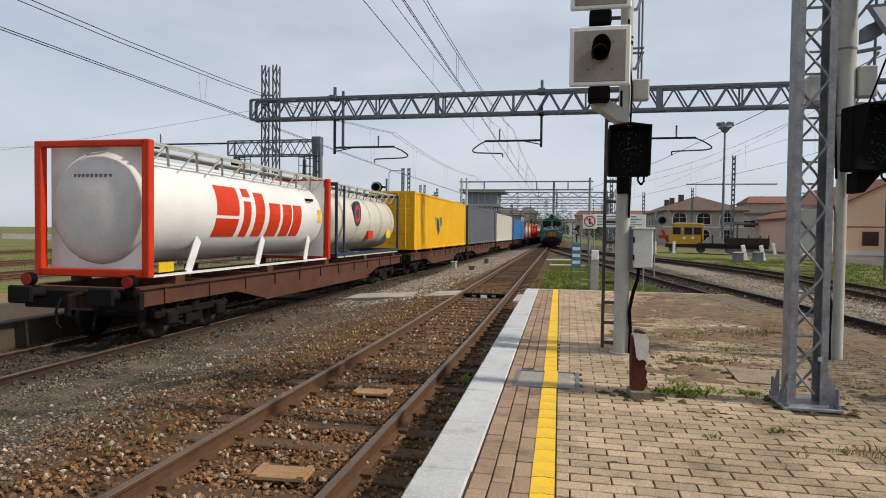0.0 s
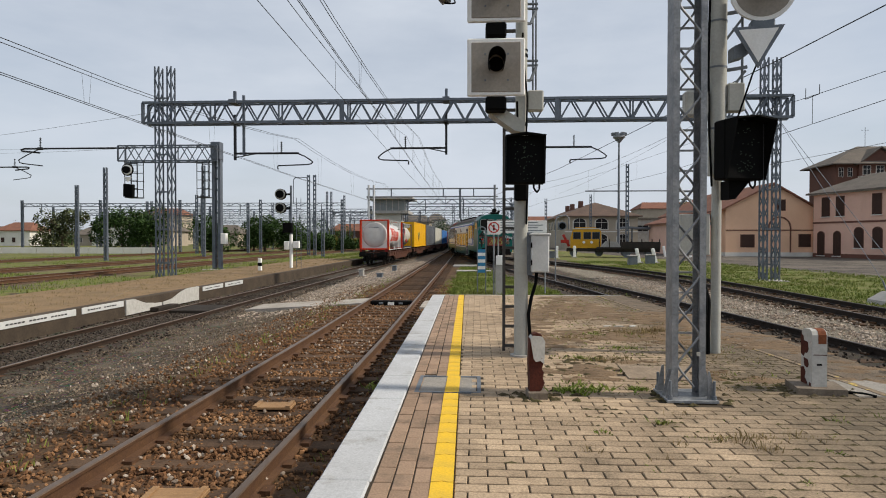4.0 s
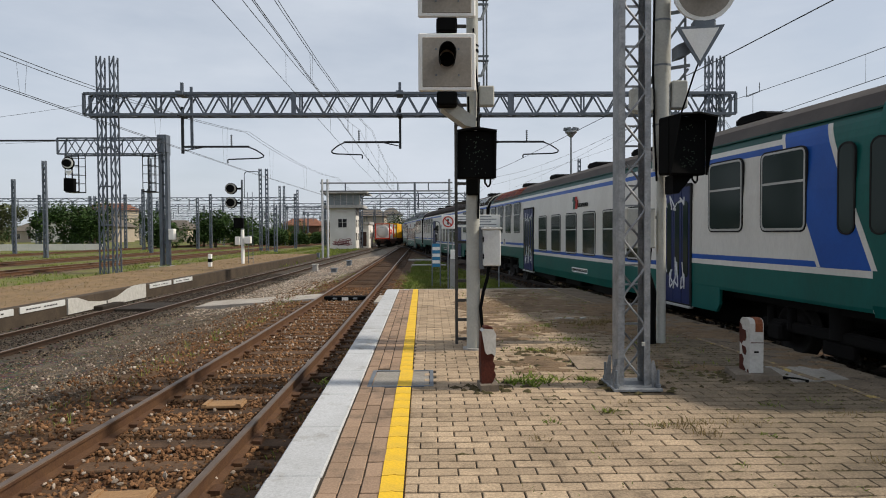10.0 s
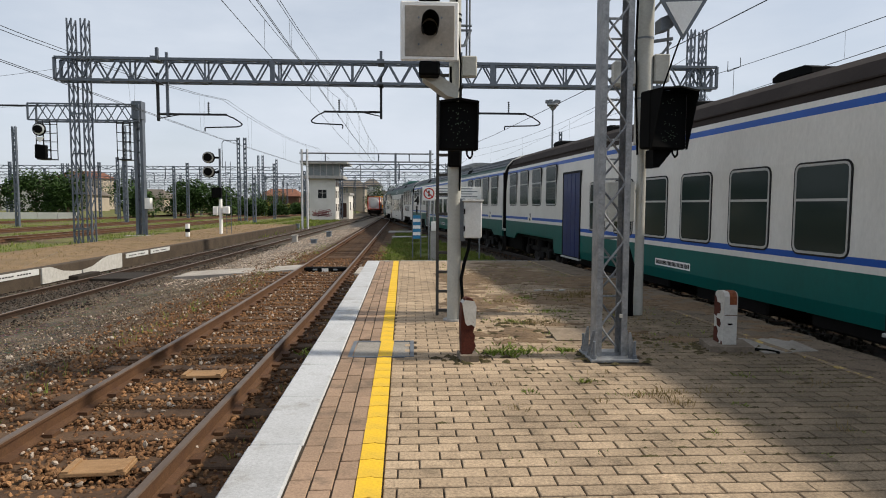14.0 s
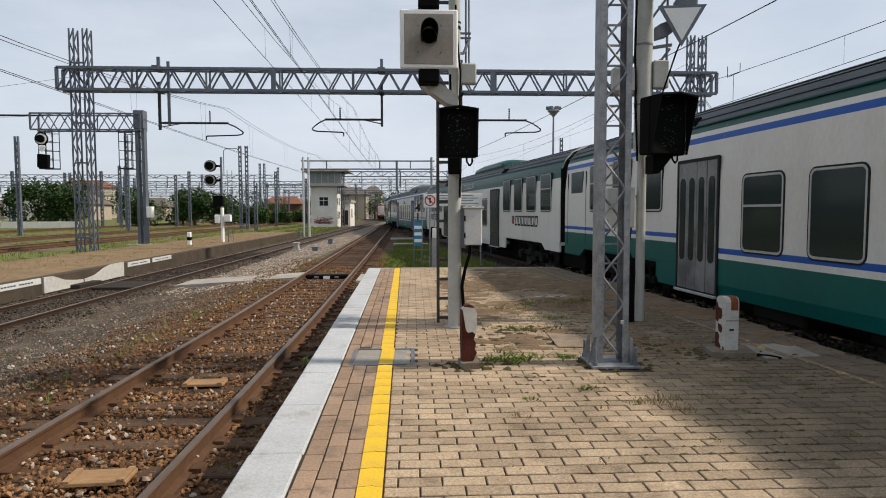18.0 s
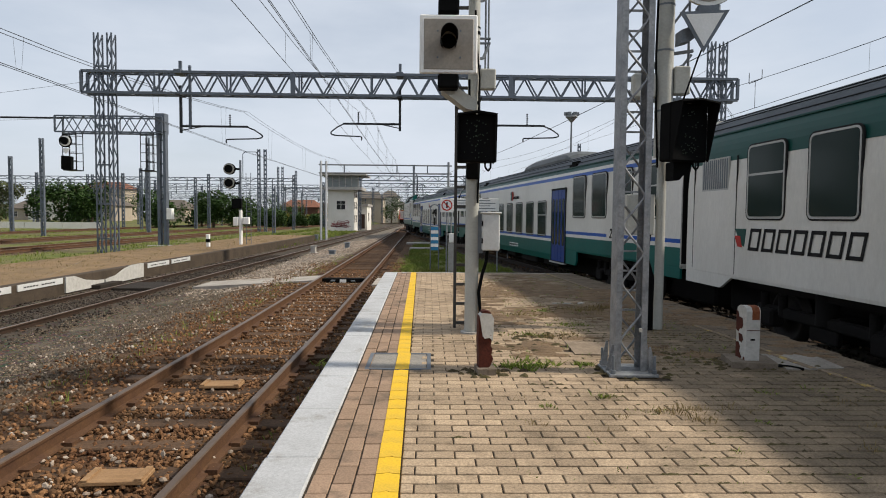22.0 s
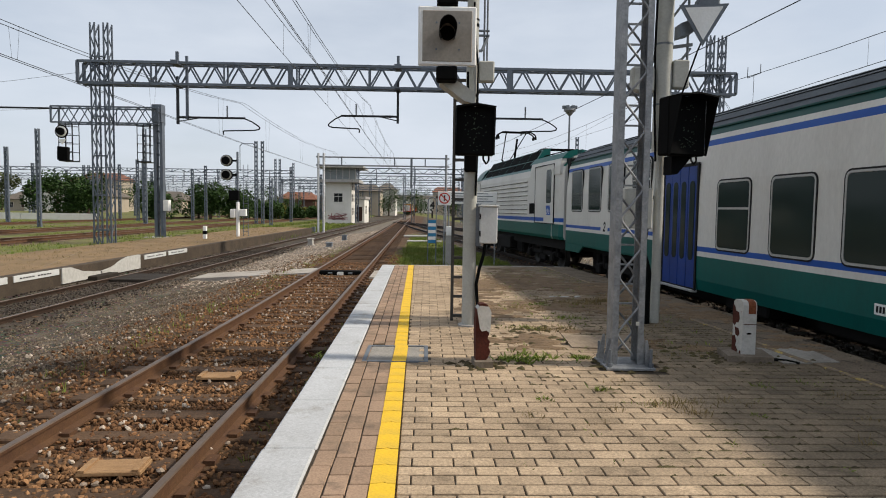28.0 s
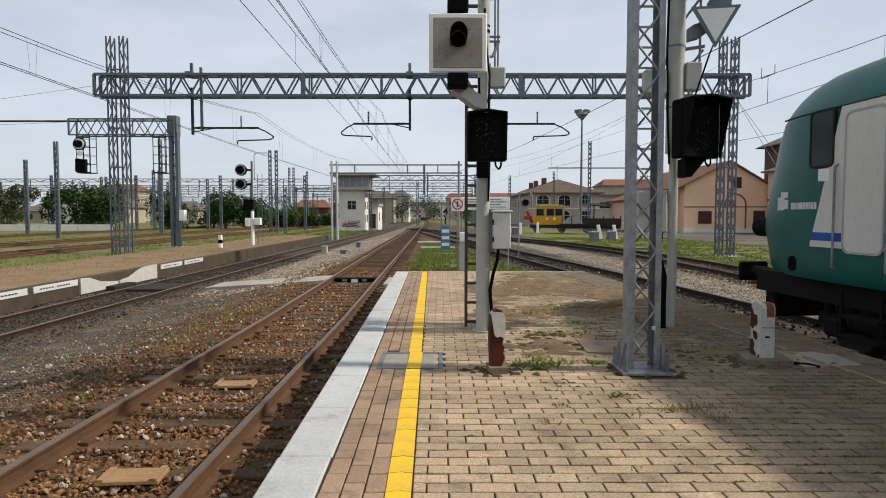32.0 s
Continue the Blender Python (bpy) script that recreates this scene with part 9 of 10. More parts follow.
def driving_end(car):
    """The teal cab at the leading end, in front of the first door."""
    y0, y1 = -MID + 0.1, -MID + 2.7
    o_full = [(HALF - 0.03, 0.95, 0), (HALF + 0.012, 1.1, 0), (HALF + 0.012, 1.42, 0), (HALF + 0.012, 1.50, 0), (HALF + 0.008, 2.6, 0), (HALF - 0.04, 3.2, 0), (HALF - 0.06, 3.36, 0), (HALF - 0.12, 3.58, 0), (1.10, 3.86, 0), (0.74, 3.995, 0), (0.36, 4.045, 0), (0.0, 4.06, 0)]
    o_nose = [(x * 0.985, z - (0.06 if z > 3.2 else 0.0), b) for x, z, b in o_full]
    g = loft(Bm(), [(y0, o_nose), (y0 + 0.18, [(x * 0.997, z - (0.03 if z > 3.2 else 0), b) for x, z, b in o_full]), (y0 + 0.5, o_full), (y1, o_full)])
    # the end wall is teal too
    g.mi = [0 if f is not None and k == 1 and len(f) > 4 else k for f, k in zip(g.f, g.mi)]
    part("cab", g, [M_TR_TEAL, M_TR_WHITE], car, "teal painted driving cab")
    for s in (-1, 1):
        wb = Bm()
        w = rounded(0.98, 0.80, 0.09)
        wb.prism([(s * 0.64 + u, 3.14 + v) for u, v in w], y0 - 0.012, y0 + 0.03, "y")
        part("windscreen", wb, M_SCREEN, car, "dark windscreen pane")
        rb = Bm()
        n = len(w)
        outer, inner = rounded(1.06, 0.88, 0.12), rounded(0.96, 0.78, 0.09)
        vs = [(s * 0.64 + u, y0 - 0.02, 3.14 + v) for u, v in outer] + [(s * 0.64 + u, y0 - 0.02, 3.14 + v) for u, v in inner] + [(s * 0.64 + u, y0 + 0.02, 3.14 + v) for u, v in outer]
        part("windscreen_rim", ring(Bm(), 1, 0, 0, 0, 1.10, 0.92, 0.13, 0.022, 0.01), M_RIM, car, "thin dull metal windscreen rim", m=pose(s * 0.64, y0 - 0.008, 3.14, 0, 0, -90))
        rb.add(vs, [(i, (i + 1) % n, n + (i + 1) % n, n + i) for i in range(n)] + [(i, (i + 1) % n, 2 * n + (i + 1) % n, 2 * n + i) for i in range(n)])
        part("windscreen_seal", rb, M_SEAL, car)
        part("wiper", Bm().box(s * 0.64 - 0.07, y0 - 0.06, 3.58, s * 0.64 + 0.07, y0 - 0.01, 3.64), M_BLACK, car)
        for z, rr, m_, nm in ((1.98, 0.10, M_TAILGLASS, "tail_lamp"), (1.73, 0.125, M_LAMP, "headlamp")):
            lb = Bm()
            lb.cyl((s * 1.02, y0 - 0.05, z), (s * 1.02, y0 + 0.02, z), rr + 0.04, 20)
            ob = part(nm, lb, M_BLACK, car)
            part("bezel", ring(Bm(), 1, 0, 0, 0, 2 * rr + 0.03, 2 * rr + 0.03, rr, 0.018, 0.008), M_RIM, ob, "dull metal ring", m=pose(s * 1.02, y0 - 0.052, z, 0, 0, -90))
            part("lens", Bm().cyl((s * 1.02, y0 - 0.065, z), (s * 1.02, y0 - 0.045, z), rr, 20), m_, ob)
        part("marker_lamp", Bm().cyl((s * 1.22, y0 - 0.04, 1.98), (s * 1.22, y0 + 0.02, 1.98), 0.07, 14), M_BLACK, car)
        # side cab window and slit door windows
        win = part("cab_side_window", ring(Bm(), s, HALF + 0.01, y0 + 1.12, 3.20, 1.22, 0.74, 0.05, 0.045, 0.012), M_RIM, car)
        sp = plate(Bm(), s, HALF + 0.01, y0 + 1.12, 3.20, 1.17, 0.69, 0.04, 0.006)
        part("pane", sp, M_GLASS, win)
        part("mullion", Bm().box(min(s * 1.42, s * 1.445), y0 + 1.10, 2.87, max(s * 1.42, s * 1.445), y0 + 1.14, 3.53), M_RIM, win)
        for yy in (2.51, 3.04):
            d = part("door_slit", ring(Bm(), s, HALF + 0.012, y0 + yy, 2.57, 0.30, 1.2, 0.13, 0.025, 0.008), M_SEAL, car)
            part("pane", plate(Bm(), s, HALF + 0.012, y0 + yy, 2.57, 0.25, 1.15, 0.11, 0.004), M_GLASS, d)
        # slanted blue and white flash behind the cab, wrapped over the leaning upper side
        for a, b, mm, nm, out in ((2.62, 3.50, M_TR_BLUE, "blue_flash", 0.004), (2.53, 2.62, M_TR_WHITE, "white_flash", 0.013), (3.50, 3.57, M_TR_WHITE, "white_flash", 0.004), (1.9, 2.53, M_TR_TEAL, "teal_corner", 0.008)):
            g = Bm()
            rows = [(HALF, 1.525), (HALF - 0.005, 2.6), (HALF - 0.05, 3.215), (HALF - 0.07, 3.32), (HALF - 0.095, 3.41), (HALF - 0.125, 3.48)]
            for (xa, za), (xb, zb) in zip(rows, rows[1:]):
                sa, sb = (0.46 * (za - 1.525), 0.46 * (zb - 1.525))
                na, nb = (0.0, 0.0) if nm == "teal_corner" else (sa, sb)
                o = [(s * (xa + out), y0 + a + na, za), (s * (xa + out), y0 + b + sa, za), (s * (xb + out), y0 + b + sb, zb), (s * (xb + out), y0 + a + nb, zb)]
                g.add(o + [(x - s * 0.03, y, z) for x, y, z in o], [(0, 1, 2, 3), (7, 6, 5, 4), (0, 3, 7, 4), (1, 5, 6, 2), (0, 4, 5, 1), (3, 2, 6, 7)])
            part(nm, g, mm, car)
    # recessed gangway panel with painted scrawl
    part("end_panel", Bm().box(-0.62, y0 - 0.006, 1.46, 0.62, y0 + 0.02, 2.20), M_SPRAY_RED, car, "red sprayed panel between the lamps")
    part("panel_lintel", Bm().box(-0.70, y0 - 0.05, 2.20, 0.70, y0 + 0.01, 2.25, 0, 0.01), M_TR_TEAL, car)
    # flat near-black plate stands in for the dark opening below the panel
    part("panel_step", Bm().box(-0.70, y0 - 0.03, 0.96, 0.70, y0 + 0.01, 1.45), M_UNDER, car)
    hw = Bm().box(-0.35, y0 + 0.1, 3.98, 0.35, y0 + 0.8, 4.18, 0, 0.05).cyl((-0.02, y0 + 0.15, 4.32), (-0.02, y0 + 0.55, 4.32), 0.17, 18).cyl((0.33, y0 + 0.2, 4.21), (0.33, y0 + 0.5, 4.21), 0.09, 12)
    part("roof_headlamp", hw, M_BLACK, car, "black roof lamp and horn")
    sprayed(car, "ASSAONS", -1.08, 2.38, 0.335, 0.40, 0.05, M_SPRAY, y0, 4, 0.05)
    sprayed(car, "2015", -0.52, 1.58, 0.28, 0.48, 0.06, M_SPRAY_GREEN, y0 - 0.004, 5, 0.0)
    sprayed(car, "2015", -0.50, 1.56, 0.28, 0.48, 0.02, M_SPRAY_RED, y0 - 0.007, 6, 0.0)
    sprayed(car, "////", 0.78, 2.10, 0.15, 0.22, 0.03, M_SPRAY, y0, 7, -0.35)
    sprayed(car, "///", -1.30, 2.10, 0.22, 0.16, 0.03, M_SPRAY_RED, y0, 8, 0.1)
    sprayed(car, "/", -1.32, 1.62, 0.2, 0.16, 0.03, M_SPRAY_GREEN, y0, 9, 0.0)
    part("plough_beam", Bm().box(-1.32, y0 + 0.02, 0.72, 1.32, y0 + 0.25, 0.98, 0, 0.02), M_UNDER, car)
    part("corner_step", Bm().box(-1.45, y0 - 0.1, 0.42, -1.0, y0 + 0.2, 0.46).bar((-1.4, y0, 0.44), (-1.4, y0, 0.9), 0.03, 0.03).bar((-1.05, y0, 0.44), (-1.05, y0, 0.9), 0.03, 0.03), M_UNDER, car)
    buffers(car, y0 + 0.02, -1, 1.12)


M_LAMP = mat("lamp_glass", (0.12, 0.085, 0.05), 0.15, 0, (0.09, 0.075, 0.055), 0.4, 6, 30, 0, 0.1)


def build_passenger_train():
    old_vents = [MID + v for v in (-3.45, -7.6, -11.7, -15.0, -19.75)]
    c1 = coach("white and teal driving coach with graffiti on its teal cab", WHITE_BANDS, M_DOOR_BLUE, True, M_RIM, vents=old_vents, skip_front=True, number_two=(-3.53,))
    driving_end(c1)
    g = Bm()
    scrawl(g, -1, MID - 7.65, 2.6, 1.0, 0.35, 3, 0.035, 3, HALF + 0.02)
    scrawl(g, -1, MID - 7.65, 1.2, 1.0, 0.8, 4, 0.035, 4, HALF + 0.02)
    scrawl(g, -1, MID - 18.75, 2.6, 0.9, 0.3, 3, 0.035, 11, HALF + 0.02)
    scrawl(g, -1, MID - 18.75, 1.2, 0.9, 0.7, 4, 0.035, 7, HALF + 0.02)
    part("graffiti", g, M_SPRAY, c1)
    roof_sprayed(c1, "//////", MID - 0.9, 0.82, 0.17, M_SPRAY_ORANGE, 2, 0.014)
    roof_sprayed(c1, "//////", MID - 0.9, 0.82, 0.11, M_SPRAY_RED, 2, 0.022)
    c2 = coach("white and teal coach with a brown roof and pale graffiti", BROWN_BANDS, M_DOOR_BLUE, True, M_RIM, vents=old_vents[:4] + [MID - 22.8], glazed=False)
    for k in range(3):
        roof_sprayed(c2, "/////", -MID + 6.4 - 1.95 * k, 0.34, 0.045, M_SPRAY, 12 + k, 0.016)
    c3 = coach("white and teal coach with grey folding doors", NEW_BANDS, M_DOOR_GREY, False, M_RIM, ac=M_TR_AC, closet="window", number_two=(-3.9, -24.3))
    c4 = coach("white coach with a dark green upper band", NORTH_BANDS, M_DOOR_BLACK, False, M_RIM, ac=M_TR_DARKGREEN, closet="grille", number_two=())
    for s in (-1, 1):
        band = Bm()
        zz = [(HALF - 0.036, 3.03), (HALF - 0.05, 3.215), (HALF - 0.07, 3.32), (HALF - 0.095, 3.41), (HALF - 0.15, 3.54)]
        for (xa, za), (xb, zb) in zip(zz, zz[1:]):
            band.add([(s * (xa + 0.004), -MID + 0.16, za), (s * (xa + 0.004), MID - 0.16, za), (s * (xb + 0.004), MID - 0.16, zb), (s * (xb + 0.004), -MID + 0.16, zb)], [(0, 1, 2, 3)])
        part("upper_band", band, M_TR_DARKGREEN, c4, "dark green painted upper band")
        for v, e in ((-3.67, -2.09), (-23.0, -21.4)):
            open_bars(c4, 7, s, MID + v, 1.69, 2.62, 0.36, M_SEAL)
            if s < 0:
                x0, x1 = sorted((s * HALF, s * (HALF + 0.006)))
                part("emblem", Bm().prism([(MID + e + 0.17, 1.86), (MID + e - 0.17, 1.86), (MID + e - 0.12, 1.56), (MID + e - 0.02, 1.60)], x0, x1, "x"), M_TR_DARKGREEN, c4)
                part("emblem", Bm().prism([(MID + e + 0.17, 1.74), (MID + e - 0.0, 1.74), (MID + e - 0.06, 1.55), (MID + e + 0.08, 1.56)], x0 - 0.003, x1, "x"), M_RED, c4)
        open_bars(c4, 7, s, MID - 13.6, 3.26, 2.4, 0.22, M_SPRAY, HALF - 0.045)
        part("emblem", Bm().box(min(s * 1.34, s * 1.372), MID - 12.24, 3.18, max(s * 1.34, s * 1.372), MID - 12.10, 3.33), M_RED, c4)
        for v in (-10.2, -16.2):
            digits(c4, "2", s, MID + v, 1.97, 0.34, M_SEAL, 0.25, 0.008, "class_number")
    c5 = coach("white and teal coach with bright blue folding doors", NEW_BANDS, M_DOOR_BLUE2, False, M_RIM, ac=M_TR_AC)
    c6 = coach("clean white and teal coach next to the engine", NEW_BANDS, M_DOOR_BLUE2, False, M_RIM, ac=M_TR_AC)
    for c in (c1, c3, c5, c6):
        name_bars(c, 10, -1, MID - 13.5, 2.80, 0.15, M_SEAL, 0.2)
        for k, (a, b, m_) in enumerate(((0.0, 0.19, M_TR_DARKGREEN), (0.19, 0.37, M_RED))):
            for zz, hh in ((2.99, 0.07), (2.83, 0.14)):
                y = MID - 12.70 - a + (0.05 if zz > 2.9 else 0.0)
                part("emblem", Bm().prism([(y, zz + hh), (y - 0.16, zz + hh), (y - 0.10, zz - hh + 0.01), (y + 0.06, zz - hh + 0.01)], -HALF - 0.005, -HALF + 0.01, "x"), m_, c)
    TRAIN.extend([c1, c2, c3, c4, c5, c6])


build_passenger_train()


def build_engine():
    """A boxy electric engine at the tail: ribbed sides, sloped nose at the rear end (+y)."""
    e = thing("electric_locomotive", "white and teal electric locomotive with ribbed sides", "locomotive")
    L0, L1 = -7.65, 7.30
    o = [(HALF - 0.02, 1.10, 0), (HALF + 0.03, 1.20, 0), (HALF + 0.03, 1.59, 1), (HALF + 0.03, 1.66, 2), (HALF + 0.03, 1.79, 1), (HALF + 0.03, 3.25, 1), (HALF + 0.0, 3.48, 0), (1.12, 3.80, 3), (0.9, 3.86, 3), (0.0, 3.88, 3)]
    g = loft(Bm(), [(L0 + 0.9, o), (L1 - 3.1, o)])
    # narrower end beside the coach
    end = [(x * 0.985, z, b) for x, z, b in o]
    loft(g, [(L0, [(x * 0.93, z - (0.05 if z > 3.4 else 0), b) for x, z, b in o]), (L0 + 0.25, end), (L0 + 0.895, end)])
    part("body", g, [M_TR_TEAL, M_TR_WHITE, M_TR_BLUE, M_TR_ROOF2], e)
    gn, ring_n = Bm(), 30
    levels = ((1.10, 1.40, 7.69), (1.20, 1.45, 7.73), (1.4, 1.45, 7.81), (1.8, 1.45, 7.97), (2.0, 1.45, 7.95), (2.6, 1.45, 7.75), (3.2, 1.45, 7.54), (3.48, 1.42, 7.42),
              (3.65, 1.33, 7.33), (3.80, 1.24, 7.20), (3.95, 1.11, 7.02), (4.07, 0.96, 6.78), (4.16, 0.74, 6.45), (4.22, 0.46, 6.0), (4.24, 0.1, 5.4))
    vs = []
    for z, w, tip in levels:
        for i in range(ring_n + 1):
            if i in (0, ring_n):
                vs.append((w if i else -w, L1 - 3.095, z))
                continue
            a = math.pi * (i - 1) / (ring_n - 2)
            u, v = -math.cos(a), math.sin(a)
            vs.append((math.copysign(abs(u) ** (2 / 2.6), u) * w, 4.6 + (tip - 4.6) * v ** (2 / 2.6), z))
    k = ring_n + 1
    gn.add(vs, [(j * k + i, j * k + i + 1, (j + 1) * k + i + 1, (j + 1) * k + i) for j in range(len(levels) - 1) for i in range(ring_n)], 0, True)
    gn.add(vs[-k:], [tuple(range(k))], 0, True)

    def cab_side(y):
        return 1.45 * (1 - max(0.0, (y - 4.6) / 3.3) ** 2.6) ** (1 / 2.6)
    part("cab", gn, M_TR_TEAL, e, "rounded sloping teal cab")
    for s in (-1, 1):
        for i in range(8):
            z = 1.90 + i * 0.170
            x0, x1 = sorted((s * (HALF + 0.02), s * (HALF + 0.068)))
            part("rib", Bm().box(x0, L0 + 3.68, z, x1, L1 - 3.25, z + 0.042, 0, 0.008), M_TR_WHITE, e)
            # thin dark strip paints the shade below each rib
            part("rib_seam", Bm().box(min(s * (HALF + 0.02), s * (HALF + 0.036)), L0 + 3.68, z - 0.016, max(s * (HALF + 0.02), s * (HALF + 0.036)), L1 - 3.25, z - 0.002), M_TR_SEAM_SHADE, e)
        # white wedge with the cab door
        x0, x1 = sorted((s * (HALF + 0.0), s * (HALF + 0.036)))
        part("white_wedge", Bm().prism([(L1 - 3.1, 1.58), (L1 - 1.73, 1.58), (L1 - 2.31, 3.46), (L1 - 3.1, 3.46)], x0, x1, "x"), M_TR_WHITE, e)
        part("blue_stripe", Bm().box(min(s * 1.42, s * (HALF + 0.040)), L1 - 3.1, 1.67, max(s * 1.42, s * (HALF + 0.040)), L1 - 1.77, 1.785), M_TR_BLUE, e)
        d = part("cab_door", ring(Bm(), s, HALF + 0.036, L1 - 2.75, 2.45, 0.72, 1.86, 0.12, 0.03, 0.012), M_RIM, e)
        part("door_leaf", plate(Bm(), s, HALF + 0.036, L1 - 2.75, 2.45, 0.66, 1.8, 0.1, 0.006), M_TR_WHITE, d)
        for yy in (L1 - 2.27, L1 - 3.2):
            part("handle", Bm().tube([(s * (HALF + 0.03), yy, 1.3), (s * (HALF + 0.08), yy, 1.33), (s * (HALF + 0.08), yy, 2.67), (s * (HALF + 0.03), yy, 2.7)], 0.018, 6), M_STEEL, d)
        w = part("cab_window", ring(Bm(), s, HALF + 0.03, L1 - 1.94, 3.08, 0.5, 0.80, 0.08, 0.03, 0.02), M_SEAL, e)
        part("pane", plate(Bm(), s, HALF + 0.03, L1 - 1.94, 3.08, 0.46, 0.76, 0.07, 0.012), M_GLASS, w)
        part("notice", plate(Bm(), s, HALF + 0.032, 5.31, 2.58, 0.22, 0.17, 0.01, 0.008), M_WHITE, e, "small white notice")
        part("gutter", Bm().tube([(s * 1.425, L1 - 3.0, 3.475), (s * 1.42, 5.4, 3.475), (s * 1.40, 5.95, 3.475), (s * 1.33, 6.4, 3.475)], 0.014, 6), M_SEAL, e, "dark roof gutter")
        part("side_lamp", Bm().cyl((s * 1.34, 6.05, 1.33), (s * 1.40, 6.05, 1.33), 0.085, 16).cyl((s * 1.34, 6.05, 1.27), (s * 1.40, 6.05, 1.27), 0.085, 16), M_BLACK, e)
        part("front_lamp", Bm().cyl((s * 0.84, 7.2, 1.82), (s * 0.84, 7.80, 1.82), 0.17, 18), M_BLACK, e, "round black lamp housing")
        # luggage door and vestibule window by the coach
        ld = part("side_door", ring(Bm(), s, HALF + 0.03, L0 + 1.73, 2.58, 2.06, 2.0, 0.04, 0.03, 0.01), M_SEAL, e)
        part("door_leaf", plate(Bm(), s, HALF + 0.03, L0 + 1.22, 2.58, 0.98, 1.94, 0.03, 0.004), M_TR_WHITE, ld)
        part("door_leaf", plate(Bm(), s, HALF + 0.03, L0 + 2.24, 2.58, 0.98, 1.94, 0.03, -0.008), M_TR_WHITE, ld)
        part("pane", plate(Bm(), s, HALF + 0.03, L0 + 1.22, 2.84, 0.5, 1.12, 0.1, 0.01), M_GLASS, ld)
        part("grille", plate(Bm(), s, HALF + 0.03, L0 + 3.1, 2.10, 0.6, 0.38, 0.02, 0.008), M_BLACK, e)
        bx = part("bicycle_sign", Bm().prism([(L0 + 1.0, 1.88), (L0 + 1.40, 1.88), (L0 + 1.47, 2.20), (L0 + 1.07, 2.20)], *sorted((s * (HALF + 0.03), s * (HALF + 0.042))), "x"), M_TR_BLUE, e, "blue bicycle sign")
        wh = Bm()
        for yy in (L0 + 1.14, L0 + 1.34):
            for i in range(12):
                a0, a1 = 2 * math.pi * i / 12, 2 * math.pi * (i + 1) / 12
                wh.bar((s * (HALF + 0.045), yy + 0.065 * math.cos(a0), 1.99 + 0.065 * math.sin(a0)), (s * (HALF + 0.045), yy + 0.065 * math.cos(a1), 1.99 + 0.065 * math.sin(a1)), 0.014, 0.004, 0, (1, 0, 0))
        wh.bar((s * (HALF + 0.045), L0 + 1.14, 2.0), (s * (HALF + 0.045), L0 + 1.24, 2.09), 0.014, 0.004, 0, (1, 0, 0)).bar((s * (HALF + 0.045), L0 + 1.24, 2.09), (s * (HALF + 0.045), L0 + 1.34, 1.99), 0.014, 0.004, 0, (1, 0, 0))
        part("bicycle", wh, M_WHITE, bx)
        part("sill_box", Bm().box(min(s * 1.0, s * 1.4), L0 + 6.2, 0.45, max(s * 1.0, s * 1.4), L0 + 8.2, 0.95, 0, 0.04), M_UNDER, e)
        part("cab_step", Bm().box(min(s * 1.2, s * 1.45), L1 - 3.05, 0.40, max(s * 1.2, s * 1.45), L1 - 2.35, 0.44).box(min(s * 1.2, s * 1.45), L1 - 3.05, 0.66, max(s * 1.2, s * 1.45), L1 - 2.35, 0.70).bar((s * 1.4, L1 - 3.05, 0.4), (s * 1.4, L1 - 3.05, 1.0), 0.03, 0.03).bar((s * 1.4, L1 - 2.35, 0.4), (s * 1.4, L1 - 2.35, 1.0), 0.03, 0.03), M_UNDER, e)
        plate_bars(e, s, L0 + 3.13, 1.40, 26, 0.078)
        mark = Bm()
        for i in range(10):
            y = 5.47 + i * 0.068
            x = cab_side(y + 0.02)
            mark.box(min(s * (x - 0.03), s * (x + 0.008)), y, 2.11, max(s * (x - 0.03), s * (x + 0.008)), y + 0.045, 2.21)
        part("name_bars", mark, M_SPRAY, e, "row of pale bars")
        em = Bm()
        for y, za, zb in ((6.24, 2.12, 2.26), (6.36, 2.10, 2.38), (6.48, 2.10, 2.30), (6.24, 2.29, 2.38)):
            x = cab_side(y + 0.04)
            em.box(min(s * (x - 0.05), s * (x + 0.012)), y, za, max(s * (x - 0.05), s * (x + 0.012)), y + 0.09, zb)
        part("emblem", em, M_SPRAY, e, "pale slanted emblem")
        fair = part("roof_fairing", Bm().prism([(s * 1.36, 3.50), (s * 0.88, 4.30), (s * 0.62, 4.36), (s * 0.62, 3.80)], L0 + 3.6, L1 - 3.4, "y"), M_TR_TEAL, e, "sloped teal roof fairing")
        part("upper_panel", Bm().prism([(s * 1.452, 3.2), (s * 1.452, 3.48), (s * 1.41, 3.70), (s * 1.25, 3.70), (s * 1.25, 3.2)], L0 + 0.12, L0 + 3.3, "y"), M_TR_WHITE, e)
        part("roof_edge", Bm().prism([(s * 1.412, 3.70), (s * 1.20, 3.92), (s * 0.9, 4.0), (s * 0.9, 3.7)], L0 + 0.1, L0 + 3.6, "y"), M_TR_TEAL, e, "sloped teal roof edge")
        n_gr = 6
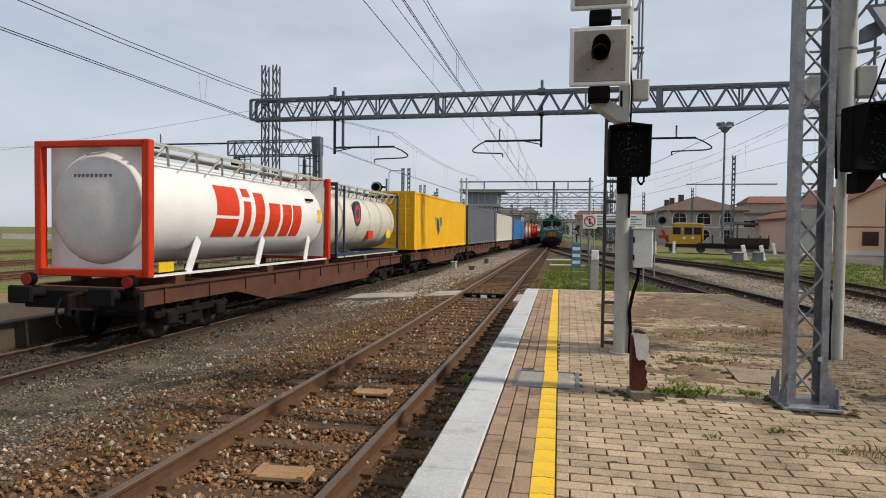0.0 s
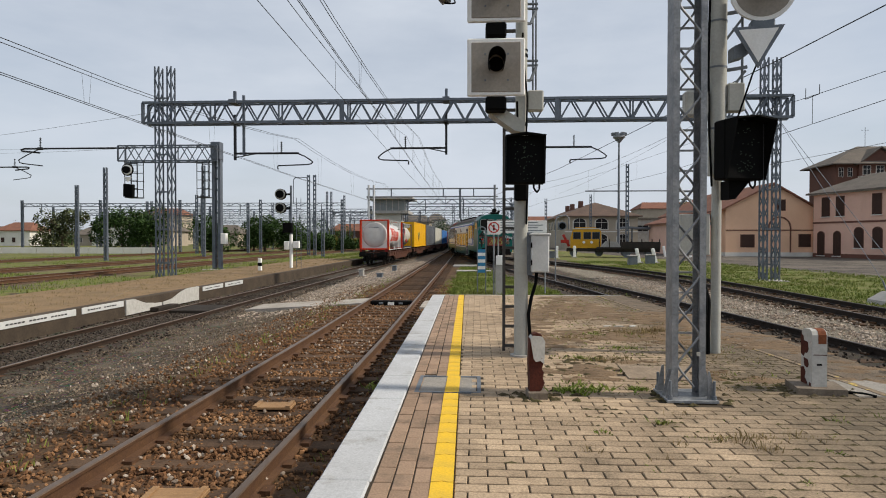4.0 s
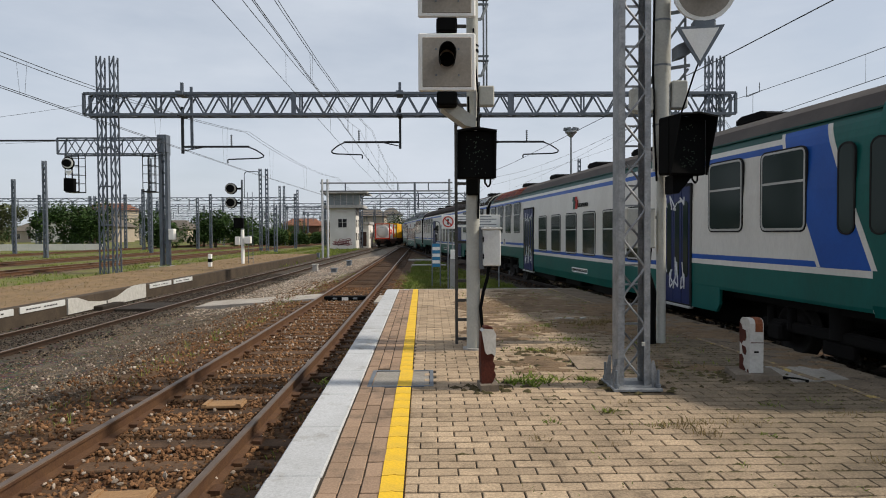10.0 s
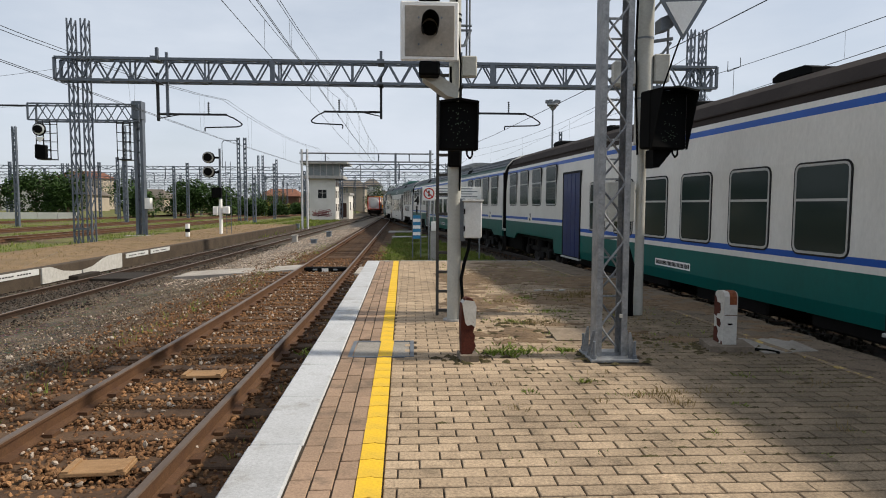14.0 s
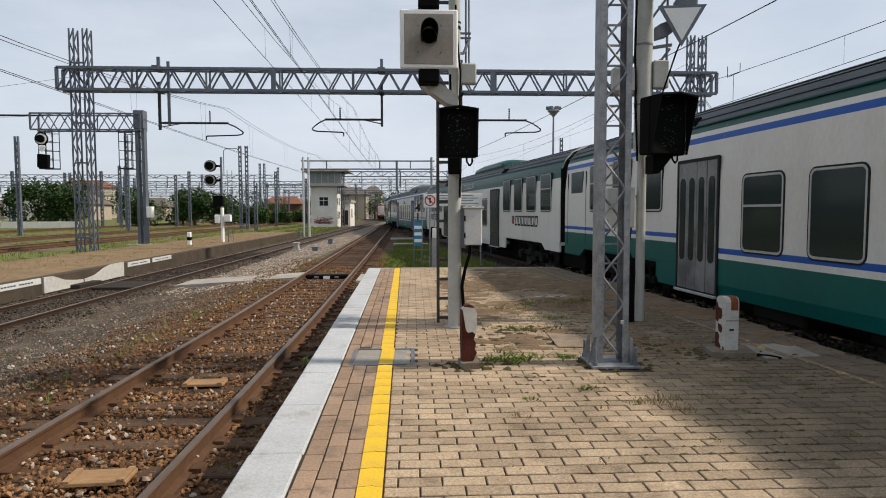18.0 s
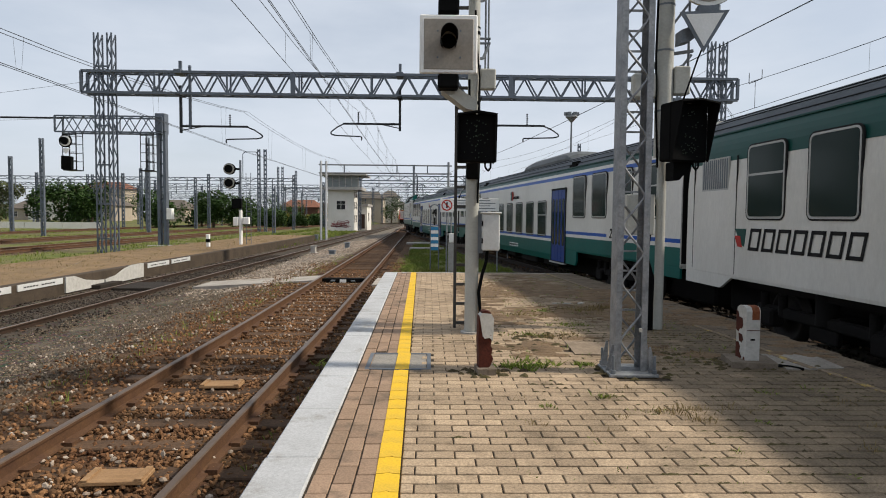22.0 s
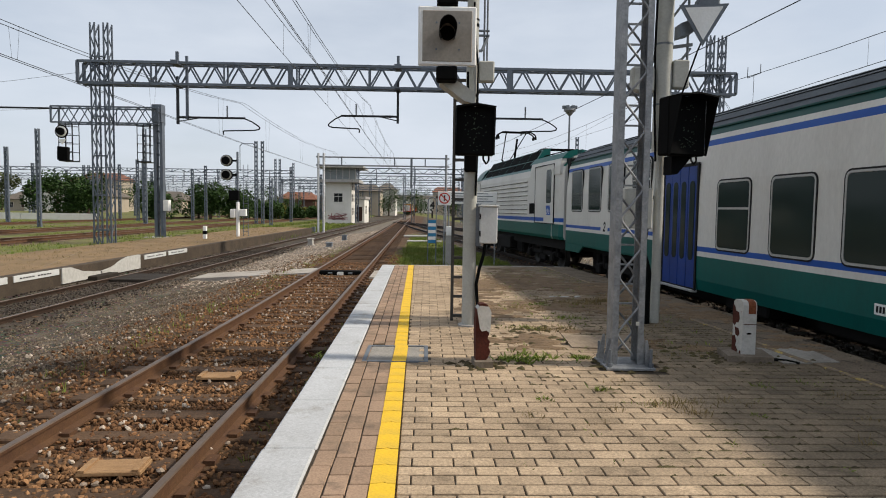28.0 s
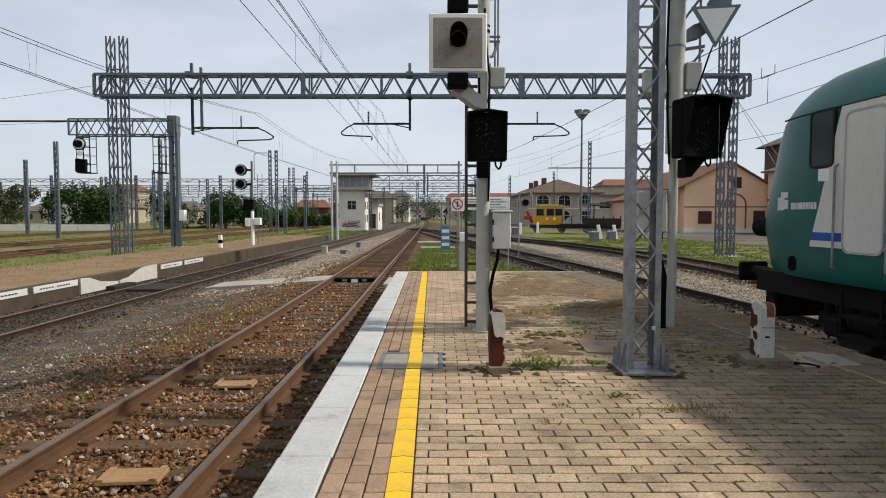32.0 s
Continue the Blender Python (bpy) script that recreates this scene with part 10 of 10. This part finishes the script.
        for i in range(n_gr):
            ya = L0 + 3.8 + i * (L1 - L0 - 7.2) / n_gr
            yb = ya + (L1 - L0 - 7.2) / n_gr - 0.10
            for za, zb in ((3.55, 3.89), (3.93, 4.27)):
                xa, xb = 1.36 - (za - 3.5) * 0.60, 1.36 - (zb - 3.5) * 0.60
                part("air_grille", Bm().add([(s * (xa + 0.012), ya, za), (s * (xa + 0.012), yb, za), (s * (xb + 0.012), yb, zb), (s * (xb + 0.012), ya, zb), (s * (xa - 0.05), ya, za - 0.02), (s * (xa - 0.05), yb, za - 0.02), (s * (xb - 0.05), yb, zb - 0.02), (s * (xb - 0.05), ya, zb - 0.02)],
                     [(0, 1, 2, 3), (7, 6, 5, 4), (0, 4, 5, 1), (1, 5, 6, 2), (2, 6, 7, 3), (3, 7, 4, 0)]), M_BLACK, fair)
    # roof gear and two pantographs
    rf = Bm()
    for s in (-1, 1):
        rf.tube([(s * 0.85, L0 + 1.2, 4.05), (s * 0.85, L1 - 3.0, 4.05)], 0.02, 6)
        for i in range(9):
            y = L0 + 1.2 + i * 1.33
            rf.cyl((s * 0.85, y, 3.84), (s * 0.85, y, 4.05), 0.02, 6)
    for y in (L0 + 3.0, L0 + 6.5, L0 + 9.0):
        rf.box(-0.5, y - 0.6, 3.85, 0.5, y + 0.6, 4.08, 0, 0.05)
    part("roof_gear", rf, M_BLACK, e)
    for y, up in ((L0 + 10.6, True), (L0 + 4.3, False)):
        p = Bm()
        h = 1.83 if up else 0.42
        for q in (-0.35, 0.35):
            p.tube([(q, y + (0.1 if up else -0.7), 3.98), (q * 0.6, y + (1.9 if up else 1.2), 3.95 + h * 0.36)], 0.05, 6)
            p.tube([(q * 0.6, y + (1.9 if up else 1.2), 3.95 + h * 0.36), (q * 1.4, y + 0.08, 3.90 + h)], 0.026, 6)
        p.tube([(0.0, y + 0.5, 4.0), (0.0, y - 0.15, 3.95 + h * 0.82)], 0.05, 6) if up else None
        for yy in (y - 0.1, y + 0.25):
            p.tube([(-0.95, yy, 3.70 + h), (-0.90, yy, 3.84 + h), (-0.70, yy, 3.96 + h), (0.70, yy, 3.96 + h), (0.90, yy, 3.84 + h), (0.95, yy, 3.70 + h)], 0.035, 6)
            for q in (-0.92, 0.92):
                p.box(q - 0.05, yy - 0.05, 3.62 + h, q + 0.05, yy + 0.05, 3.74 + h)
        for q in (-0.6, 0.6):
            p.tube([(q, y - 0.1, 3.96 + h), (q, y + 0.25, 3.96 + h)], 0.02, 6)
        part("pantograph", p, M_BLACK, e, "raised black pantograph" if up else "folded black pantograph")
    for y in (L0 + 2.9, L1 - 3.2):
        bogie(e, y, 0, 2.65, 0.5)
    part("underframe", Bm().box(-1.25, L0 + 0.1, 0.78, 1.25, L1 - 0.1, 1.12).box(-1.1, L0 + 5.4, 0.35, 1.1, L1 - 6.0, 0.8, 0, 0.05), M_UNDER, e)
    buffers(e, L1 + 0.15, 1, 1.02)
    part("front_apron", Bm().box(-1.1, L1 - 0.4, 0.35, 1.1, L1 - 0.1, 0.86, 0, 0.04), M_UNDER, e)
    part("windscreen", Bm().prism([(u, v) for u, v in rounded(1.2, 0.8, 0.12)], -0.12, 0.02, "z"), M_GLASS, e, m=pose(0, L1 + 0.33, 2.85, -71, 0, 0))
    gw = Bm().box(-1.25, L0 - 0.25, 1.0, 1.25, L0 + 0.1, 3.7, 0, 0.04)
    part("gangway_bellows", gw, M_SEAL, e)
    return e


ENGINE = build_engine()

# ---- freight train ----
M_TANK = mat("white_tank", (0.70, 0.70, 0.69), 0.35, 0, (0.60, 0.585, 0.56), 0.6, 0.7, 20, 0.01, 0.05, third=(0.50, 0.40, 0.30), third_at=0.66, soft_edge=0.12)
M_TANK2 = mat("cream_tank", (0.58, 0.55, 0.47), 0.4, 0, (0.45, 0.42, 0.35), 0.6, 0.8, 20, 0.01, 0.07)
M_ORANGE = mat("orange_red_paint", (0.56, 0.038, 0.008), 0.45, 0, (0.40, 0.03, 0.010), 0.5, 2, 30, 0.02, 0.1)
M_TANKBLUE = mat("dull_blue_paint", (0.030, 0.048, 0.085), 0.5, 0, (0.02, 0.03, 0.05), 0.6, 2, 30, 0.02, 0.12)
M_BOXYELLOW = mat("container_yellow", (0.72, 0.40, 0.012), 0.5, 0, (0.60, 0.31, 0.012), 0.5, 1.2, 30, 0.02, 0.06)
M_BOXGREY = mat("container_grey", (0.115, 0.125, 0.14), 0.5, 0, (0.085, 0.09, 0.10), 0.5, 1.2, 30, 0.02, 0.06)
M_BOXBEIGE = mat("container_beige", (0.52, 0.51, 0.45), 0.5, 0, (0.4, 0.39, 0.34), 0.5, 1.2, 30, 0.02, 0.06)
M_BOXBLUE = mat("container_blue", (0.05, 0.16, 0.40), 0.5, 0, (0.04, 0.12, 0.3), 0.5, 1.2, 30, 0.02, 0.06)
M_WAGON = mat("rusty_wagon_brown", (0.095, 0.038, 0.024), 0.7, 0, (0.05, 0.025, 0.018), 0.7, 1.5, 35, 0.15, 0.2)
M_TANKHEAD = mat("dusty_tank_head", (0.64, 0.625, 0.60), 0.5, 0, (0.50, 0.475, 0.44), 0.6, 1.2, 25, 0.02, 0.07)
FREIGHT = []


def flat_wagon(y0, y1, axles=2):
    """A container flat wagon between y0 and y1 of the train, z over the rail."""
    w = thing("flat_wagon", "rusty brown container flat wagon", "freight wagon", group="freight train wagons")
    L = y1 - y0
    for s in (-1, 1):
        g = Bm()
        o = [(y0, 1.12), (y1, 1.12), (y1, 0.78), (y1 - 3.6, 0.78), (y1 - 5.0, 0.48), (y0 + 5.0, 0.48), (y0 + 3.6, 0.78), (y0, 0.78)]
        x0, x1 = sorted((s * 1.24, s * 1.16))
        g.prism(o, x0, x1, "x")
        x0, x1 = sorted((s * 1.30, s * 1.10))
        g.box(x0, y0, 1.12, x1, y1, 1.16).box(x0, y0 + 5.0, 0.44, x1, y1 - 5.0, 0.48)
        for i in range(int(L / 1.6)):
            yy = y0 + 0.8 + i * 1.6
            g.box(min(s * 1.20, s * 1.28), yy - 0.02, 0.80, max(s * 1.20, s * 1.28), yy + 0.02, 1.12)
        part("side_sill", g, M_WAGON, w)
        n = max(2, int(L / 3.2))
        for i in range(n):
            yy = y0 + 1.3 + (L - 2.6) * i / (n - 1)
            part("container_support", Bm().box(min(s * 1.02, s * 1.26), yy - 0.16, 1.155, max(s * 1.02, s * 1.26), yy + 0.16, 1.328), M_WAGON, w)
    for i in range(int(L / 2.4) + 1):
        yy = y0 + 0.1 + i * (L - 0.25) / int(L / 2.4)
        part("cross_beam", Bm().box(-1.2, yy, 0.99, 1.2, yy + 0.15, 1.14), M_WAGON, w)
    part("centre_sill", Bm().box(-0.25, y0, 0.7, 0.25, y1, 0.98), M_WAGON, w)
    for e, y in ((-1, y0), (1, y1)):
        part("end_beam", Bm().box(-1.3, min(y, y - e * 0.14), 0.72, 1.3, max(y, y - e * 0.14), 1.08, 0, 0.02), M_UNDER, w)
        buffers(w, y, e, 1.03)
        bogie(w, y - e * 2.1, 0, 1.8, 0.46)
    t = Bm()
    for yy in (y0 + 4.6, y0 + 4.9, y1 - 4.8):
        t.cyl((-1.0, yy, 0.55), (1.0, yy, 0.55), 0.13, 10)
    part("brake_gear", t, M_UNDER, w)
    return w


def tank_container(label, y0, y1, z0, z1, skin, frame, words="", bands=0, slim=False):
    """A tank in a frame that lies along y; end frames at both ends."""
    c = thing("tank_container", label, "tank container", group="freight train containers")
    zc, R = (z0 + z1) / 2 + 0.02, 1.16
    h = 1.22
    prof = [(1.13, y0 + 0.33), (R, y0 + 0.48), (R, y1 - 0.48), (1.13, y1 - 0.33)]
    cap = [(0.001, 0.03), (0.30, 0.036), (0.60, 0.062), (0.84, 0.11), (1.0, 0.17), (1.09, 0.235), (1.13, 0.33)]
    m = Matrix.Translation((0, 0, zc)) @ pose(0, 0, 0, -90, 0, 0)
    part("barrel", Bm().lathe(prof, 40, 0, m), skin, c)
    part("tank_head", Bm().lathe([(r_, y0 + k) for r_, k in cap], 40, 0, m), M_TANKHEAD if skin is M_TANK else skin, c, "domed tank head")
    part("tank_head", Bm().lathe([(r_, y1 - k) for r_, k in cap], 40, 0, m), M_TANKHEAD if skin is M_TANK else skin, c, "domed tank head")
    for e, y in ((1, y0), (-1, y1)):
        f, q = Bm(), 0.05 if slim else 0.09
        a, b = sorted((y, y + e * q * 1.8))
        for s in (-1, 1):
            f.box(s * h - q, a, z0, s * h + q, b, z1, 0, 0.02)
        f.box(-h, a, z0, h, b, z0 + 0.16, 0, 0.02).box(-h, a, z1 - 0.13, h, b, z1, 0, 0.02)
        part("end_frame", f, frame, c)
        col = Bm()
        n = 40
        vs = []
        for i in range(n):
            t = 2 * math.pi * i / n
            u, v = math.cos(t), math.sin(t)
            k = 1 / max(abs(u), abs(v))
            vs.append((1.128 * u, y + e * 0.28, zc + 1.128 * v))
            vs.append((max(-1.16, min(1.16, 1.19 * u * k)), y + e * 0.28, max(z0 + 0.10, min(z1 - 0.08, zc + 1.30 * v * k))))
        col.add(vs, [(2 * i, 2 * i + 1, (2 * i + 3) % (2 * n), (2 * i + 2) % (2 * n)) for i in range(n)])
        if not slim:
            part("end_skirt", col, skin, c)
    for i in range(bands):
        yy = y0 + 0.9 + (y1 - y0 - 1.8) * i / max(1, bands - 1)
        part("barrel_band", Bm().lathe([(R + 0.006, yy - 0.02), (R + 0.012, yy), (R + 0.006, yy + 0.02)], 40, 0, m), M_STEEL_DARK, c)
    walk_ = Bm()
    walk_.box(-0.30, y0 + 0.2, z1 - 0.03, 0.30, y1 - 0.2, z1)
    for i in range(9):
        yy = y0 + 0.5 + (y1 - y0 - 1) * i / 8
        walk_.bar((0.95, yy, z1 - 0.42), (1.12, yy + 0.3, z1 - 0.03), 0.05, 0.02).bar((1.12, yy + 0.3, z1 - 0.03), (0.95, yy + 0.6, z1 - 0.42), 0.05, 0.02)
    for x in (0.92, 1.14):
        walk_.bar((x, y0 + 0.2, z1 - 0.03), (x, y1 - 0.2, z1 - 0.03), 0.05, 0.04)
    part("walkway", walk_, M_CREAM, c, "dirty cream top walkway rails")
    for k in range(0 if slim else 3):
        yy = y0 + 1.6 + (y1 - y0 - 3.2) * k / 2
        for s in (-1, 1):
            part("saddle_leg", Bm().bar((s * 1.0, yy + 0.5, zc - 0.62), (s * 1.16, yy - 0.15, z0 + 0.02), 0.22, 0.03, 0, (1, 0, 0)), skin, c)
    for s in (-1, 1):
        part("bottom_rail", Bm().box(min(s * 1.12, s * 1.24), y0 + 0.1, z0, max(s * 1.12, s * 1.24), y1 - 0.1, z0 + 0.045), skin, c)
    return c


def box_container(label, y0, y1, z0, z1, skin, words="", letter=None):
    c = thing("box_container", label, "shipping container", group="freight train containers")
    g = Bm()
    h = 1.22
    g.box(-h + 0.04, y0 + 0.05, z0 + 0.12, h - 0.04, y1 - 0.05, z1 - 0.02)
    part("box_shell", g, skin, c)
    f = Bm()
    for s in (-1, 1):
        for y in (y0, y1 - 0.16):
            f.box(s * h - 0.07, y, z0, s * h + 0.03, y + 0.16, z1, 0, 0.01) if s > 0 else f.box(-h - 0.03, y, z0, -h + 0.07, y + 0.16, z1, 0, 0.01)
        f.box(min(s * (h - 0.05), s * (h + 0.02)), y0, z0, max(s * (h - 0.05), s * (h + 0.02)), y1, z0 + 0.16)
        f.box(min(s * (h - 0.05), s * (h + 0.02)), y0, z1 - 0.10, max(s * (h - 0.05), s * (h + 0.02)), y1, z1)
    for z in (z0, z1 - 0.12):
        f.box(-h, y0, z, h, y0 + 0.1, z + 0.12)
    part("frame", f, skin, c)
    for s in (-1, 1):
        rb = Bm()
        n = int((y1 - y0 - 0.5) / 0.28)
        for i in range(n):
            ya = y0 + 0.25 + i * 0.28
            x0, x1 = sorted((s * (h - 0.05), s * (h - 0.008)))
            rb.prism([(x0 if s > 0 else x1, ya), (x1 if s > 0 else x0, ya + 0.05), (x1 if s > 0 else x0, ya + 0.15), (x0 if s > 0 else x1, ya + 0.20)], z0 + 0.16, z1 - 0.10, "z")
        tagged(part("side_corrugation", rb, skin, c), kind="stuff")
    for s in (-1, 1):
        d = Bm().box(s * 0.58 - 0.56, y0 + 0.03, z0 + 0.13, s * 0.58 + 0.56, y0 + 0.055, z1 - 0.13)
        for i in range(5):
            z = z0 + 0.35 + i * (z1 - z0 - 0.6) / 5
            d.box(s * 0.58 - 0.5, y0 + 0.012, z, s * 0.58 + 0.5, y0 + 0.04, z + 0.34, 0, 0.02)
        door = part("end_door", d, skin, c)
        for x in (0.35, 0.75):
            part("lock_bar", Bm().cyl((s * x, y0, z0 + 0.1), (s * x, y0, z1 - 0.1), 0.025, 6), skin, door)
    return c


def build_freight():
    Z0 = 1.33
    w1 = flat_wagon(0.0, 18.6)
    t1 = tank_container("white tank container in orange red end frames", 0.25, 9.5, Z0, 4.02, M_TANK, M_ORANGE)
    for s in (-1, 1):
        # the maker's red word as plain blocks wrapped round the barrel
        for u0, u1, v0, v1 in ((-2.35, -1.35, -0.08, 0.66), (-2.35, -1.35, -0.62, -0.16), (-1.12, -0.76, -0.62, 0.30), (-1.12, -0.76, 0.42, 0.66), (-0.52, -0.02, -0.62, 0.58), (0.24, 0.88, -0.62, 0.32), (1.06, 1.62, -0.62, 0.32), (1.72, 2.30, -0.62, 0.32)):
            g = Bm()
            for i in range(6):
                va, vb = v0 + (v1 - v0) * i / 6 + 0.02, v0 + (v1 - v0) * (i + 1) / 6 + 0.02
                ring = []
                for R in (1.162, 1.168):
                    for u, v in ((u0, va), (u1, va), (u1, vb), (u0, vb)):
                        ring.append((s * R * math.cos(v / 1.16), 5.2 + s * (u + 0.12 * v), 2.695 + R * math.sin(v / 1.16)))
                g.add(ring, [(3, 2, 1, 0), (4, 5, 6, 7), (0, 1, 5, 4), (1, 2, 6, 5), (2, 3, 7, 6), (3, 0, 4, 7)] if s > 0 else [(0, 1, 2, 3), (7, 6, 5, 4), (4, 5, 1, 0), (5, 6, 2, 1), (6, 7, 3, 2), (7, 4, 0, 3)])
            part("lettering_block", g, M_ORANGE, t1, "plain red block")
        for yy, zz, n in ((8.4, 3.25, 5), (8.5, 2.95, 2)):
            b = Bm()
            for i in range(n):
                b.box(min(s * 1.0, s * 1.12), yy - 0.09 * i, zz - 0.04, max(s * 1.0, s * 1.12), yy - 0.09 * i + 0.06, zz + 0.04)
            part("small_marking", b, M_SEAL, t1)
    part("hazard_plate", Bm().box(1.10, 8.75, 2.55, 1.16, 9.0, 2.95), M_YELLOW2, t1, "yellow plate")
    part("hazard_plate", Bm().box(1.225, 0.62, 1.42, 1.25, 1.1, 1.62), M_YELLOW2, t1, "yellow plate")
    bb = Bm()
    for i in range(9):
        k = 0.25 + 0.03 + 0.16 * (0.62 ** 2 + (-0.42 + i * 0.10) ** 2)
        bb.box(-0.45 + i * 0.10, k - 0.03, 3.29, -0.39 + i * 0.10, k + 0.03, 3.36)
    part("end_marking", bb, M_STEEL_DARK, t1)
    for s in (-1, 1):
        lp = part("tail_lamp", Bm().cyl((s * 1.12, -0.12, 1.28), (s * 1.12, 0.02, 1.28), 0.13, 16).box(s * 1.12 - 0.1, -0.08, 1.0, s * 1.12 + 0.1, 0.02, 1.15), M_BLACK, w1, "red tail lamp on a bracket")
        part("lens", Bm().cyl((s * 1.12, -0.14, 1.28), (s * 1.12, -0.115, 1.28), 0.115, 16), M_TAILGLASS, lp)
    t2 = tank_container("cream banded tank container in a blue frame", 10.2, 18.1, Z0, 3.98, M_TANK2, M_TANKBLUE, bands=5, slim=True)
    em = Bm()
    m = Matrix.Translation((0, 0, 0))
    for rr, mi in ((0.42, 0), (0.30, 1), (0.16, 0)):
        o = [(12.6 + rr * math.cos(2 * math.pi * i / 20), 2.95 + 1.15 * rr * math.sin(2 * math.pi * i / 20)) for i in range(20)]
        em.prism(o, 1.05, 1.165 + (0.42 - rr) * 0.05, "x", mi)
    part("emblem", em, [M_TANKBLUE, M_ORANGE], t2, "round blue and orange emblem")
    part("hazard_plate", Bm().box(1.05, 14.0, 1.95, 1.13, 14.6, 2.3), M_ORANGE, t2)
    part("hazard_plate", Bm().box(1.05, 16.6, 2.0, 1.12, 17.2, 2.35), M_YELLOW2, t2)
    dg = Bm()
    for s in (-1, 1):
        x = s * 1.22
        dg.bar((x, 11.0, Z0), (x, 11.0, 3.9), 0.08, 0.06).bar((x, 10.2, 1.45), (x, 18.1, 1.45), 0.08, 0.1)
    part("side_frame", dg, M_TANKBLUE, t2)
    FREIGHT.append((w1, 9.3))
    FREIGHT.append((t1, 9.3))
    FREIGHT.append((t2, 9.3))
    spans = ((21.1, 36.6, M_BOXYELLOW, "bright yellow box container", 4.38, True), (37.8, 54.3, M_BOXGREY, "dark grey box container", 4.38, False), (55.8, 72.6, M_BOXBEIGE, "pale beige box container", 4.32, False),
             (74.4, 92.0, M_BOXBLUE, "plain blue steel box container", 4.15, False))
    for a, b, skin, lab, top, logo in spans:
        FREIGHT.append((flat_wagon(a - 0.9, b + 0.1), (a + b) / 2))
        c = box_container(lab, a, b, Z0, top, skin)
        if logo:
            lg = Bm()
            for s in (-1, 1):
                for i, (yo, zo, hh, mi) in enumerate(((0, 0.35, 0.5, 0), (0.35, 0.0, 0.95, 1), (0.7, -0.3, 1.3, 1), (1.05, 0.05, 1.1, 0), (1.4, 0.35, 0.65, 1))):
                    y = a + 5.0 + yo
                    x0, x1 = sorted((s * 1.19, s * 1.235))
                    lg.prism([(y, 3.1 + zo * 0.2), (y + 0.3, 3.1 + zo * 0.2), (y + 0.45, 3.1 - hh * 0.5), (y + 0.15, 3.1 - hh * 0.8)], x0, x1, "x", mi)
            part("printed_mark", lg, [M_SPRAY_GREEN, M_TANKBLUE], c, "slanted green and blue bars")
        else:
            lg = Bm()
            for s in (-1, 1):
                for i in range(4):
                    x0, x1 = sorted((s * 1.17, s * 1.188))
                    lg.box(x0, a + 5.5 + i * 0.55, 3.0, x1, a + 5.9 + i * 0.55, 3.3)
            part("printed_mark", lg, M_WHITE, c)
        FREIGHT.append((c, (a + b) / 2))
    y = 94.0
    for skin, frame, lab in ((M_TANK2, M_ORANGE, "cream tank container in orange frames"), (M_ORANGE, M_ORANGE, "orange painted steel tank container"), (M_TANK, M_ORANGE, "white tank container in orange frames"), (M_ORANGE, M_RED, "orange tank container in red frames")):
        FREIGHT.append((flat_wagon(y, y + 15.5), y + 7.7))
        for k in (0.4, 8.0):
            FREIGHT.append((tank_container(lab, y + k, y + k + 7.1, Z0, 3.95, skin, frame), y + 7.7))
        y += 16.8


M_YELLOW2 = mat("yellow_plate", (0.72, 0.50, 0.02), 0.5, 0, bump=0)
build_freight()

# ---- movement ----
# the gap behind the leading coach, in metres along the bay track, second by second
TRAIN_GAP = [(0, 111.6), (1, 102.4), (2, 93.9), (4.5, 73.6), (6, 62.3), (7, 54.8), (8, 47.1), (9, 39.35), (10, 31.55), (11, 23.31), (12, 15.0), (13, 6.83), (16, -17.77), (17, -25.95), (19, -42.06), (20, -50.17), (21, -58.36),
             (22, -66.5), (23, -74.62), (24, -82.68), (25, -90.49), (28, -111.98), (29, -118.54), (30, -124.75), (31, -130.65), (32, -136.2)]
# the freight train's tail
FREIGHT_TAIL = [(0, 10.6), (1, 20.8), (2, 31.2), (3.5, 49.0), (5, 65.0), (6, 74.5), (7, 83.8), (9, 101.0), (11, 115.0), (13, 128.0), (16, 148.0), (20, 177.0), (24, 208.0), (28, 246.0), (32, 290.0)]


def on_track(fx, y, z, reach=7.5):
    a, b = Vector((fx(y - reach), y - reach, z)), Vector((fx(y + reach), y + reach, z))
    m = (a + b) / 2
    return pose(m.x, m.y, m.z, 0, 0, -math.degrees(math.atan2(b.x - a.x, b.y - a.y)))


BAY_Y = np.arange(-180.0, 300.0, 0.5)
BAY_X = np.array([track_bay(y) for y in BAY_Y])
BAY_S = np.concatenate(([0.0], np.cumsum(np.hypot(np.diff(BAY_X), np.diff(BAY_Y)))))
BAY_S -= np.interp(0.0, BAY_Y, BAY_S)


def on_bay(s, reach):
    """A vehicle whose bogies stand on the bay track, reach to both sides of s."""
    a, b = (Vector((np.interp(q, BAY_S, BAY_X), np.interp(q, BAY_S, BAY_Y), BAY)) for q in (s - reach, s + reach))
    m = (a + b) / 2
    return pose(m.x, m.y, m.z, 0, 0, -math.degrees(math.atan2(b.x - a.x, b.y - a.y)))


def move_trains():
    for k, car in enumerate(TRAIN):
        walk(car, [(t, on_bay(g + k * PITCH - MID, 9.5)) for t, g in TRAIN_GAP])
    walk(ENGINE, [(t, on_bay(g + 5 * PITCH + 0.15 + 7.65, 4.0)) for t, g in TRAIN_GAP])
    for ob, mid in FREIGHT:
        rows = []
        for t, y in FREIGHT_TAIL:
            m = on_track(track_left, y + mid, LOW, 6.0)
            rows.append((t, m @ Matrix.Translation((0, -mid, 0))))
        walk(ob, rows)


def motions():
    move_trains()


build_pavers()
motions()
